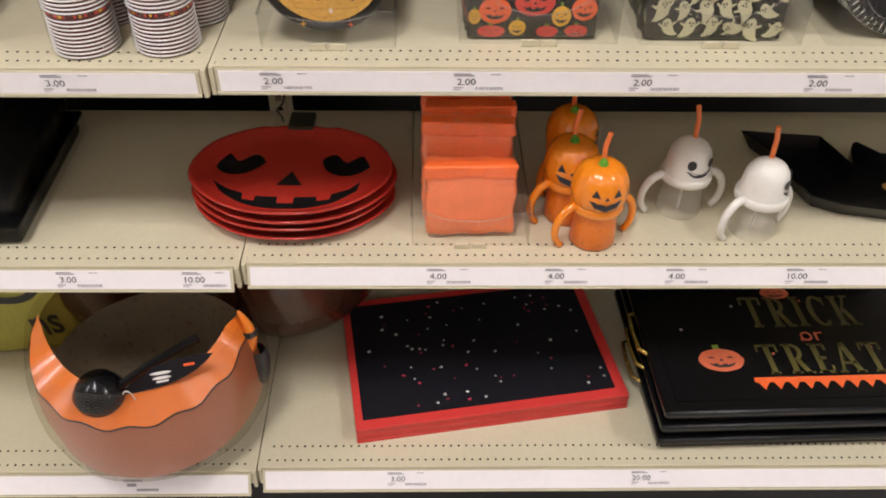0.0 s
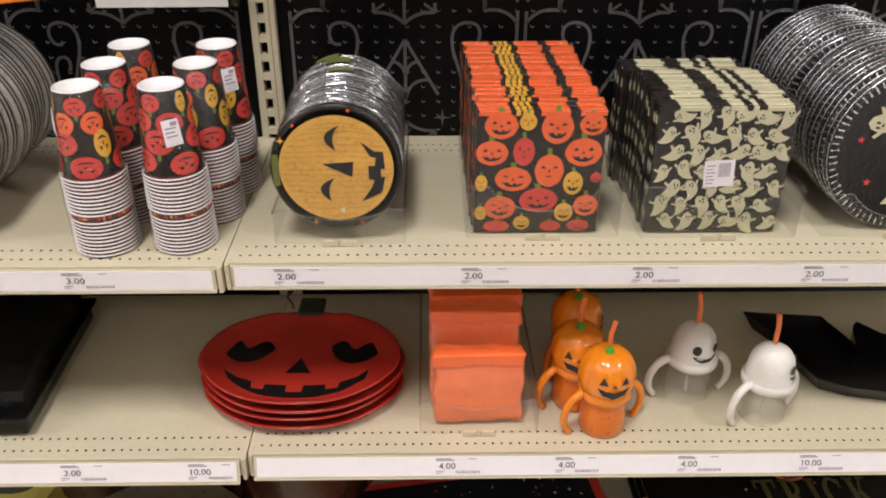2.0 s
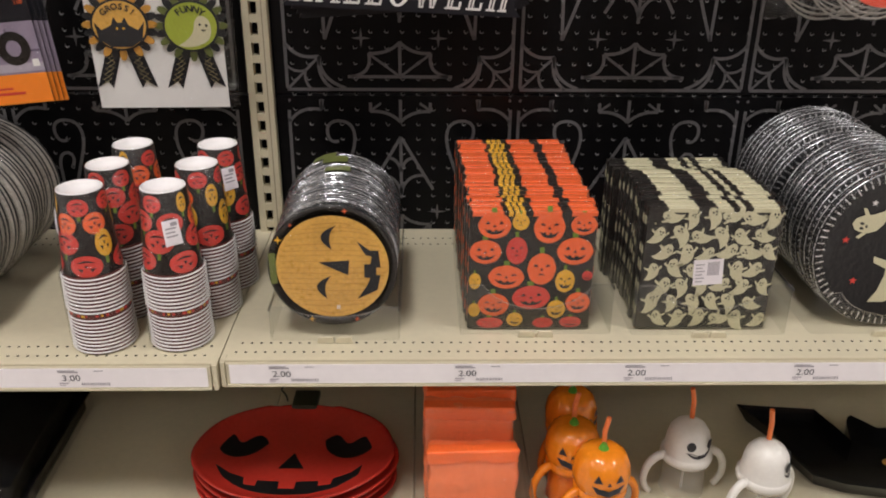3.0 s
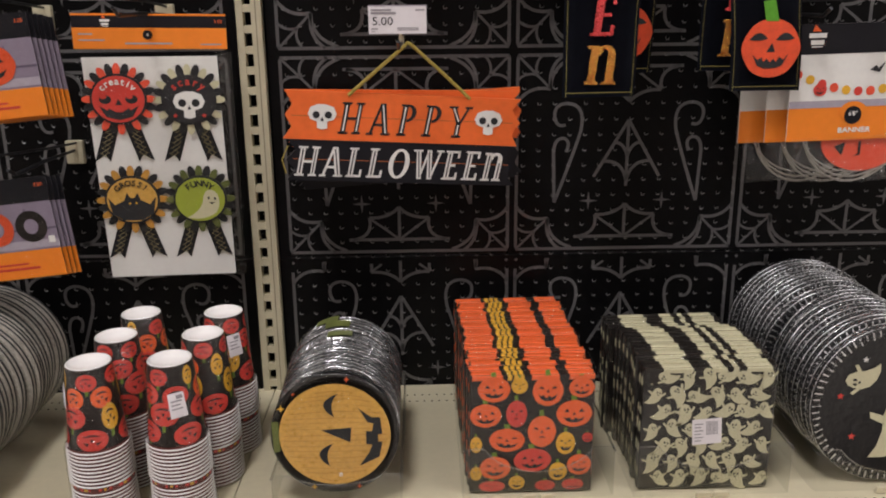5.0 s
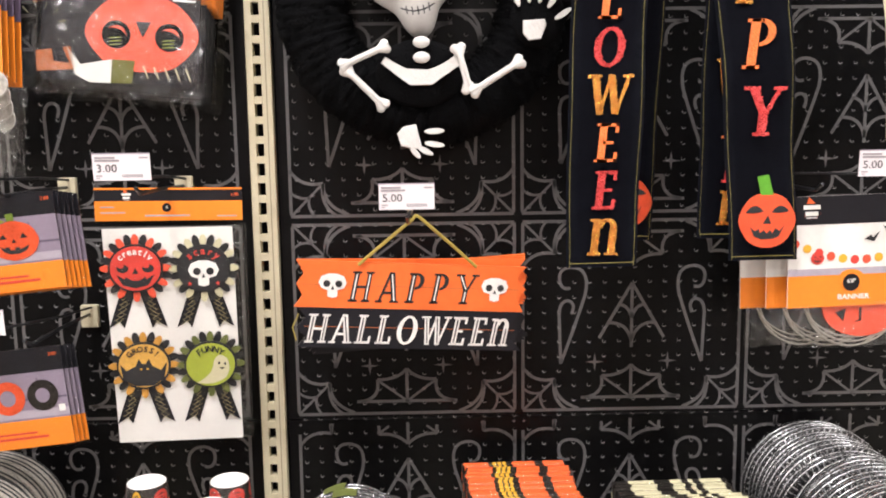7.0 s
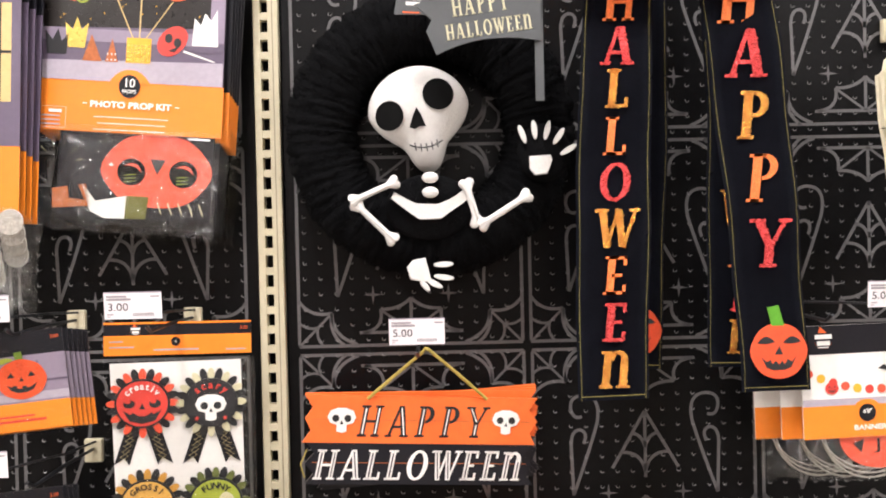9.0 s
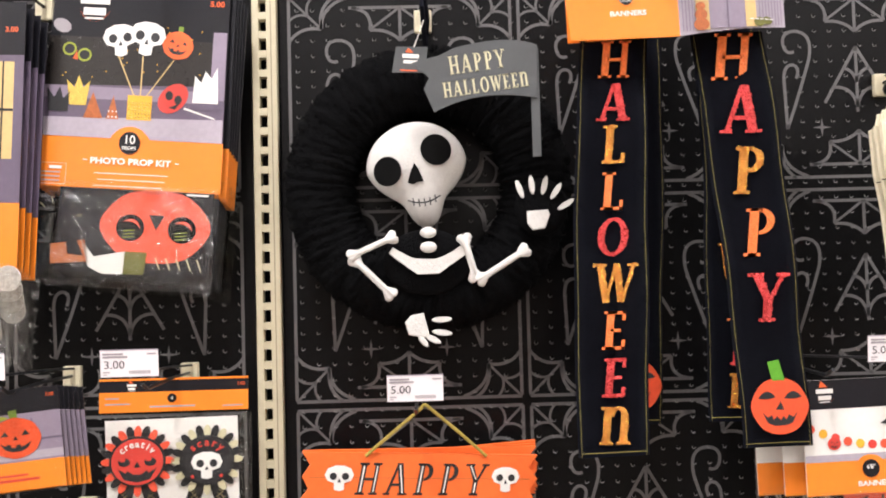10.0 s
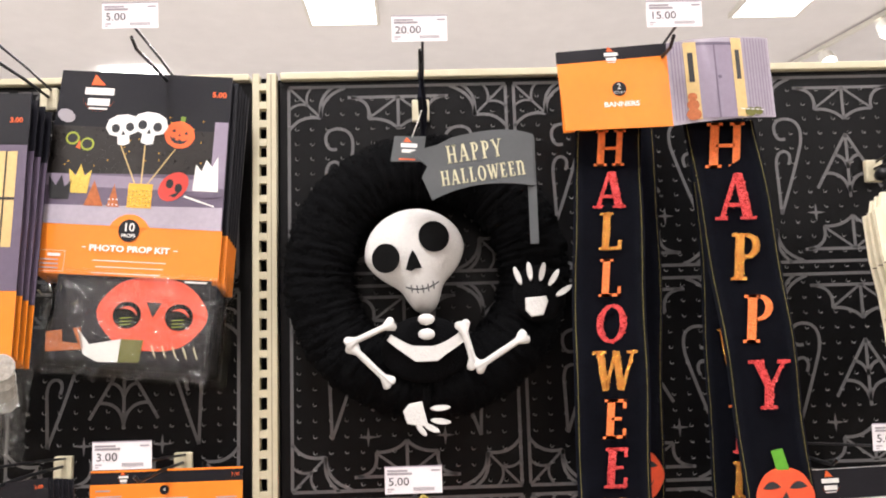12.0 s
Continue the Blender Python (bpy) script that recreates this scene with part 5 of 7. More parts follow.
inn = [b_.verts.new((x * 0.88, y * 0.86, 0.010)) for x, y in wing]
k_ = len(wing)
for i in range(k_):
    j = (i + 1) % k_
    for p, q in ((lo, hi), (hi, rim), (rim, inn)):
        b_.faces.new((p[i], p[j], q[j], q[i]))
b_.faces.new(inn); b_.faces.new(lo[::-1])
part("dish", b_, BLACKGLAZE, bat)
for k in (-1, 1):
    e_ = part("eye", lathe([(0.001, 0.0130), (0.009, 0.0125), (0.010, 0.011)], 16), GOLDFACE, bat, "yellow painted eye", m=pose(0.052 + 0.022 * k, -0.050, 0))
    part("pupil", lathe([(0.0005, 0.0138), (0.004, 0.0136)], 10), INK, e_)

# black trays at the end of the left bay
for i in range(2):
    t = thing("black_tray", (-0.566 - 0.010 * i, -0.275 + 0.006 * i, S2Z + 0.001 + 0.040 * i), "glossy black rectangular tray stacked on a cream shelf", "tray", "black trays", rot=(0, 0, 1.5 + 2 * i))
    part("body", box(-0.205, 0.205, -0.165, 0.135, 0, 0.030, 0.008), LACQUER, t)
    part("rim", box(-0.212, 0.212, -0.172, 0.142, 0.030, 0.038, 0.003), LACQUER, t)
    part("film", box(-0.214, 0.214, -0.174, 0.144, 0.001, 0.0395, 0.006), FILM, t)

# ---- goods on the base shelf ----
def bowl(x, y, turn, dark, label):
    t = thing("party_bowl", (x, y, S3Z), label, "bowl", "pumpkin party bowls", rot=(0, 0, turn))
    R = 0.178
    prof = [(0.060, 0.001), (0.100, 0.006), (0.145, 0.030), (0.170, 0.065), (R, 0.110), (R, 0.150), (R * 0.98, 0.190), (R * 0.94, 0.225), (R * 0.89, 0.255)]
    if dark:
        part("bowl_body", lathe(prof + [(R * 0.87, 0.222), (R * 0.9, 0.18), (R * 0.9, 0.1), (0.08, 0.012), (0.001, 0.010)], 64, lobes=10, amp=0.02), AMBER, t, smooth=True)
        return t
    part("bowl_body", lathe([(0.001, 0.001)] + prof, 64, lobes=10, amp=0.015), BOWLGLASS, t, smooth=True)
    part("foot", lathe([(0.050, 0.0), (0.066, 0.0), (0.062, 0.006), (0.05, 0.006)], 40), BOWLGLASS, t, smooth=True)
    # printed card sleeve inside: terracotta below, orange band with a wavy edge above
    b, b2, b3 = bmesh.new(), bmesh.new(), bmesh.new()
    n = 72

    def ring(h, ro):
        for (r0, z0), (r1, z1) in zip(prof, prof[1:]):
            if z0 <= h <= z1:
                return (r0 + (r1 - r0) * (h - z0) / (z1 - z0)) - ro
        return prof[-1][0] - ro
    lows, mids, ups, lines = [], [], [], []
    for i in range(n + 1):
        a = math.pi + math.pi * i / n
        d = (a - 1.5 * math.pi) / (math.pi / 2)
        wav = 0.004 * math.sin(16 * a)
        base = 0.064 + 0.034 * d * d
        mid = 0.190 + 0.040 * d * d + wav
        up = mid - wav + 0.010 + 0.024 * d * d
        put = lambda h, ro, bb: bb.verts.new(((ring(h, ro)) * math.cos(a), (ring(h, ro)) * math.sin(a), h))
        lows.append((put(base, 0.006, b), put(0.5 * (base + mid), 0.006, b), put(mid, 0.006, b)))
        mids.append((put(mid, 0.0062, b2), put(min(0.250, up), 0.010 + 0.052 * (1 - d * d), b2)))
        lines.append((put(mid - 0.0022, 0.0050, b3), put(mid + 0.0012, 0.0050, b3)))
    for p, q in zip(lows, lows[1:]):
        b.faces.new((p[0], q[0], q[1], p[1])); b.faces.new((p[1], q[1], q[2], p[2]))
    for p, q in zip(mids, mids[1:]):
        b2.faces.new((p[0], q[0], q[1], p[1]))
    for p, q in zip(lines, lines[1:]):
        b3.faces.new((p[0], q[0], q[1], p[1]))
    part("card_sleeve", b, TERRACOTTA, t, "terracotta card sleeve", smooth=True)
    part("orange_band", b2, BOWLORANGE, t, "orange scalloped band", smooth=True)
    part("outline", b3, INK, t)
    part("back_wall", lathe([(0.09, 0.02), (0.140, 0.075), (0.156, 0.12), (0.156, 0.150)], 40), SMOKE, t, smooth=True)
    b = lathe([(0.156, 0.150), (0.162, 0.19), (0.155, 0.225), (0.146, 0.250)], 40)
    bmesh.ops.delete(b, geom=[v for v in b.verts if v.co.y < -0.02], context="VERTS")
    part("back_wall", b, SMOKEGLASS, t, "smoky brown inner wall", smooth=True)
    for s in (-1, 1):
        ear = [(s * (R * 0.86 + 0.012 * math.sin(a)), -0.01, (0.172 if s > 0 else 0.140) + 0.092 * (i / 8)) for i, a in enumerate([math.pi * k / 8 for k in range(9)])]
        part("side_tab", tube(ear, 0.0125, 10, taper=lambda u: 0.95 - 0.75 * u * u), ORANGE, t, "orange and black card tab", smooth=True)
        part("tab_band", lathe([(0.0125, -0.006), (0.0135, 0.0), (0.0120, 0.006)], 16), INK, t, "black band on the tab", m=pose(s * (R * 0.86 + 0.011), -0.01, 0.222 if s > 0 else 0.190), smooth=True)
        part("tab_foot", lathe([(0.004, -0.062), (0.014, -0.040), (0.018, -0.010), (0.013, 0.016)], 16), INK, t, "black lower end of the tab", m=pose(s * (R * 0.90 + 0.010), -0.01, 0.165 if s > 0 else 0.135), smooth=True)
    lad = part("ladle", lathe([(0.001, 0.0), (0.018, 0.004), (0.028, 0.018), (0.030, 0.032), (0.022, 0.047), (0.001, 0.055)], 28), LACQUER, t, "round black plastic ladle", m=pose(-0.034, -0.118, 0.172) @ Matrix.Scale(1.22, 4), smooth=True)
    part("ladle_handle", tube([(0.018, 0.0, 0.034), (0.055, 0.02, 0.052), (0.085, 0.036, 0.062), (0.112, 0.050, 0.070)], 0.0055, 8), LACQUER, lad)
    tag = part("swing_tag", flat([bez((-0.07, 0.0), (-0.02, 0.050), (0.075, 0.040), 8) + bez((0.075, 0.040), (0.03, -0.004), (-0.07, 0.0), 8)[1:-1]], 0, 0.001), BLACKCARD, t, "black paper tag with a pale mark", m=pose(0.062, -0.108, 0.208, -24, -8, 6))
    part("mark", flat([ell(-0.005, 0.024, 0.016, 0.0025, 12), ell(-0.005, 0.0165, 0.014, 0.0025, 12), rect(-0.014, 0.0095, 0.004, 0.0125)], -0.0012), SNOW, tag)
    part("mark", flat([rect(0.030, 0.028, 0.046, 0.032)], -0.0012), ORANGE_PRINT, tag)
    loop = [(0.008 + 0.010 * math.cos(radians(a)), -0.124, 0.188 + 0.030 * math.sin(radians(a))) for a in range(0, 360, 20)]
    part("tag_loop", tube(loop + loop[:1], 0.0009, 5), WHITE, t)
    return t


bowl(-0.205, -0.470, 0, False, "clear pumpkin party bowl with orange card sleeve and black ladle")
bowl(-0.035, -0.165, 20, True, "dark amber ribbed party bowl at the back of a shelf")
bowl(-0.330, -0.150, 50, True, "dark amber ribbed party bowl at the back of a shelf")

bag = thing("treat_bag", (-0.52, -0.315, S3Z), "yellow-green fabric treat bag with black lettering", "bag", rot=(0, 0, 8))
part("bag_body", box(-0.13, 0.13, -0.012, 0.07, 0.0, 0.30, 0.02, seg=3), LIMEBAG, bag, smooth=True)
part("lettering", words("ns", 0.095, -0.0135, 0.075, 0.045, "CENTER", wide=0.66, turn=8, offset=0.0015), INK, bag)
part("flourish", stroke(bez((-0.02, 0.150), (0.05, 0.115), (0.075, 0.155), 10) + bez((0.075, 0.155), (0.09, 0.170), (0.125, 0.150), 8)[1:], 0.016, -0.0135), INK, bag)

# stack of boxed red-edged sheets under a clear wrap
RW, RD = 0.468, 0.302
rs = thing("placemat_stack", (0.115, -0.527, S3Z), "stack of black heart-dotted paper trays with red borders, shrink-wrapped", "paper trays", rot=(0, 0, 9))
for i in range(5):
    part("tray_layer", box(0.001 * (i % 2), RW - 0.001 * (i % 3), 0.001 * (i % 2), RD, 0.0072 * i, 0.0072 * i + 0.0058, 0.0012), REDFRAME, rs)
part("inner_sheet", box(0.013, RW - 0.020, 0.019, RD - 0.016, 0.0352, 0.0358), BLACKCARD, rs, "black sheet with tiny hearts")
rh = random.Random(17)
for ink, n in ((SNOW, 46), (HEARTPINK, 26)):
    ps = []
    for i in range(n):
        s = rh.uniform(0.0018, 0.0036)
        ps.append(shift([(0, -s), (s, 0.2 * s), (0.6 * s, s), (0, 0.5 * s), (-0.6 * s, s), (-s, 0.2 * s)], rh.uniform(0.03, RW - 0.03), rh.uniform(0.032, RD - 0.03), 1.0, rh.uniform(-40, 40)))
    b = bmesh.new()
    for p in ps:
        b.faces.new([b.verts.new((x, y, 0.0364)) for x, y in p])
    tagged(part("heart_print", b, ink, rs), kind="stuff")
part("film", box(-0.002, RW + 0.002, -0.002, RD + 0.002, 0.0005, 0.0385, 0.004), FILM, rs)


# black lacquer treat trays with printed tops
def treat_tray(z, lean):
    t = thing("treat_tray", (0.606, -0.548, z), "black lacquered wooden tray printed trick or treat, in a stack", "tray", "stacked treat trays", rot=(0, 0, lean))
    part("body", box(0.010, 0.500, 0.010, 0.350, 0.0, 0.018, 0.004), LACQUER, t)
    part("rim", box(0.0, 0.510, 0.0, 0.360, 0.0185, 0.0345, 0.0065, seg=3), LACQUER, t)
    h = part("tray_handle", tube([(0.004, 0.13, 0.026), (-0.012, 0.14, 0.030), (-0.015, 0.18, 0.032), (-0.012, 0.22, 0.030), (0.004, 0.23, 0.026)], 0.0035, 8), GOLDMETAL, t, "thin gold handle")
    return t


trays = [treat_tray(S3Z + 0.0352 * i, 1.6) for i in range(3)]
tt = trays[-1]
part("panel", box(0.022, 0.488, 0.022, 0.338, 0.0350, 0.0356), LACQUER, tt)
LIE = pose(0, 0, 0.0362, -90, 0, 0)
serif(tt, "TREAT", 0.066, 0.0, OLIVEGOLD, 0.290, 0.072, wide=0.80, m=LIE, label="olive gold letter")
serif(tt, "TRICK", 0.074, 0.0, OLIVEGOLD, 0.290, 0.178, wide=0.72, m=LIE, label="olive gold letter")
part("word", words("or", 0.044, 0.0, 0.290, 0.145, "CENTER"), SALMON, tt, "salmon lettering", m=LIE)
pr = Prints()
jack(pr, 0.118, 0.105, 0.038, SALMON, 0.66, 0, True, 1)
jack(pr, 0.262, 0.262, 0.026, SALMON, 0.6, 0, False, 1)
pr.put(ORANGE_PRINT, 0, rect(0.160, 0.055, 0.470, 0.066))
for i in range(12):
    pr.put(ORANGE_PRINT, 0, [(0.165 + 0.0252 * i, 0.055), (0.183 + 0.0252 * i, 0.055), (0.172 + 0.0252 * i, 0.040)])
rh = random.Random(4)
for i in range(14):
    pr.put(SALMON if i % 2 else GREYINK, 0, star(rh.uniform(0.04, 0.47), rh.uniform(0.08, 0.32), 0.004, 4, 0.4))
pr.lay(tt, 0, {"salmon_ink": "pumpkin_print", "orange_print": "bunting_print", "green_print": "stem_print", "black_ink": "face_print"}, m=LIE)


# ---- goods hung on the boards ----
def peg_hook(x, z, length, tag_price, tag_dx=0.0, wide_foot=True):
    """A wire hook with a plastic foot on the board and a price card on its scanner arm."""
    t = thing("peg_hook", (x, 0, z), "black wire peg hook with a white printed price card", "peg hook", "peg hooks")
    fw = 0.0145 if wide_foot else 0.004
    part("foot", box(-fw, fw, -0.012, -0.001, -0.022 if wide_foot else -0.006, 0.016, 0.003), CREAM, t, "cream plastic hook foot")
    m_ = STEELBLACK
    part("wire", tube([(0, -0.010, 0), (0, -length * 0.5, 0.002), (0, -length + 0.02, 0.0), (0, -length, 0.010)], 0.0026, 8), m_, t)
    part("scanner_arm", tube([(0.004, -0.010, 0.012), (0.004, -length * 0.5, 0.020), (0.004 + tag_dx, -length - 0.004, 0.024)], 0.0020, 8), m_, t)
    if tag_price:
        c = part("price_card", flat([rect(-0.0385, -0.002, 0.0385, 0.034)], 0.0, 0.0012), TAGPAPER, t, "white price card", m=pose(tag_dx, -length - 0.006, 0.022, 4, 0, 0))
        part("price", words(tag_price, 0.0150, -0.0006, -0.034, 0.0095, "LEFT", wide=1.1), INK, c)
        tagged(part("small_print", flat([rect(-0.035, 0.0275, -0.008, 0.0300), rect(-0.035, 0.0235, -0.002, 0.0262), rect(0.024, 0.0275, 0.036, 0.0295)], -0.0006), GREYINK, c), kind="stuff")
        tagged(part("small_print", flat([rect(-0.035, 0.0035, -0.026, 0.0055), rect(-0.035, 0.0005, -0.030, 0.0020)], -0.0006), FAINTINK, c), kind="stuff")
        tagged(part("barcode", flat([rect(0.000 + 0.0022 * i, 0.002, 0.0014 + 0.0022 * i, 0.0065) for i in range(13)], -0.0006), GREYINK, c), kind="stuff")
        part("card_edge", flat([rect(-0.039, 0.0335, 0.039, 0.0350)], -0.0004), LILACPALE, c)
    return t


peg_hook(-0.183, 2.078, 0.245, "5.00")
peg_hook(0.219, 2.047, 0.255, "20.00")
peg_hook(0.572, 2.055, 0.270, "15.00")
peg_hook(-0.172, 1.478, 0.235, "3.00", tag_dx=-0.014)
peg_hook(0.195, 1.431, 0.212, "5.00", wide_foot=False)
peg_hook(-0.360, 1.478, 0.235, "3.00", tag_dx=-0.03)
peg_hook(-0.338, 1.268, 0.235, "3.00", tag_dx=-0.06)
peg_hook(0.775, 1.468, 0.220, "5.00", tag_dx=0.085)
peg_hook(0.982, 1.925, 0.215, None)
peg_hook(-0.400, 2.080, 0.20, None)


def brand(parent, x, z, k, y, ink=None):
    """A plain stand-in for a maker's mark: stacked bars, a pointed hat and a smile."""
    ink = ink or SNOW
    part("mark", flat([rect(x - 0.016 * k, z + 0.001 * k, x + 0.016 * k, z + 0.009 * k), rect(x - 0.012 * k, z - 0.011 * k, x + 0.012 * k, z - 0.003 * k), rect(x - 0.010 * k, z - 0.0155 * k, x + 0.010 * k, z - 0.0135 * k)], y), ink, parent)
    hat = [[(x - 0.010 * k, z + 0.012 * k), (x + 0.006 * k, z + 0.012 * k), (x - 0.006 * k, z + 0.024 * k)], bez((x - 0.018 * k, z - 0.004 * k), (x, z - 0.032 * k), (x + 0.018 * k, z - 0.004 * k), 10) + bez((x + 0.014 * k, z - 0.010 * k), (x, z - 0.026 * k), (x - 0.014 * k, z - 0.010 * k), 10)]
    part("mark", flat(hat, y), ORANGE_PRINT, parent)


# photo prop kits
def kit_card(front):
    t = thing("prop_kit", (0, 0, 0), "photo prop kit card with an orange band and bagged masks", "party kit", "photo prop kits")
    W, H = 0.290, 0.325
    part("card", flat([[(-W / 2 + 0.012, 0), (W / 2 - 0.006, 0), (W / 2, -H), (-W / 2, -H)]], 0, 0.0012), BLACKCARD, t)
    part("band", flat([[(-W / 2 + 0.001, -0.247), (W / 2 - 0.001, -0.247), (W / 2, -H), (-W / 2, -H)]], -0.0005), ORANGE, t)
    part("bag", flat([rect(-W / 2 + 0.015, -0.470, W / 2 + 0.004, -H + 0.02)], 0.002, 0.010), FILM, t)
    part("mask_board", flat([rect(-W / 2 + 0.040, -0.455, W / 2 - 0.012, -H + 0.01)], 0.005, 0.003), BLACKCARD, t, "black mask cards in a clear bag")
    return t


KX, KY, KZ = -0.216, -0.082, 2.092
for i in range(5, 0, -1):
    kc = kit_card(False)
    kc.matrix_world = pose(KX + 0.003 * i + 0.004, KY + 0.0062 * i, KZ - 0.002 - 0.0035 * i, 0, 4.6 + 0.25 * i, -1.0)
kit = kit_card(True)
kit.matrix_world = pose(KX, KY, KZ, -1.0, 4.6, -2.0)
W_ = 0.290
pr = Prints()
pr.put(LILACDARK, 0, [(-0.137, -0.085), (0.139, -0.085), (0.143, -0.232), (-0.144, -0.232)])
pr.put(CHARCOAL, 1, [(-0.137, -0.085), (0.118, -0.085), (0.118, -0.150), (-0.139, -0.158)])
pr.put(LILAC, 1, [(0.118, -0.070), (0.139, -0.070), (0.141, -0.170), (0.118, -0.170)], rect(-0.142, -0.176, 0.118, -0.158))
pr.put(LILACPALE, 1, [(-0.142, -0.205), (0.141, -0.198), (0.142, -0.232), (-0.143, -0.232)])
pr.put(ORANGE, 2, bez((-0.032, -0.234), (-0.02, -0.214), (0.0, -0.214), 6) + bez((0.0, -0.214), (0.02, -0.214), (0.032, -0.234), 6)[1:])
pr.put(BLACKCARD, 3, ell(0.0, -0.238, 0.0165, 0.0165, 24))
skullprint(pr, -0.026, -0.088, 0.0270, level=3, lean=8)
skullprint(pr, 0.016, -0.084, 0.0285, level=5, lean=-6)
jack(pr, 0.064, -0.092, 0.024, ORANGE_PRINT, 0.85, -10, True, 0, level=3)
for (x0, z0), (x1, z1) in (((-0.028, -0.112), (0.000, -0.168)), ((0.010, -0.110), (0.010, -0.168)), ((0.058, -0.114), (0.020, -0.168))):
    pr.put(DOORCREAM, 2, [(x0, z0), (x0 + 0.002, z0), (x1 + 0.002, z1), (x1, z1)])
pr.put(YELLOW_PRINT, 3, rect(-0.008, -0.204, 0.030, -0.168))
pr.put(GOLDMETAL, 4, *[ell(-0.005 + 0.0052 * (i % 7), -0.200 + 0.0052 * (i // 7), 0.002, 0.002, 6) for i in range(35)])
pr.put(SNOW, 3, [(0.092, -0.175), (0.094, -0.135), (0.104, -0.145), (0.110, -0.128), (0.120, -0.138), (0.128, -0.122), (0.132, -0.175)])
pr.put(LILACDARK, 4, ell(0.112, -0.180, 0.026, 0.005, 14))
pr.put(RED_PRINT, 3, ell(0.062, -0.170, 0.026, 0.019, 18, turn=40))
pr.put(INK, 4, ell(0.056, -0.166, 0.006, 0.007, 10), ell(0.070, -0.172, 0.006, 0.007, 10), [(0.056, -0.184), (0.074, -0.176), (0.066, -0.186)])
pr.put(SNOW, 2, [(0.080, -0.182), (0.128, -0.196), (0.128, -0.198), (0.079, -0.185)])
pr.put(RUST, 3, [(-0.075, -0.204), (-0.045, -0.204), (-0.062, -0.166)], [(-0.040, -0.204), (-0.020, -0.204), (-0.030, -0.170)])
pr.put(SNOW, 4, *[ell(-0.036 + 0.006 * (i % 3), -0.201 + 0.008 * (i // 3), 0.0014, 0.0014, 6) for i in range(6)])
pr.put(GOLDMETAL, 3, [(-0.098, -0.186), (-0.104, -0.150), (-0.092, -0.160), (-0.086, -0.142), (-0.078, -0.160), (-0.068, -0.150), (-0.072, -0.186)])
pr.put(INK, 3, [(-0.130, -0.196), (-0.134, -0.162), (-0.122, -0.176), (-0.114, -0.160), (-0.108, -0.178), (-0.098, -0.166), (-0.100, -0.196)])
pr.put(LIMEPRINT, 2, ell(-0.104, -0.104, 0.011, 0.010, 16), ell(-0.080, -0.112, 0.011, 0.010, 16))
pr.put(INK, 3, ell(-0.104, -0.104, 0.008, 0.007, 14), ell(-0.080, -0.112, 0.008, 0.007, 14))
pr.put(ORANGE_PRINT, 3, [(-0.098, -0.118), (-0.090, -0.120), (-0.092, -0.106)])
rk = random.Random(2)
pr.put(GREYINK, 2, ell(-0.118, -0.070, 0.015, 0.010, 10, turn=-20))
pr.put(YELLOW_PRINT, 2, *[star(rk.uniform(-0.12, 0.11), rk.uniform(-0.146, -0.066), 0.0018, 4, 0.4) for i in range(26)])
pr.put(SNOW, 2, [(-0.095, -0.302), (-0.095, -0.3015), (-0.140, -0.3015), (-0.140, -0.302)], rect(-0.140, -0.272, -0.0955, -0.2715), rect(-0.1405, -0.302, -0.140, -0.2715), rect(-0.0955, -0.302, -0.095, -0.2715))
pr.put(PAPER, 2, *[rect(-0.052 + 0.006 * (i % 2), -0.284 - 0.009 * i, 0.062 - 0.004 * i, -0.2829 - 0.009 * i) for i in range(3)])
pr.put(FAINTINK, 2, *[rect(-0.134, -0.286 - 0.006 * i, -0.104, -0.284 - 0.006 * i) for i in range(3)])
pr.put(SNOW, 2, rect(-0.122, -0.280, -0.102, -0.2755), rect(0.094, -0.310, 0.128, -0.3075), rect(-0.0705, -0.2655, -0.064, -0.2640), rect(0.072, -0.2655, 0.0785, -0.2640))
for key in pr.layers:
    pr.layers[key] = [[(x, z * 1.065) for x, z in p] for p in pr.layers[key]]
pr.lay(kit, -0.0007, {"white_card": "photo_shape", "orange_print": "pumpkin_print", "black_ink": "photo_shape"}, step=0.0003)
part("title", words("PHOTO PROP KIT", 0.0128, -0.0030, 0.004, -0.287, "CENTER", wide=1.22, offset=0.0005), SNOW, kit)
part("count", words("10", 0.0185, -0.0030, 0.0, -0.2545, "CENTER", offset=0.0003), SNOW, kit)
part("count", words("PROPS", 0.0075, -0.0030, 0.0, -0.2640, "CENTER", offset=0.0002), SNOW, kit)
part("price", words("5.00", 0.0120, -0.0010, 0.132, -0.034, "RIGHT", wide=1.1, offset=0.0003), ORANGE_PRINT, kit)
brand(kit, -0.070, -0.040, 1.45, -0.0010)
mk = part("pumpkin_mask", flat([[(0.047 + 0.084 * (1 + 0.018 * math.cos(6 * a)) * math.cos(a), -0.380 + 0.057 * (1 + 0.018 * math.cos(6 * a)) * math.sin(a)) for a in [2 * math.pi * i / 40 for i in range(40)]]], 0.0028, 0.0015), CORAL, kit, "coral red pumpkin mask")
pr = Prints()
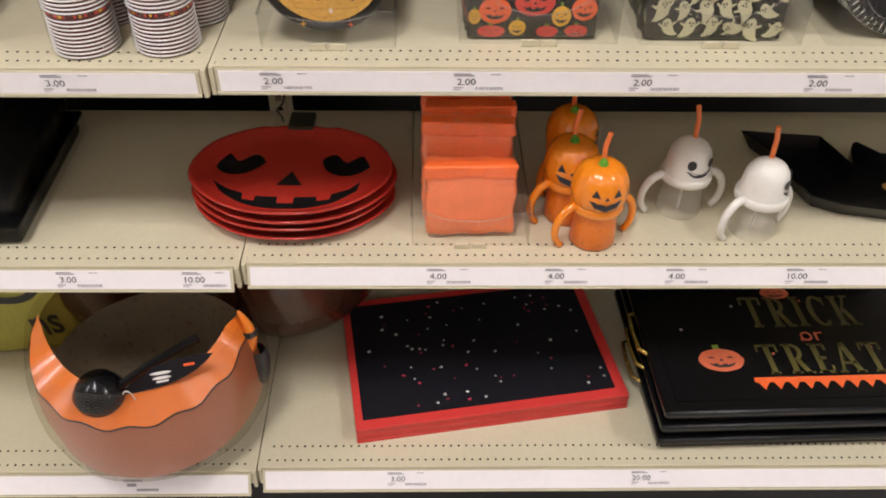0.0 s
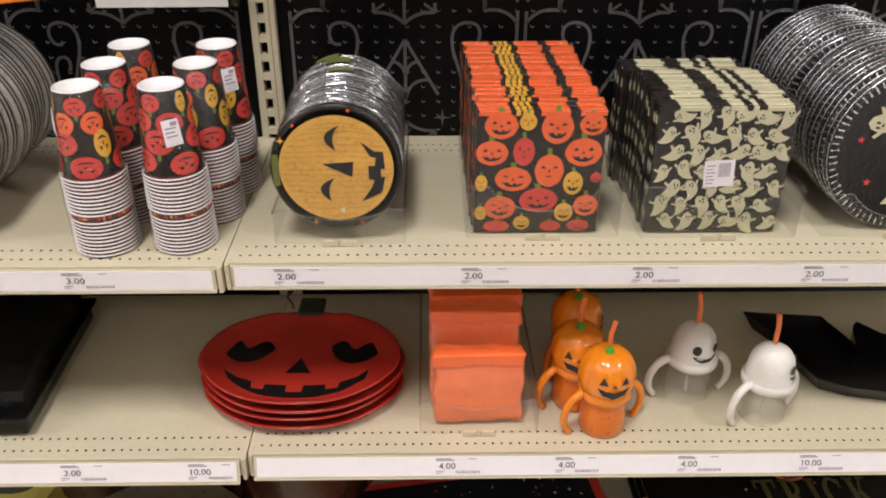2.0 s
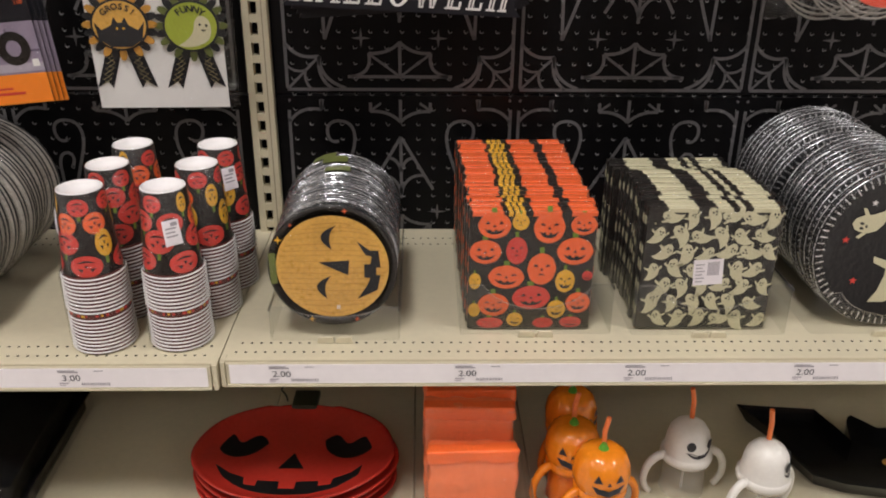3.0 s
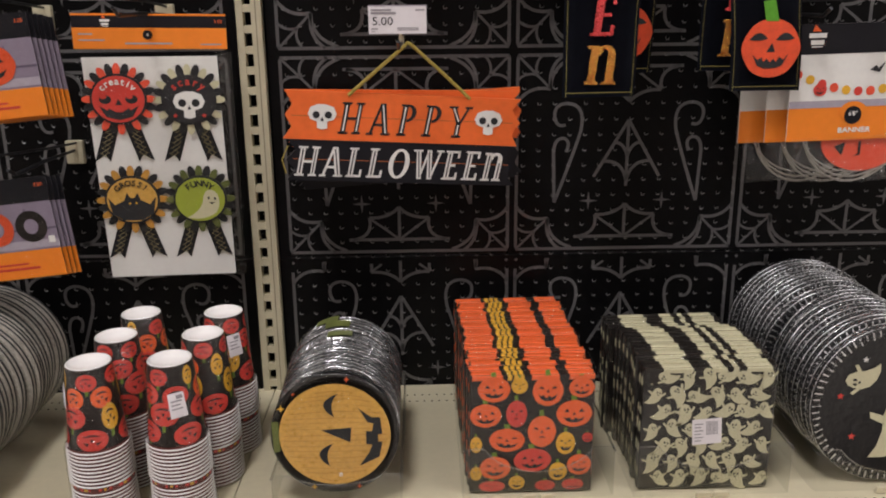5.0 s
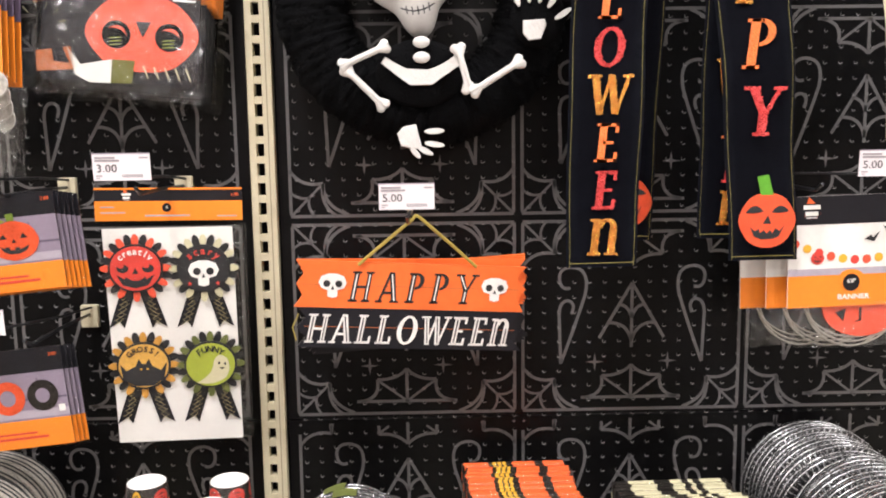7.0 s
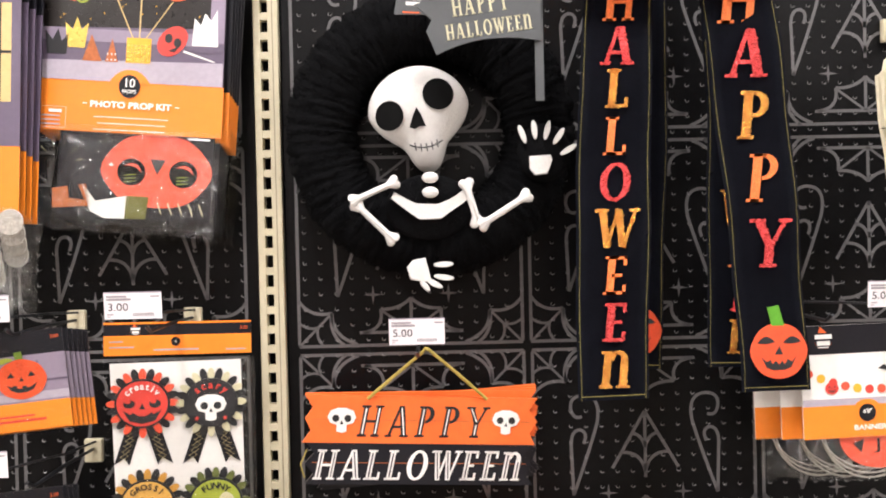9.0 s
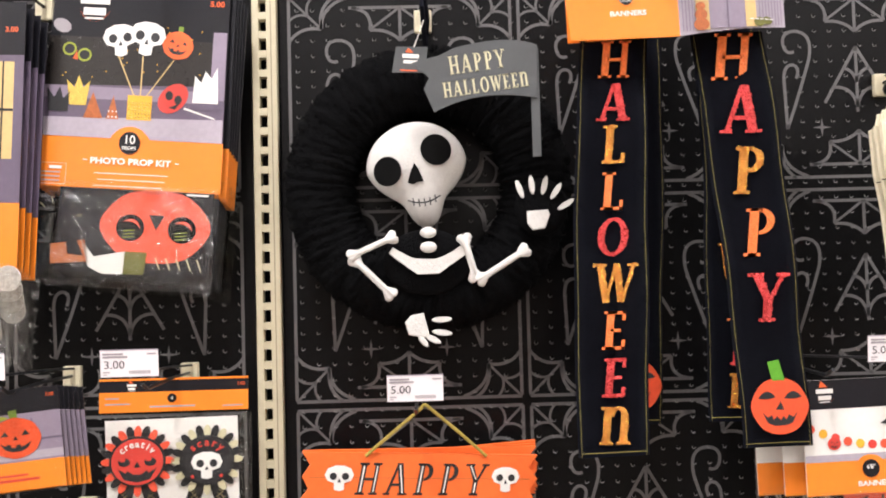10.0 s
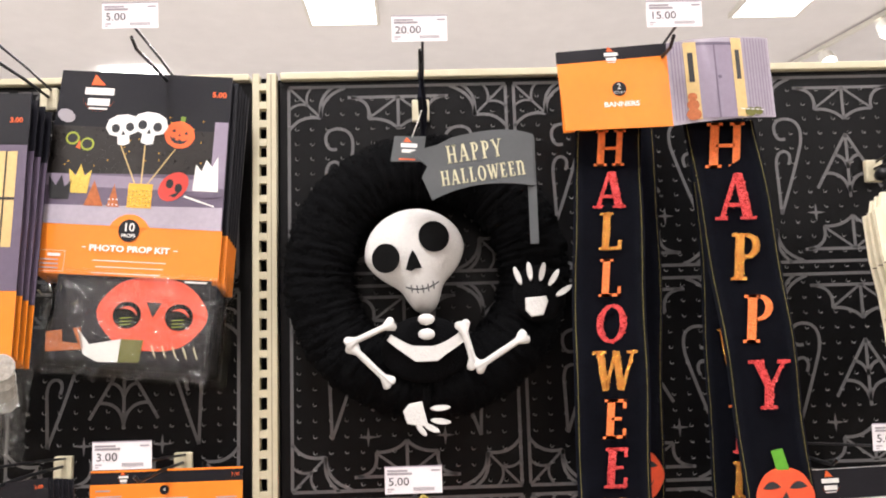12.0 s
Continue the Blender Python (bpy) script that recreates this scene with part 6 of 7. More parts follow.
for k in (-1, 1):
    pr.put(HOLE, 0, ell(k * 0.040, -0.383, 0.022, 0.021, 20))
    pr.put(CORAL, 1, bez((k * 0.040 - 0.012, -0.374), (k * 0.040 + 0.010, -0.362), (k * 0.040 + 0.016, -0.384), 7) + bez((k * 0.040 + 0.016, -0.384), (k * 0.040 + 0.006, -0.370), (k * 0.040 - 0.012, -0.374), 7)[1:-1])
    pr.put(LIMEPRINT, 1, *[[(k * 0.04 - 0.010, -0.388 - 0.005 * i), (k * 0.04 + 0.008, -0.386 - 0.005 * i), (k * 0.04 + 0.008, -0.3868 - 0.005 * i), (k * 0.04 - 0.010, -0.3892 - 0.005 * i)] for i in range(3)])
pr.put(INK, 0, [(-0.012, -0.362), (0.012, -0.362), (0.0, -0.386)])
for key in pr.layers:
    pr.layers[key] = [[(x + 0.049, z) for x, z in p] for p in pr.layers[key]]
pr.lay(mk, 0.0026, {"black_ink": "mask_nose", "hole_dark": "mask_eye"}, step=0.0004)
pr = Prints()
pr.put(SNOW, 0, [(-0.066, -0.404), (-0.044, -0.430), (0.004, -0.420), (0.002, -0.455), (-0.030, -0.456), (-0.052, -0.446)])
pr.put(OLIVE, 0, [(0.002, -0.420), (0.002, -0.455), (0.034, -0.454), (0.038, -0.420)])
pr.put(RUST, 0, [(-0.112, -0.414), (-0.060, -0.405), (-0.052, -0.438), (-0.110, -0.444)])
pr.put(BLACKCARD, 1, [(-0.098, -0.350), (-0.075, -0.400), (-0.060, -0.430), (-0.085, -0.428)])
for i in range(5):
    a = radians(20 + 28 * i)
    pr.put(CREAMPRINT, 1, [(-0.105 + 0.026 * math.cos(a), -0.380 + 0.026 * math.sin(a)), (-0.105 + 0.040 * math.cos(a), -0.380 + 0.040 * math.sin(a)), (-0.106 + 0.040 * math.cos(a), -0.382 + 0.040 * math.sin(a))])
    pr.put(CREAMPRINT, 1, [(0.050 + 0.016 * i, -0.428), (0.058 + 0.016 * i, -0.446), (0.059 + 0.016 * i, -0.444), (0.052 + 0.016 * i, -0.427)])
pr.lay(kit, 0.0030, {"white_card": "mask_card"}, step=0.0004)
part("front_bag", crumpled(-0.158, -0.478, 0.150, -0.318, -0.0042, 0.009, 0.017, 4), BAGFILM, kit, "crinkled clear plastic bag", m=pose(0, 0, 0, 0, 0.8, 0))

# tall card packs at the end of the left bay
for i in range(4):
    t = thing("door_cover_pack", (-0.462 + 0.005 * i, -0.130 + 0.012 * i, 2.050 - 0.006 * i), "hanging orange and black card pack with a house photo", "party pack", "door cover packs", rot=(0, 2.4 + 0.3 * i, -2))
    part("card", flat([rect(-0.10, -0.395, 0.092, 0.0)], 0, 0.0015), BLACKCARD, t)
    part("band", flat([rect(-0.10, -0.395, 0.092, -0.300)], -0.0005), ORANGE, t)
    pr = Prints()
    pr.put(LILACDARK, 0, rect(-0.10, -0.300, 0.092, -0.080))
    pr.put(LILAC, 1, rect(0.028, -0.240, 0.042, -0.080))
    pr.put(DOORCREAM, 1, rect(0.046, -0.235, 0.078, -0.090))
    pr.put(INK, 2, rect(0.046, -0.164, 0.078, -0.160), rect(0.0605, -0.235, 0.063, -0.09))
    pr.lay(t, -0.0006, {"window_yellow_photo": "window_print"})
    if i == 0:
        part("price", words("3.00", 0.0105, -0.0010, 0.082, -0.045, "RIGHT", wide=1.1, offset=0.0003), ORANGE_PRINT, t)
    part("bag", crumpled(-0.09, -0.53, 0.09 + 0.004 * i, -0.390, -0.004, 0.012, 0.018, i + 9), BAGFILM, t, "crinkled clear bag")
    for k in range(2):
        part("white_insert", lathe([(0.001, 0.0014), (0.019, 0.0012), (0.020, 0.0)], 20, axis="y"), PLATEEDGE, t, "round cream paper piece", m=pose(0.080 - 0.034 * k - 0.006 * i, -0.002, -0.412 - 0.036 * k - 0.010 * i))


# award ribbon card
rb = thing("ribbon_set", (-0.169, -0.098, 1.480), "white card with four paper award ribbons under an orange header", "award ribbons", rot=(0, 1.0, 8.5))
part("header", flat([rect(-0.108, -0.050, 0.108, 0.0)], 0, 0.002), BLACKCARD, rb, "black and orange header card")
part("header_band", flat([rect(-0.108, -0.050, 0.108, -0.020)], -0.0006), ORANGE, rb)
part("header_edge", flat([rect(-0.108, -0.003, 0.108, 0.0)], -0.0007), ORANGE, rb)
part("badge", flat([ell(-0.004, -0.030, 0.0068, 0.0068, 16)], -0.0010), BLACKCARD, rb)
part("count", words("4", 0.008, -0.0014, -0.004, -0.0325, "CENTER"), SNOW, rb)
brand(rb, -0.062, -0.012, 0.42, -0.0010)
tagged(part("small_print", flat([rect(-0.036, -0.0435, 0.030, -0.0410), rect(-0.100, -0.030, -0.080, -0.028), rect(-0.100, -0.0385, -0.064, -0.0365), rect(0.070, -0.0445, 0.100, -0.0425)], -0.0010), LILACPALE, rb), kind="stuff")
part("price", words("3.00", 0.0070, -0.0010, 0.103, -0.0130, "RIGHT"), ORANGE_PRINT, rb)
part("sheet", flat([[(-0.100, -0.062), (0.092, -0.060), (0.100, -0.400), (-0.088, -0.398)]], 0.001, 0.0015), SNOW, rb, "white backing card")
part("bag", flat([[(-0.106, -0.050), (0.107, -0.050), (0.112, -0.402), (-0.096, -0.404)]], -0.013), FILM, rb, "clear plastic sleeve")
part("bag", flat([[(0.092, -0.055), (0.113, -0.055), (0.117, -0.398), (0.101, -0.400)]], -0.004, 0.004), CRINKLE, rb)


def rosette(x, z, ring_ink, face_ink, tone):
    r = part("rosette", flat([shift(ell(0.037, 0, 0.0085, 0.0046, 10), 0, 0, 1, 15 * i) for i in range(24) if i % 2 == 0], -0.004, 0.0016), ring_ink, rb, "round paper rosette", m=pose(x, 0, z) @ Matrix.Scale(1.16, 4))
    part("petal_ring", flat([shift(ell(0.036, 0, 0.0100, 0.0050, 10), 0, 0, 1, 15 * i) for i in range(24) if i % 2], -0.002, 0.0014), INK, r)
    part("badge_rim", flat([ell(0, 0, 0.0345, 0.0320, 36)], -0.0062, 0.004), INK, r)
    part("badge_face", flat([ell(0, 0, 0.0318, 0.0294, 36)], -0.0070, 0.0008), face_ink, r)
    for k in (-1, 1):
        tail = [(k * 0.002, -0.030), (k * 0.020, -0.028), (k * 0.037, -0.080), (k * 0.0235, -0.072), (k * 0.018, -0.081)]
        rib_ = part("ribbon_tail", flat([tail], 0.0 - 0.0006 * (k + 1), 0.0012), BLACKCARD, r, "black ribbon tail with fine line print")
        lines_ = []
        for i in range(6):
            u, z = 0.0075 + 0.0023 * i, -0.034 - 0.0068 * i
            lines_.append([(k * u, z), (k * (u + 0.0115), z - 0.0075), (k * (u + 0.0115), z - 0.0084), (k * u, z - 0.0009)])
            lines_.append([(k * (u + 0.0110), z), (k * (u + 0.0015), z - 0.0070), (k * (u + 0.0015), z - 0.0077), (k * (u + 0.0110), z - 0.0008)])
        part("line_print", flat(lines_, -0.0018), RIBBONLINE, rib_)
    return r


def arc_words(s, r, y, size, ink, parent, span=90):
    n = len(s)
    for i, ch in enumerate(s):
        a = 90 + span / 2 - span * i / max(1, n - 1)
        part("letter", words(ch, size, y, r * math.cos(radians(a)), r * math.sin(radians(a)) - size * 0.3, "CENTER", turn=a - 90, offset=0.0003), ink, parent)


r1 = rosette(-0.052, -0.122, CORAL, RED_PRINT, 0)
pr = Prints()
for k in (-1, 1):
    pr.put(INK, 0, ell(k * 0.016, 0.000, 0.0075, 0.0055, 12))
    pr.put(RED_PRINT, 1, ell(k * 0.016 - 0.002, 0.0035, 0.004, 0.003, 10))
pr.put(INK, 0, [(-0.004, -0.007), (0.004, -0.007), (0, 0.001)], [(-0.024, -0.008), (-0.014, -0.014), (-0.012, -0.011), (-0.004, -0.016), (0.004, -0.016), (0.012, -0.011), (0.014, -0.014), (0.024, -0.008), (0.016, -0.022), (0, -0.026), (-0.016, -0.022)])
pr.lay(r1, -0.0072, {"black_ink": "face_print"})
arc_words("creativ", 0.0225, -0.0082, 0.0125, SNOW, r1, 92)
r2 = rosette(0.048, -0.124, CREAMPRINT, INK, 1)
pr = Prints()
skullprint(pr, 0.0, -0.006, 0.020)
pr.put(RED_PRINT, 0, star(-0.018, -0.020, 0.0035, 5), star(0.018, -0.020, 0.0035, 5))
pr.lay(r2, -0.0072, {"white_card": "skull_print", "black_ink": "face_print"})
arc_words("scary", 0.0235, -0.0085, 0.014, RED_PRINT, r2, 80)
r3 = rosette(-0.046, -0.274, GOLDSTRIPE, GOLDFACE, 2)
pr = Prints()
pr.put(INK, 0, [(-0.030, 0.004), (-0.022, -0.006), (-0.010, 0.000), (-0.006, 0.010), (-0.002, 0.003), (0.003, 0.003), (0.007, 0.010), (0.011, 0.000), (0.022, -0.006), (0.030, 0.004), (0.026, -0.018), (0.012, -0.027), (-0.012, -0.027), (-0.026, -0.018)])
pr.put(YELLOW_PRINT, 1, ell(-0.003, -0.004, 0.0016, 0.0014, 8), ell(0.005, -0.004, 0.0016, 0.0014, 8))
pr.lay(r3, -0.0072, {"black_ink": "bat_print"})
arc_words("GROSS!", 0.0225, -0.0082, 0.0105, INK, r3, 84)
r4 = rosette(0.054, -0.276, DULLLIME, LIMEPRINT, 3)
pr = Prints()
pr.put(CREAMPRINT, 0, bez((-0.018, -0.024), (0.004, -0.014), (0.004, 0.004), 8) + bez((0.004, 0.004), (0.010, 0.020), (0.022, 0.008), 8)[1:] + bez((0.022, 0.008), (0.028, -0.006), (0.020, -0.018), 6)[1:] + bez((0.020, -0.018), (0.004, -0.030), (-0.018, -0.024), 6)[1:-1])
pr.put(INK, 1, ell(0.011, 0.002, 0.0016, 0.002, 8), ell(0.019, 0.001, 0.0016, 0.002, 8), bez((0.011, -0.004), (0.015, -0.008), (0.019, -0.004), 4) + [(0.015, -0.0068)])
pr.lay(r4, -0.0072, {"cream_print": "ghost_print", "black_ink": "face_print"})
arc_words("FUNNY", 0.0215, -0.0082, 0.0115, INK, r4, 70)


# balloon and swim ring card packs
def photo_pack(x, y, z, w, h, label, ring, n, turn):
    for i in range(n):
        t = thing("balloon_pack", (x + 0.0035 * i, y + 0.008 * i, z - 0.0015 * i), label, "balloon pack", "balloon packs", rot=(0, turn, 3))
        part("card", flat([rect(-w, -h, 0, 0)], 0, 0.0015), BLACKCARD, t)
        part("photo", flat([rect(-w, -h * 0.72, 0, -h * 0.24)], -0.0005), LILAC, t)
        part("band", flat([rect(-w, -h, 0, -h * 0.72)], -0.0005), ORANGE, t)
        part("sleeve", flat([rect(-w, -h - 0.004, 0.006, 0.003)], -0.003), FILM, t)
        if i == 0:
            part("price", words("3.00", 0.0070, -0.0010, -0.006, -0.0130, "RIGHT"), ORANGE_PRINT, t)
            pr = Prints()
            pr.put(LILACPALE, 0, rect(-w, -h * 0.70, 0, -h * 0.62))
            pr.put(LILACDARK, 0, rect(-w, -h * 0.52, 0, -h * 0.50), rect(-0.040, -h * 0.62, -0.038, -h * 0.30))
            if ring:
                pr.put(BALLOON, 1, ell(-0.083, -0.070, 0.024, 0.025, 26))
                pr.put(LILAC, 2, ell(-0.083, -0.070, 0.011, 0.012, 20))
                pr.put(CHARCOAL, 1, ell(-0.034, -0.070, 0.022, 0.023, 26))
                pr.put(LILAC, 2, ell(-0.034, -0.070, 0.010, 0.011, 20))
                pr.put(SNOW, 1, rect(-0.014, -0.096, -0.005, -0.086))
            else:
                jack(pr, -0.062, -0.066, 0.034, BALLOON, 0.82, 0, True, 0, level=1)
                pr.put(LIMEPRINT, 1, bez((-0.10, -0.04), (-0.08, -0.03), (-0.07, -0.038), 5) + [(-0.10, -0.046)])
            pr.lay(t, -0.0006, {"orange_balloon_photo": "balloon_print", "black_ink": "face_print"})
            tagged(part("small_print", flat([rect(-w + 0.02, -h * 0.86, -0.05, -h * 0.84), rect(-w + 0.01, -h * 0.91, -0.035, -h * 0.885)], -0.0010), RED_PRINT, t), kind="stuff")


photo_pack(-0.302, -0.195, 1.485, 0.150, 0.138, "hanging card pack with a red pumpkin balloon photo", False, 6, -5)
photo_pack(-0.308, -0.195, 1.262, 0.150, 0.146, "hanging card pack with orange and black ring balloons", True, 4, -5)

# happy halloween sign
def sign_shape(w, z0, z1, seed):
    r = random.Random(seed)
    n = 4
    right = []
    for i in range(n + 1):
        z = z0 + (z1 - z0) * i / n
        right.append((w - (0.012 if i % 2 else 0.0) + r.uniform(-0.002, 0.002), z))
    left = []
    for i in range(n + 1):
        z = z1 + (z0 - z1) * i / n
        left.append((-w + (0.012 if i % 2 else 0.0) + r.uniform(-0.002, 0.002), z))
    return right + left


def hang_sign(front):
    t = thing("halloween_sign", (0, 0, 0), "orange and black wooden happy halloween sign on gold cord", "sign", "hanging halloween signs")
    part("top_board", flat([sign_shape(0.1735, -0.070, 0.0, 1)], 0, 0.007), SIGNORANGE, t, "orange painted board")
    part("bottom_board", flat([sign_shape(0.1700, -0.131, -0.0705, 2)], 0, 0.007), BLACKCARD, t, "black painted board")
    return t


sg = hang_sign(True)
sg.matrix_world = pose(0.201, -0.1345, 1.3625, 0, 3.6, 5.8)
for i in range(1, 6):
    s_ = copy_thing(sg, pose(0.199 + 0.001 * i, -0.1345 + 0.011 * i, 1.3625 - 0.0035 * i + 0.009, 0, 3.2 - 1.7 * i if i < 4 else -3.0, 4.5))
pr = Prints()
for x in (-0.119, 0.126):
    skullprint(pr, x, -0.036, 0.021, SNOW)
pr.lay(sg, -0.0006, {"white_card": "skull_print", "black_ink": "face_print"}, step=0.0007)
serif(sg, "HAPPY", 0.046, -0.0002, INK, -0.002, -0.060, shear=0.18, wide=0.90, gap=0.22, inline=SNOW, label="black slanted letter")
serif(sg, "HALLOWEEn", 0.044, -0.0002, SNOW, -0.004, -0.124, shear=0.18, wide=0.92, gap=0.11, inline=INK, label="white slanted letter")
part("board_seam", flat([rect(-0.163, -0.0362, 0.163, -0.0352), rect(-0.160, -0.0995, 0.160, -0.0985)], -0.0003), RUST, sg)
part("cord", tube([(-0.082, -0.001, -0.004), (-0.045, -0.012, 0.032), (-0.007, -0.022, 0.068), (-0.001, -0.016, 0.074)], 0.0026, 8), GOLDROPE, sg, "gold glitter cord")
part("cord", tube([(0.096, -0.001, -0.002), (0.050, -0.012, 0.036), (0.003, -0.022, 0.073), (-0.001, -0.016, 0.074)], 0.0026, 8), GOLDROPE, sg, "gold glitter cord")
part("cord_end", tube([(-0.168, -0.002, -0.080), (-0.176, -0.006, -0.100), (-0.170, -0.004, -0.120)], 0.0012, 6), GOLDROPE, sg)

# skeleton wreath
wr = thing("skeleton_wreath", (0.2215, -0.055, 1.762), "black yarn wreath with a white felt skeleton hanging from a hook", "wreath")
b_ = bmesh.new()
NU, NV = 420, 26
grid = []
for i in range(NU):
    a = 2 * math.pi * i / NU
    row = []
    for j in range(NV):
        c = 2 * math.pi * j / NV
        twist_ = a * 38 + 1.5 * math.sin(c + 0.8) + 1.1 * noise.noise(Vector((math.cos(a) * 9, math.sin(a) * 9, math.cos(c) * 2)))
        ridge = 0.6 * abs(math.sin(twist_)) ** 0.7 + 0.55 * abs(math.sin(4 * c + 0.5 * math.pi * math.floor(twist_ / math.pi))) ** 0.8
        lump = noise.noise(Vector((math.cos(a) * 14, math.sin(a) * 14, math.cos(c) * 3))) + 0.7 * noise.noise(Vector((math.cos(a) * 40, math.sin(a) * 40, math.cos(c) * 6 + math.sin(c) * 4)))
        r = 0.0495 + 0.0060 * ridge + 0.0046 * lump
        R = 0.171 + 0.003 * noise.noise(Vector((math.cos(a) * 2, math.sin(a) * 2, 5)))
        row.append(b_.verts.new(((R + r * math.cos(c)) * math.cos(a), r * math.sin(c), (R + r * math.cos(c)) * math.sin(a))))
    grid.append(row)
for i in range(NU):
    for j in range(NV):
        b_.faces.new((grid[i][j], grid[(i + 1) % NU][j], grid[(i + 1) % NU][(j + 1) % NV], grid[i][(j + 1) % NV]))
part("yarn_ring", b_, WOOL, wr, "chunky black yarn ring", smooth=True)
ry = random.Random(23)
vs_, fs_ = [], []
for i in range(5200):
    a, c = ry.uniform(0, 2 * math.pi), ry.uniform(-1.1, 1.1) * 2.2 - math.pi / 2
    base_r, high_ = 0.053, ry.uniform(0.003, 0.0085)
    out_ = Vector((math.cos(c) * math.cos(a), math.sin(c), math.cos(c) * math.sin(a)))
    root = Vector((0.171 * math.cos(a), 0, 0.171 * math.sin(a))) + out_ * base_r
    side_ = Vector((ry.gauss(0, 1), ry.gauss(0, 1), ry.gauss(0, 1))).cross(out_).normalized()
    bend = side_ * ry.uniform(0.002, 0.007)
    w_ = side_.cross(out_) * ry.uniform(0.0006, 0.0012)
    k = len(vs_)
    for q, f in ((root - out_ * 0.003, 1.0), (root + out_ * high_ * 0.6 + bend * 0.3, 0.9), (root + out_ * high_ * 0.8 + bend, 0.5)):
        vs_ += [tuple(q - w_ * f), tuple(q + w_ * f)]
    fs_ += [(k, k + 1, k + 3, k + 2), (k + 2, k + 3, k + 5, k + 4)]
tagged(raw("yarn_tuft", vs_, fs_, WOOL, wr), kind="stuff")


def pad(shape, depth, material, name, parent, m, n=44, label="", layers=7):
    """A stuffed felt form: an outline given as radius over angle, domed towards -y."""
    b = bmesh.new()
    rings = []
    for k in range(layers):
        u = math.sin(math.pi / 2 * (k + 0.35) / (layers - 0.65))
        y = -depth * math.sqrt(max(0.0, 1 - u * u))
        rings.append([b.verts.new((u * shape(2 * math.pi * i / n)[0], y, u * shape(2 * math.pi * i / n)[1])) for i in range(n)])
    back = [b.verts.new((0.96 * shape(2 * math.pi * i / n)[0], 0.004, 0.96 * shape(2 * math.pi * i / n)[1])) for i in range(n)]
    b.faces.new(rings[0])
    for p, q in zip(rings, rings[1:] + [back]):
        for i in range(n):
            b.faces.new((p[i], q[i], q[(i + 1) % n], p[(i + 1) % n]))
    return part(name, b, material, parent, label, m, smooth=True)


def skull_outline(a):
    c, s = math.cos(a), math.sin(a)
    crown = 1 / math.sqrt((c / 0.0780) ** 2 + (s / 0.070) ** 2)
    # a rounded jaw below the crown
    ax, az, oz = 0.0285, 0.049, 0.047
    qa, qb, qc = (c / ax) ** 2 + (s / az) ** 2, s * oz / az ** 2, (oz / az) ** 2 - 1
    jaw = (-qb + math.sqrt(max(0.0, qb * qb - qa * qc))) / qa
    side = 0.010 * max(0.0, -s) * abs(c) * 2
    r = ((crown - side) ** 9 + jaw ** 9) ** (1 / 9)
    return (r * c + 0.003 * max(0, -s), r * s)


sk = pad(skull_outline, 0.040, FELT, "skull", wr, pose(-0.018, -0.028, 0.031, 0, -8, 0), 72, "white felt skull", 9)
pr = Prints()
pr.put(INK, 0, ell(-0.0450, -0.0046, 0.0215, 0.0225, 28), ell(0.0326, 0.0166, 0.0235, 0.0245, 28), [(-0.018, -0.027), (-0.010, -0.031), (-0.003, -0.028), (0.007, -0.029), (0.002, -0.010), (-0.003, 0.001), (-0.010, -0.010)])
b_ = flat([], 0)
for (lev, ink), polys in pr.layers.items():
    for p in polys:
        cx, cz = sum(q[0] for q in p) / len(p), sum(q[1] for q in p) / len(p)
        ym = lambda x, z: -0.0415 * math.sqrt(max(0.05, 1 - (x / 0.082) ** 2 - (z / (0.072 if z > 0 else 0.115)) ** 2)) - 0.0012
        cc = b_.verts.new((cx, ym(cx, cz), cz))
        rim = [b_.verts.new((x, ym(x, z), z)) for x, z in p]
        for i in range(len(p)):
            b_.faces.new((cc, rim[i], rim[(i + 1) % len(p)]))
part("socket", b_, HOLE, sk, "black felt eyes and nose")
b_ = bmesh.new()
smile = [(x, z) for x, z in bez((-0.022, -0.053), (0.003, -0.067), (0.028, -0.053), 12)]
stroke(smile, 0.0022, -0.0385, b_)
for i in range(2, 12, 2):
    x, z = smile[i]
    stroke([(x, z - 0.006), (x, z + 0.006)], 0.0018, -0.0388, b_)
part("stitch", b_, INK, sk, "black stitched smile")
for x, z in ((-0.003, -0.074), (-0.003, -0.096)):
    pad(lambda a: (0.0125 * math.cos(a), 0.0085 * math.sin(a)), 0.006, FELT, "neck_bone", wr, pose(x, -0.076, z), 20)
pad(lambda a: (0.066 * math.cos(a), 0.050 * math.sin(a)), 0.012, WOOL, "torso", wr, pose(-0.006, -0.060, -0.118), 32, "black stuffed torso")


def felt_shape(name, polys, y, m=None):
    b = bmesh.new()
    for p in polys:
        flat([p], y, 0.003, b)
    bmesh.ops.bevel(b, geom=[e for e in b.edges if abs(e.verts[0].co.y - y) < 1e-6 and abs(e.verts[1].co.y - y) < 1e-6], offset=0.0012, segments=1, affect="EDGES")
    return part(name, b, FELT, wr, "", m)


felt_shape("rib", [bez((-0.056, -0.095), (-0.030, -0.112), (-0.018, -0.114), 5) + [(0.006, -0.114)] + bez((0.006, -0.114), (0.030, -0.108), (0.050, -0.090), 5) + [(0.058, -0.104)] + bez((0.058, -0.104), (0.036, -0.120), (0.018, -0.130), 5) + [(0.012, -0.136), (-0.020, -0.136)] + bez((-0.020, -0.136), (-0.040, -0.122), (-0.062, -0.104), 5)], -0.082)


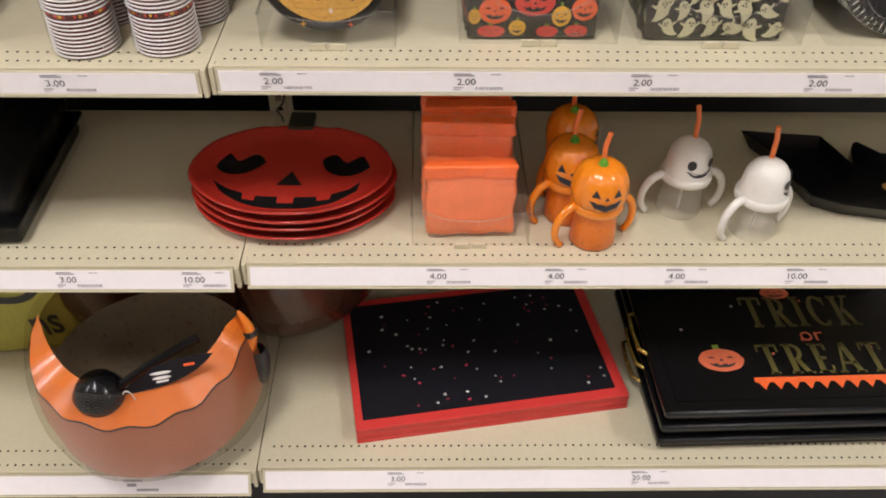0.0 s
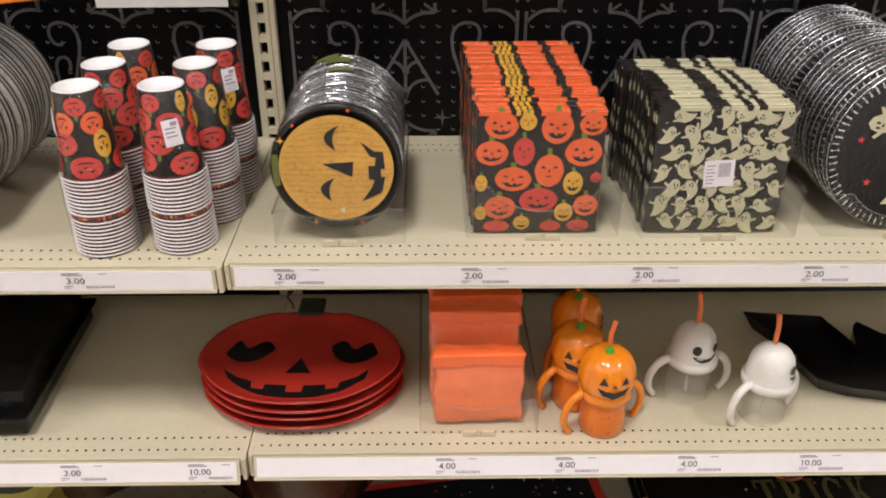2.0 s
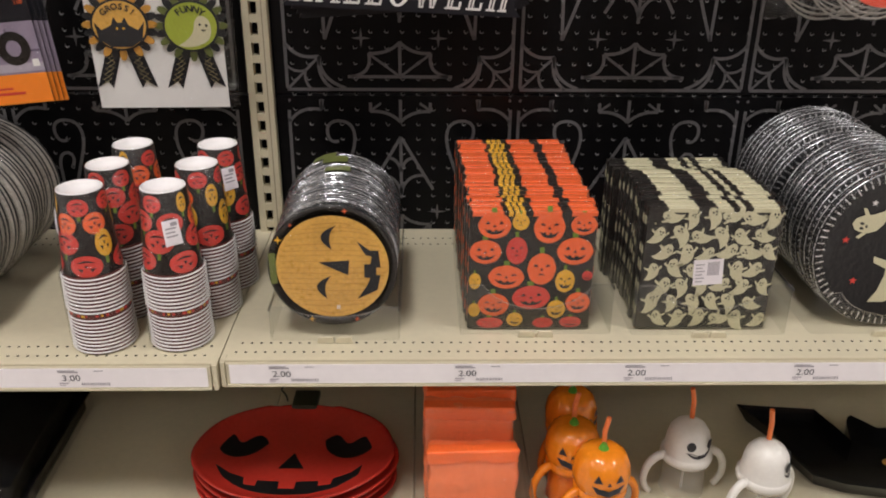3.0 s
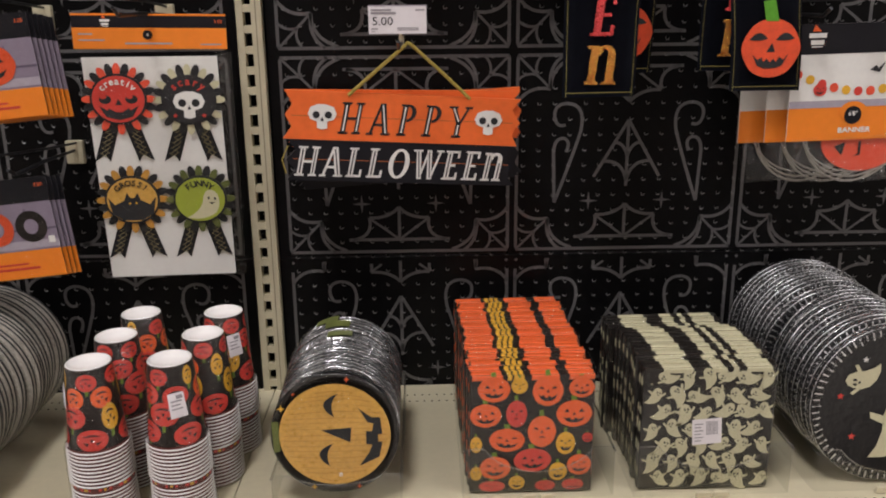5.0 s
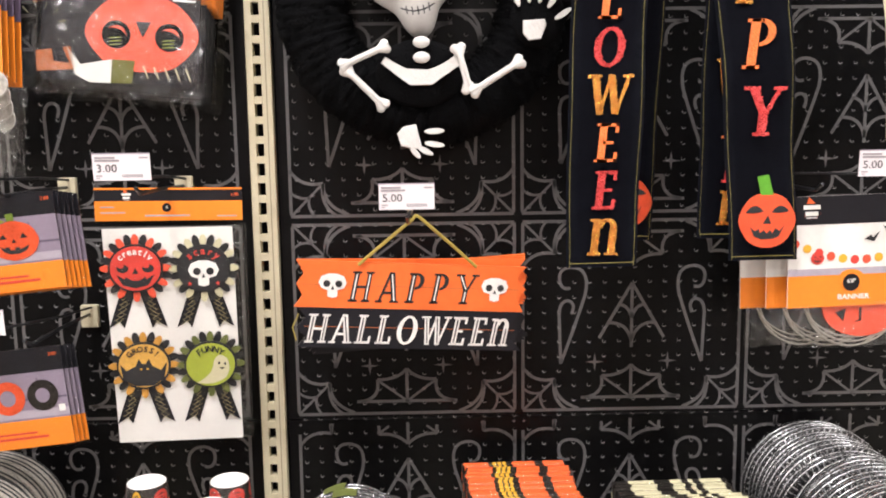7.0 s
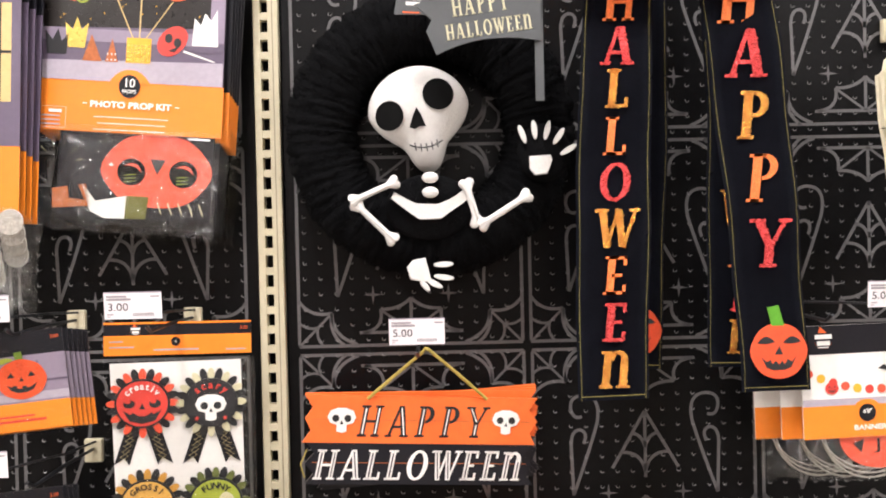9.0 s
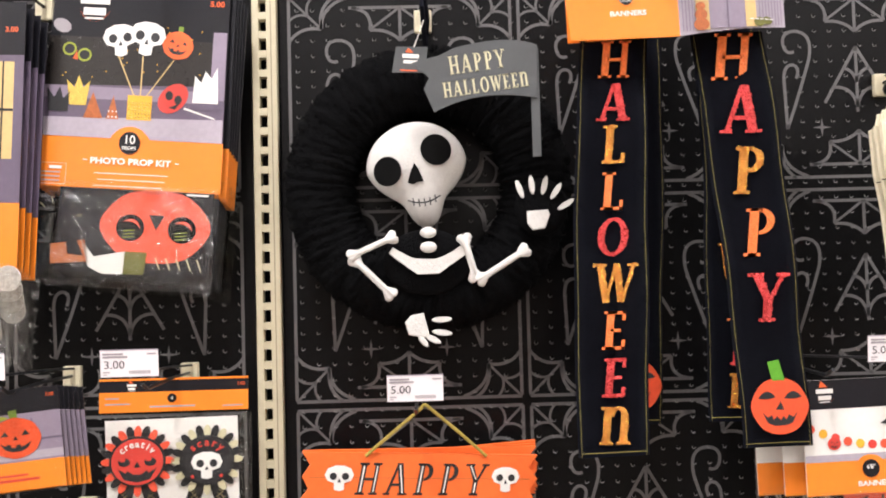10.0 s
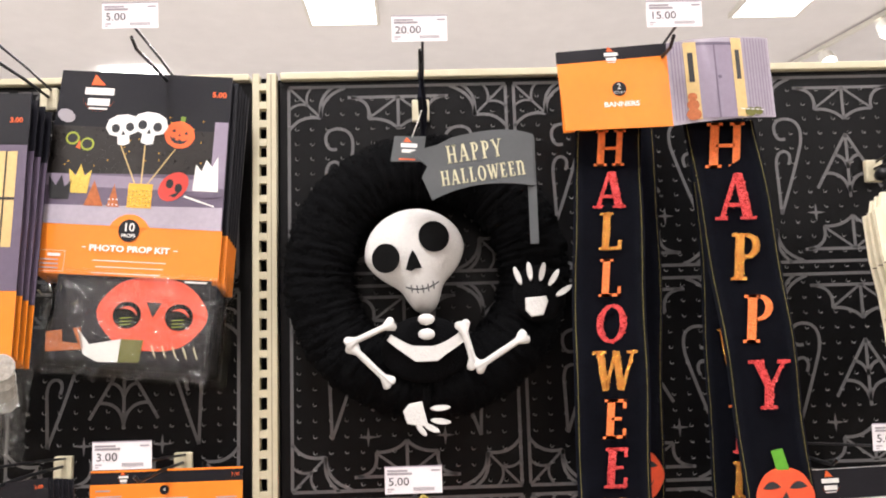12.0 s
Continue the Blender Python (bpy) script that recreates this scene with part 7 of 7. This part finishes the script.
def bone(x0, z0, x1, z1, w, y):
    d = math.hypot(x1 - x0, z1 - z0)
    a = math.degrees(math.atan2(z1 - z0, x1 - x0))
    h = w / 2
    shape = [(0.012, -h * 0.62), (d - 0.012, -h * 0.62)] + ell(d, -h * 0.62, h * 0.82, h * 0.82, 8, -100, 40) + ell(d, h * 0.62, h * 0.82, h * 0.82, 8, -40, 100) + [(d - 0.012, h * 0.62), (0.012, h * 0.62)] + ell(0, h * 0.62, h * 0.82, h * 0.82, 8, 80, 220) + ell(0, -h * 0.62, h * 0.82, h * 0.82, 8, 140, 280)
    b = bmesh.new()
    cx = d / 2
    rings = []
    for u, y_ in ((0.30, -0.0075), (0.70, -0.0062), (0.92, -0.0035), (1.0, 0.0), (0.97, 0.003)):
        rings.append([b.verts.new((x if u > 0.9 else cx + (x - cx) * (0.94 + 0.06 * u), y_, z * u)) for x, z in shape])
    b.faces.new(rings[0])
    n = len(shape)
    for p, q in zip(rings, rings[1:]):
        for i in range(n):
            b.faces.new((p[i], q[i], q[(i + 1) % n], p[(i + 1) % n]))
    part("bone", b, FELT, wr, "", pose(x0, y, z0, 0, 0, 0) @ pose(0, 0, 0, 0, -a, 0), smooth=True)


bone(-0.055, -0.080, -0.117, -0.107, 0.0150, -0.083)
bone(-0.113, -0.112, -0.060, -0.165, 0.0160, -0.080)
bone(0.050, -0.084, 0.066, -0.143, 0.0165, -0.083)
bone(0.072, -0.146, 0.140, -0.104, 0.0160, -0.085)
mitt = lambda a: (0.040 * math.cos(a), 0.044 * math.sin(a))
pad(mitt, 0.016, WOOL, "mitten", wr, pose(0.168, -0.070, -0.040), 24, "black yarn mitten", 5)
palm = [(-0.016, 0.010), (0.015, 0.012), (0.018, 0.004), (0.010, -0.016), (-0.008, -0.018), (-0.016, -0.008)]
felt_shape("palm", [shift(palm, 0.160, -0.057)], -0.090)
for x, z, a in ((0.134, -0.014, 20), (0.152, -0.008, 6), (0.171, -0.009, -14), (0.188, -0.018, -34), (0.202, -0.038, -58)):
    felt_shape("finger", [shift(ell(0, 0, 0.0042, 0.0145, 14), x, z, 1.0, a)], -0.090)
felt_shape("palm", [shift(palm, -0.020, -0.211, 1.05, -80)], -0.095)
for x, z, a, k in ((0.014, -0.203, -88, 1), (0.014, -0.222, -98, 1), (0.000, -0.231, -118, 0.9), (-0.014, -0.234, -140, 0.7)):
    felt_shape("finger", [shift(ell(0, 0, 0.0042, 0.0150 * k, 14), x, z, 1.0, a)], -0.095)
fl = part("flag", flat([[(-0.020, 0.166), (0.004, 0.144), (-0.004, 0.128), (0.010, 0.094)] + bez((0.010, 0.094), (0.075, 0.128), (0.158, 0.112), 10) + bez((0.160, 0.188), (0.120, 0.206), (0.040, 0.186), 10) + [(0.020, 0.176)]], -0.135, 0.003), FLAGGREY, wr, "grey wooden flag")
part("flag_stick", flat([rect(0.150, 0.028, 0.162, 0.185)], -0.131, 0.004), FLAGGREY, wr)
serif(fl, "HAPPY", 0.0265, -0.1352, CREAMPRINT, 0.074, 0.152, wide=0.70, gap=0.16, turn=7, thick=0.0004)
serif(fl, "HALLOWEEN".replace("N", "n"), 0.0220, -0.1352, CREAMPRINT, 0.086, 0.1215, wide=0.71, gap=0.14, turn=7, thick=0.0004)
tg = part("swing_tag", flat([[(-0.026, -0.022), (0.022, -0.020), (0.024, 0.018), (-0.022, 0.016)]], 0, 0.001), FLAGGREY, wr, "small grey and white card tag", m=pose(-0.022, -0.122, 0.176, 0, 4, 0))
part("mark", flat([rect(-0.012, 0.000, 0.012, 0.006), rect(-0.010, -0.008, 0.010, -0.003)], -0.0006), SNOW, tg)
part("mark", flat([[(-0.008, 0.008), (0.004, 0.008), (-0.004, 0.015)], rect(-0.014, -0.019, 0.010, -0.017)], -0.0006), ORANGE_PRINT, tg)
part("tag_string", tube([(-0.018, -0.121, 0.190), (-0.008, -0.12, 0.215), (-0.002, -0.11, 0.235)], 0.0008, 5), WHITE, wr)
part("hanger_loop", tube([(0.0, -0.052, 0.212), (-0.004, -0.115, 0.255), (-0.003, -0.110, 0.292), (0.004, -0.07, 0.25), (0.0, -0.04, 0.212)], 0.004, 8), CLOTH, wr)


# cloth banners
def banner(name, x_of, w_of, z_top, z_bot, y, letters, inks, label, n=40, sway=0.006, phase=0.0, aside=0.0):
    """A hanging cloth strip that drifts sideways and ripples as it falls."""
    t = thing(name, (0, y, 0), label, "banner", "hanging letter banners")
    b, bs = bmesh.new(), bmesh.new()
    rows = []

    def surf(u, v):
        z = z_top + (z_bot - z_top) * v
        return Vector((x_of(v) + u * w_of(v), sway * math.sin(5.5 * v + 2.0 * u + phase) + 0.004 * math.sin(17 * v + phase), z))
    for i in range(n + 1):
        rows.append([b.verts.new(surf(-0.5 + j / 6, i / n)) for j in range(7)])
    for p, q in zip(rows, rows[1:]):
        for j in range(6):
            b.faces.new((p[j], p[j + 1], q[j + 1], q[j]))
    bmesh.ops.solidify(b, geom=b.faces[:], thickness=0.0016)
    part("cloth", b, CLOTH, t, smooth=True)
    dash = []
    m = 170
    for i in range(m):
        for u in (-0.455, 0.455):
            dash.append(((u - 0.0034, i / m), (u + 0.0034, (i + 0.66) / m)))
    for i in range(26):
        dash.append(((-0.45 + 0.9 * i / 26, 0.9885), (-0.45 + 0.9 * (i + 0.7) / 26, 0.9905)))
    for (u0, v0), (u1, v1) in dash:
        bs.faces.new([bs.verts.new(surf(u, v) + Vector((0, -0.0022, 0))) for u, v in ((u0, v0), (u1, v0), (u1, v1), (u0, v1))])
    tagged(part("stitching", bs, STITCH, t), kind="stuff")
    for k, (ch, v, size, ink) in enumerate(letters):
        c = surf(0, v)
        h = size * 0.82
        (bars, _), = serif_line(ch, h, 0.0, -h / 2, shear=0.10, wide=1.06)
        lt = part("letter", flat(bars, -0.0008, 0.0008), ink, t, "sequin letter", m=pose(c.x + aside, c.y - 0.004, c.z))
        if ink is SEQ_ORANGE:
            continue
        rs_ = random.Random(k * 7 + len(letters))
        vs_, fs_ = [], []
        for bar in bars:
            xs, zs = [q[0] for q in bar], [q[1] for q in bar]
            area = (max(xs) - min(xs)) * (max(zs) - min(zs))
            for _i in range(int(area / 0.0000075) + 1):
                px_, pz_ = rs_.uniform(min(xs), max(xs)), rs_.uniform(min(zs), max(zs))
                if not inside(bar, px_, pz_):
                    continue
                ta, tb = rs_.gauss(0, 0.42), rs_.gauss(0, 0.42)
                b0 = len(vs_)
                for q in range(6):
                    ca, sa = 0.0015 * math.cos(q * math.pi / 3), 0.0015 * math.sin(q * math.pi / 3)
                    vs_.append((px_ + ca, -0.0022 + ca * ta + sa * tb, pz_ + sa))
                fs_.append(tuple(range(b0, b0 + 6)))
        tagged(raw("sequin", vs_, fs_, ink, lt), kind="stuff")
    return t, surf


O_, R_, G_ = SEQ_ORANGE, SEQ_RED, SEQ_GOLD
zt, zb = 1.962, 1.361
vv = lambda z: (zt - z) / (zt - zb)
xl = lambda v: 0.495 - 0.022 * v - 0.004 * math.sin(3.2 * v)
wl = lambda v: 0.100 + 0.006 * math.sin(2.6 * v)
names = [("H", 1.930, O_), ("A", 1.867, R_), ("L", 1.805, G_), ("L", 1.738, O_), ("O", 1.672, R_), ("W", 1.606, G_), ("E", 1.539, O_), ("E", 1.472, R_), ("n", 1.406, G_)]
banner("banner", xl, wl, zt, zb, -0.182, [(c, vv(z), 0.066, k) for c, z, k in names], None, "black cloth banner spelling halloween in sequins", phase=0.4)
xr = lambda v: 0.660 + 0.050 * v + 0.004 * math.sin(3.0 * v)
wr_ = lambda v: 0.106 - 0.003 * v
names = [("H", 1.930, O_), ("A", 1.851, R_), ("P", 1.763, G_), ("P", 1.673, O_), ("Y", 1.580, R_)]
bt, sf = banner("banner", xr, wr_, 1.968, 1.366, -0.182, [(c, (1.968 - z) / 0.602, 0.083, k) for c, z, k in names], None, "black cloth banner spelling happy with a pumpkin", phase=1.7)


def pumpkin_patch(t, x, y, z, r):
    a = part("pumpkin_patch", flat([[(r * (1 + 0.025 * math.cos(6 * q)) * math.cos(q), 0.985 * r * math.sin(q)) for q in [2 * math.pi * i / 36 for i in range(36)]]], 0, 0.0012), EMBROID, t, "embroidered orange pumpkin", m=pose(x, y, z))
    part("stem_patch", flat([[(-0.010, r * 0.90), (0.008, r * 0.90), (0.000, r * 1.62), (-0.016, r * 1.55)]], -0.0004, 0.001), BRIGHT_GREEN, a)
    pr = Prints()
    for k in (-1, 1):
        pr.put(INK, 0, bez((k * 0.46 * r - 0.013, 0.28 * r), (k * 0.46 * r, 0.74 * r), (k * 0.46 * r + 0.013, 0.32 * r), 5) + bez((k * 0.46 * r + 0.013, 0.32 * r), (k * 0.46 * r, 0.22 * r), (k * 0.46 * r - 0.013, 0.28 * r), 5)[1:-1])
    pr.put(INK, 0, [(-0.16 * r, -0.12 * r), (0.14 * r, -0.12 * r), (0.02 * r, 0.18 * r)], [(-0.62 * r, -0.22 * r), (-0.45 * r, -0.38 * r), (-0.3 * r, -0.30 * r), (-0.25 * r, -0.46 * r), (-0.12 * r, -0.34 * r), (0.0, -0.48 * r), (0.10 * r, -0.34 * r), (0.2 * r, -0.46 * r), (0.3 * r, -0.28 * r), (0.45 * r, -0.38 * r), (0.62 * r, -0.18 * r), (0.42 * r, -0.58 * r), (0.2 * r, -0.66 * r), (-0.2 * r, -0.68 * r), (-0.45 * r, -0.58 * r)])
    pr.lay(a, -0.0003, {"black_ink": "face_print"})


c_ = sf(0.05, (1.968 - 1.425) / 0.602)
pumpkin_patch(bt, c_.x, c_.y - 0.005, c_.z, 0.0405)
bk, sf = banner("banner", lambda v: 0.538 - 0.006 * v + 0.006 * math.sin(4 * v), lambda v: 0.092, 2.056, 1.385, -0.085, [], None, "black cloth banner with a pumpkin hung behind another", phase=2.5, sway=0.008)
c_ = sf(0.0, (2.056 - 1.445) / 0.671)
pumpkin_patch(bk, c_.x + 0.002, c_.y - 0.005, 1.446, 0.040)
names = [("L", 1.765, G_), ("O", 1.70, R_), ("W", 1.635, G_), ("E", 1.570, O_), ("E", 1.503, R_), ("n", 1.437, G_)]
banner("banner", lambda v: 0.678 + 0.014 * v + 0.003 * math.sin(5 * v), lambda v: 0.092, 2.056, 1.388, -0.100, [(c, (2.056 - z) / 0.668, 0.066, k) for c, z, k in names], None, "black cloth letter banner hung behind another", phase=3.6, sway=0.008, aside=0.004)

bc = thing("banner_card", (0.574, -0.212, 2.066), "folded orange header card of the cloth banners with porch photo", "header card", rot=(0, -1.8, 0))
part("card", flat([[(-0.158, -0.012), (0.004, -0.006), (0.004, -0.114), (-0.152, -0.113)]], 0, 0.002), ORANGE, bc, "orange card")
part("header", flat([[(-0.158, 0.004), (0.004, 0.010), (0.004, -0.008), (-0.158, -0.014)]], -0.0004, 0.002), BLACKCARD, bc)
part("badge", flat([ell(-0.070, -0.055, 0.0105, 0.0105, 20)], -0.0008), BLACKCARD, bc)
part("count", words("2", 0.0120, -0.0012, -0.070, -0.0555, "CENTER"), SNOW, bc)
part("count", words("COUNT", 0.0050, -0.0012, -0.070, -0.0620, "CENTER"), SNOW, bc)
part("title", words("BANNERS", 0.0098, -0.0008, -0.068, -0.0810, "CENTER", wide=1.22, offset=0.0003), SNOW, bc)
brand(bc, -0.078, -0.006, 0.62, -0.0008)


def bow(x):
    """Depth of the curling photo at x."""
    u = (x - 0.004) / 0.162
    return 0.026 * u * u - 0.006 * math.sin(math.pi * u)


b_ = bmesh.new()
cols = 14
vs = [[b_.verts.new((0.004 + 0.162 * i / cols, bow(0.004 + 0.162 * i / cols), z)) for z in (-0.114 + 0.012 * i / cols, 0.010 + 0.010 * i / cols)] for i in range(cols + 1)]
for p, q in zip(vs, vs[1:]):
    b_.faces.new((p[0], q[0], q[1], p[1]))
part("photo", b_, LILACPALE, bc, "lilac porch photo", smooth=True)
pr = Prints()
pr.put(LILAC, 0, *[rect(0.046 + 0.009 * i, -0.106, 0.0555 + 0.009 * i, 0.008) for i in range(6)])
pr.put(LILACDARK, 1, rect(0.072, -0.106, 0.074, 0.006), ell(0.078, -0.045, 0.003, 0.003, 8), *[rect(0.046 + 0.009 * i, 0.003, 0.055 + 0.009 * i, 0.007) for i in range(6)])
pr.put(DOORCREAM, 1, rect(0.027, -0.108, 0.046, 0.008), rect(0.100, -0.104, 0.117, 0.014))
pr.put(INK, 2, rect(0.032, -0.052, 0.040, -0.008), rect(0.105, -0.048, 0.112, -0.004))
pr.put(RUST, 3, ell(0.034, -0.100, 0.011, 0.009, 14), ell(0.034, -0.086, 0.009, 0.008, 14), ell(0.034, -0.074, 0.007, 0.006, 14))
pr.put(OLIVE, 3, ell(0.121, -0.097, 0.009, 0.007, 10), ell(0.134, -0.095, 0.009, 0.006, 10))
pr.put(LILAC, 1, *[rect(0.122 + 0.0052 * i, -0.100, 0.1235 + 0.0052 * i, 0.016) for i in range(8)], *[rect(0.008 + 0.0046 * i, -0.108, 0.0095 + 0.0046 * i, 0.009) for i in range(4)])
pr.put(PAPER, 4, *[rect(0.106 + 0.008 * i, -0.094, 0.112 + 0.008 * i, -0.0925) for i in range(5)])
was = set(bc.children)
pr.lay(bc, -0.0012, {"window_yellow_photo": "porch_window", "rust_glitter_card": "photo_shape"})
for o in bc.children:
    if o not in was:
        for v in o.data.vertices:
            v.co.y += bow(v.co.x)
part("card_back", flat([[(-0.150, -0.008), (0.130, 0.000), (0.130, -0.098), (-0.150, -0.108)]], 0.030, 0.002), ORANGE, bc)

# garland packs
for i in range(3):
    k = 2 - i
    t = thing("garland_pack", (0.753 - 0.027 * k + 0.004 * (k % 2), -0.165 + 0.022 * k, 1.456 - 0.004 * k), "hanging garland pack with a white and orange photo card", "garland pack", "garland packs", rot=(0, -1.2, 2))
    part("card", flat([rect(0.0, -0.166, 0.215, 0.0)], 0, 0.0015), SNOW, t)
    part("header", flat([rect(0.0, -0.042, 0.215, 0.0)], -0.0005), BLACKCARD, t)
    part("band", flat([rect(0.0, -0.166, 0.215, -0.118)], -0.0005), ORANGE, t)
    ring_ = [(0.092 + 0.085 * math.cos(radians(a)), 0.006, -0.140 + 0.075 * math.sin(radians(a))) for a in range(180, 361, 12)]
    for j in range(5):
        loop_ = [(x * (1 - 0.05 * j) + 0.004 * j + 0.016, y + 0.0022 * j, z * (1 + 0.02 * (j % 3)) - 0.003 * j) for x, y, z in ring_]
        part("string_loop", tube(loop_, 0.0013, 6), PLATEEDGE, t, "pale twisted string")
    part("bag", crumpled(0.004, -0.226, 0.21, -0.162, -0.001, 0.010, 0.015, i), BAGFILM, t, "crinkled clear bag")
    if k == 0:
        pr = Prints()
        for j in range(12):
            u = j / 11
            pr.put((CORAL, YELLOW_PRINT, RED_PRINT)[j % 3], 0, ell(0.010 + 0.20 * u, -0.070 - 0.026 * math.sin(math.pi * u), 0.0066, 0.0066, 12))
        jack(pr, 0.044, -0.092, 0.010, RED_PRINT, 0.9, 0, False, 0)
        pr.put(INK, 0, [(0.115, -0.066), (0.124, -0.060), (0.128, -0.064), (0.138, -0.054), (0.130, -0.070)], [(0.142, -0.046), (0.152, -0.052), (0.156, -0.046), (0.170, -0.060), (0.152, -0.060)])
        pr.put(LILACPALE, 0, rect(0.0, -0.118, 0.215, -0.108))
        pr.put(BLACKCARD, 2, ell(0.096, -0.130, 0.0130, 0.0130, 20))
        pr.put(ORANGE, 1, ell(0.096, -0.124, 0.020, 0.014, 18))
        pr.lay(t, -0.0006, {"orange_card": "bump", "coral_print": "bunting_print", "black_ink": "bat_print"})
        part("count", words("6'8\"", 0.0085, -0.0022, 0.096, -0.1305, "CENTER", offset=0.0002), SNOW, t)
        part("title", words("BANNER", 0.0105, -0.0012, 0.100, -0.1550, "CENTER", wide=1.2, offset=0.0003), SNOW, t)
        brand(t, 0.034, -0.020, 0.80, -0.0010)
        part("paper_disc", flat([ell(0.118, -0.168, 0.062, 0.046, 36)], 0.004, 0.002), CORAL, t, "red paper garland piece in the bag")
        part("disc_print", flat([[(0.075, -0.176), (0.092, -0.170), (0.088, -0.190)], rect(0.112, -0.190, 0.116, -0.170), [(0.104, -0.192), (0.116, -0.190), (0.116, -0.186)]], 0.0032), INK, t)

# cream fence boards hung at the side
for i in range(3):
    t = thing("fence_board", (0.955 + 0.004 * i, -0.205 + 0.020 * i, 1.860 - 0.004 * i), "cream picket cut-out with a ragged edge on a hook", "wall decoration", "cream cut-outs", rot=(0, -2 + i, 8))
    edge = [(-0.083, -0.010), (-0.088, -0.030), (-0.098, -0.034), (-0.094, -0.100), (-0.085, -0.150), (-0.080, -0.200), (-0.076, -0.270), (-0.074, -0.315), (0.12, -0.315), (0.12, -0.010)]
    part("board", flat([edge], 0, 0.006), PARCHMENT, t)
    part("score_line", flat([[(-0.094, -0.110), (0.1, -0.095), (0.1, -0.0965), (-0.094, -0.1115)], [(-0.082, -0.185), (0.1, -0.17), (0.1, -0.1715), (-0.082, -0.1865)]], -0.0004), BROWNEDGE, t)
part("hook_ball", lathe([(0.001, 0.014), (0.009, 0.012), (0.013, 0.0), (0.009, -0.012), (0.001, -0.014)], 20, axis="y"), STEELBLACK, bpy.data.objects["peg_hook.008"], "round black hook end", m=pose(0.004, -0.028, -0.012), smooth=True)

for ob in bpy.data.objects:
    if ob.type == "MESH" and ob.data.materials and ob.data.materials[0] in (FILM, CRINKLE, BAGFILM, CLEAREDGE, SMOKEGLASS, ACRYLIC, BOWLGLASS, CUPCLEAR):
        ob.visible_shadow = False
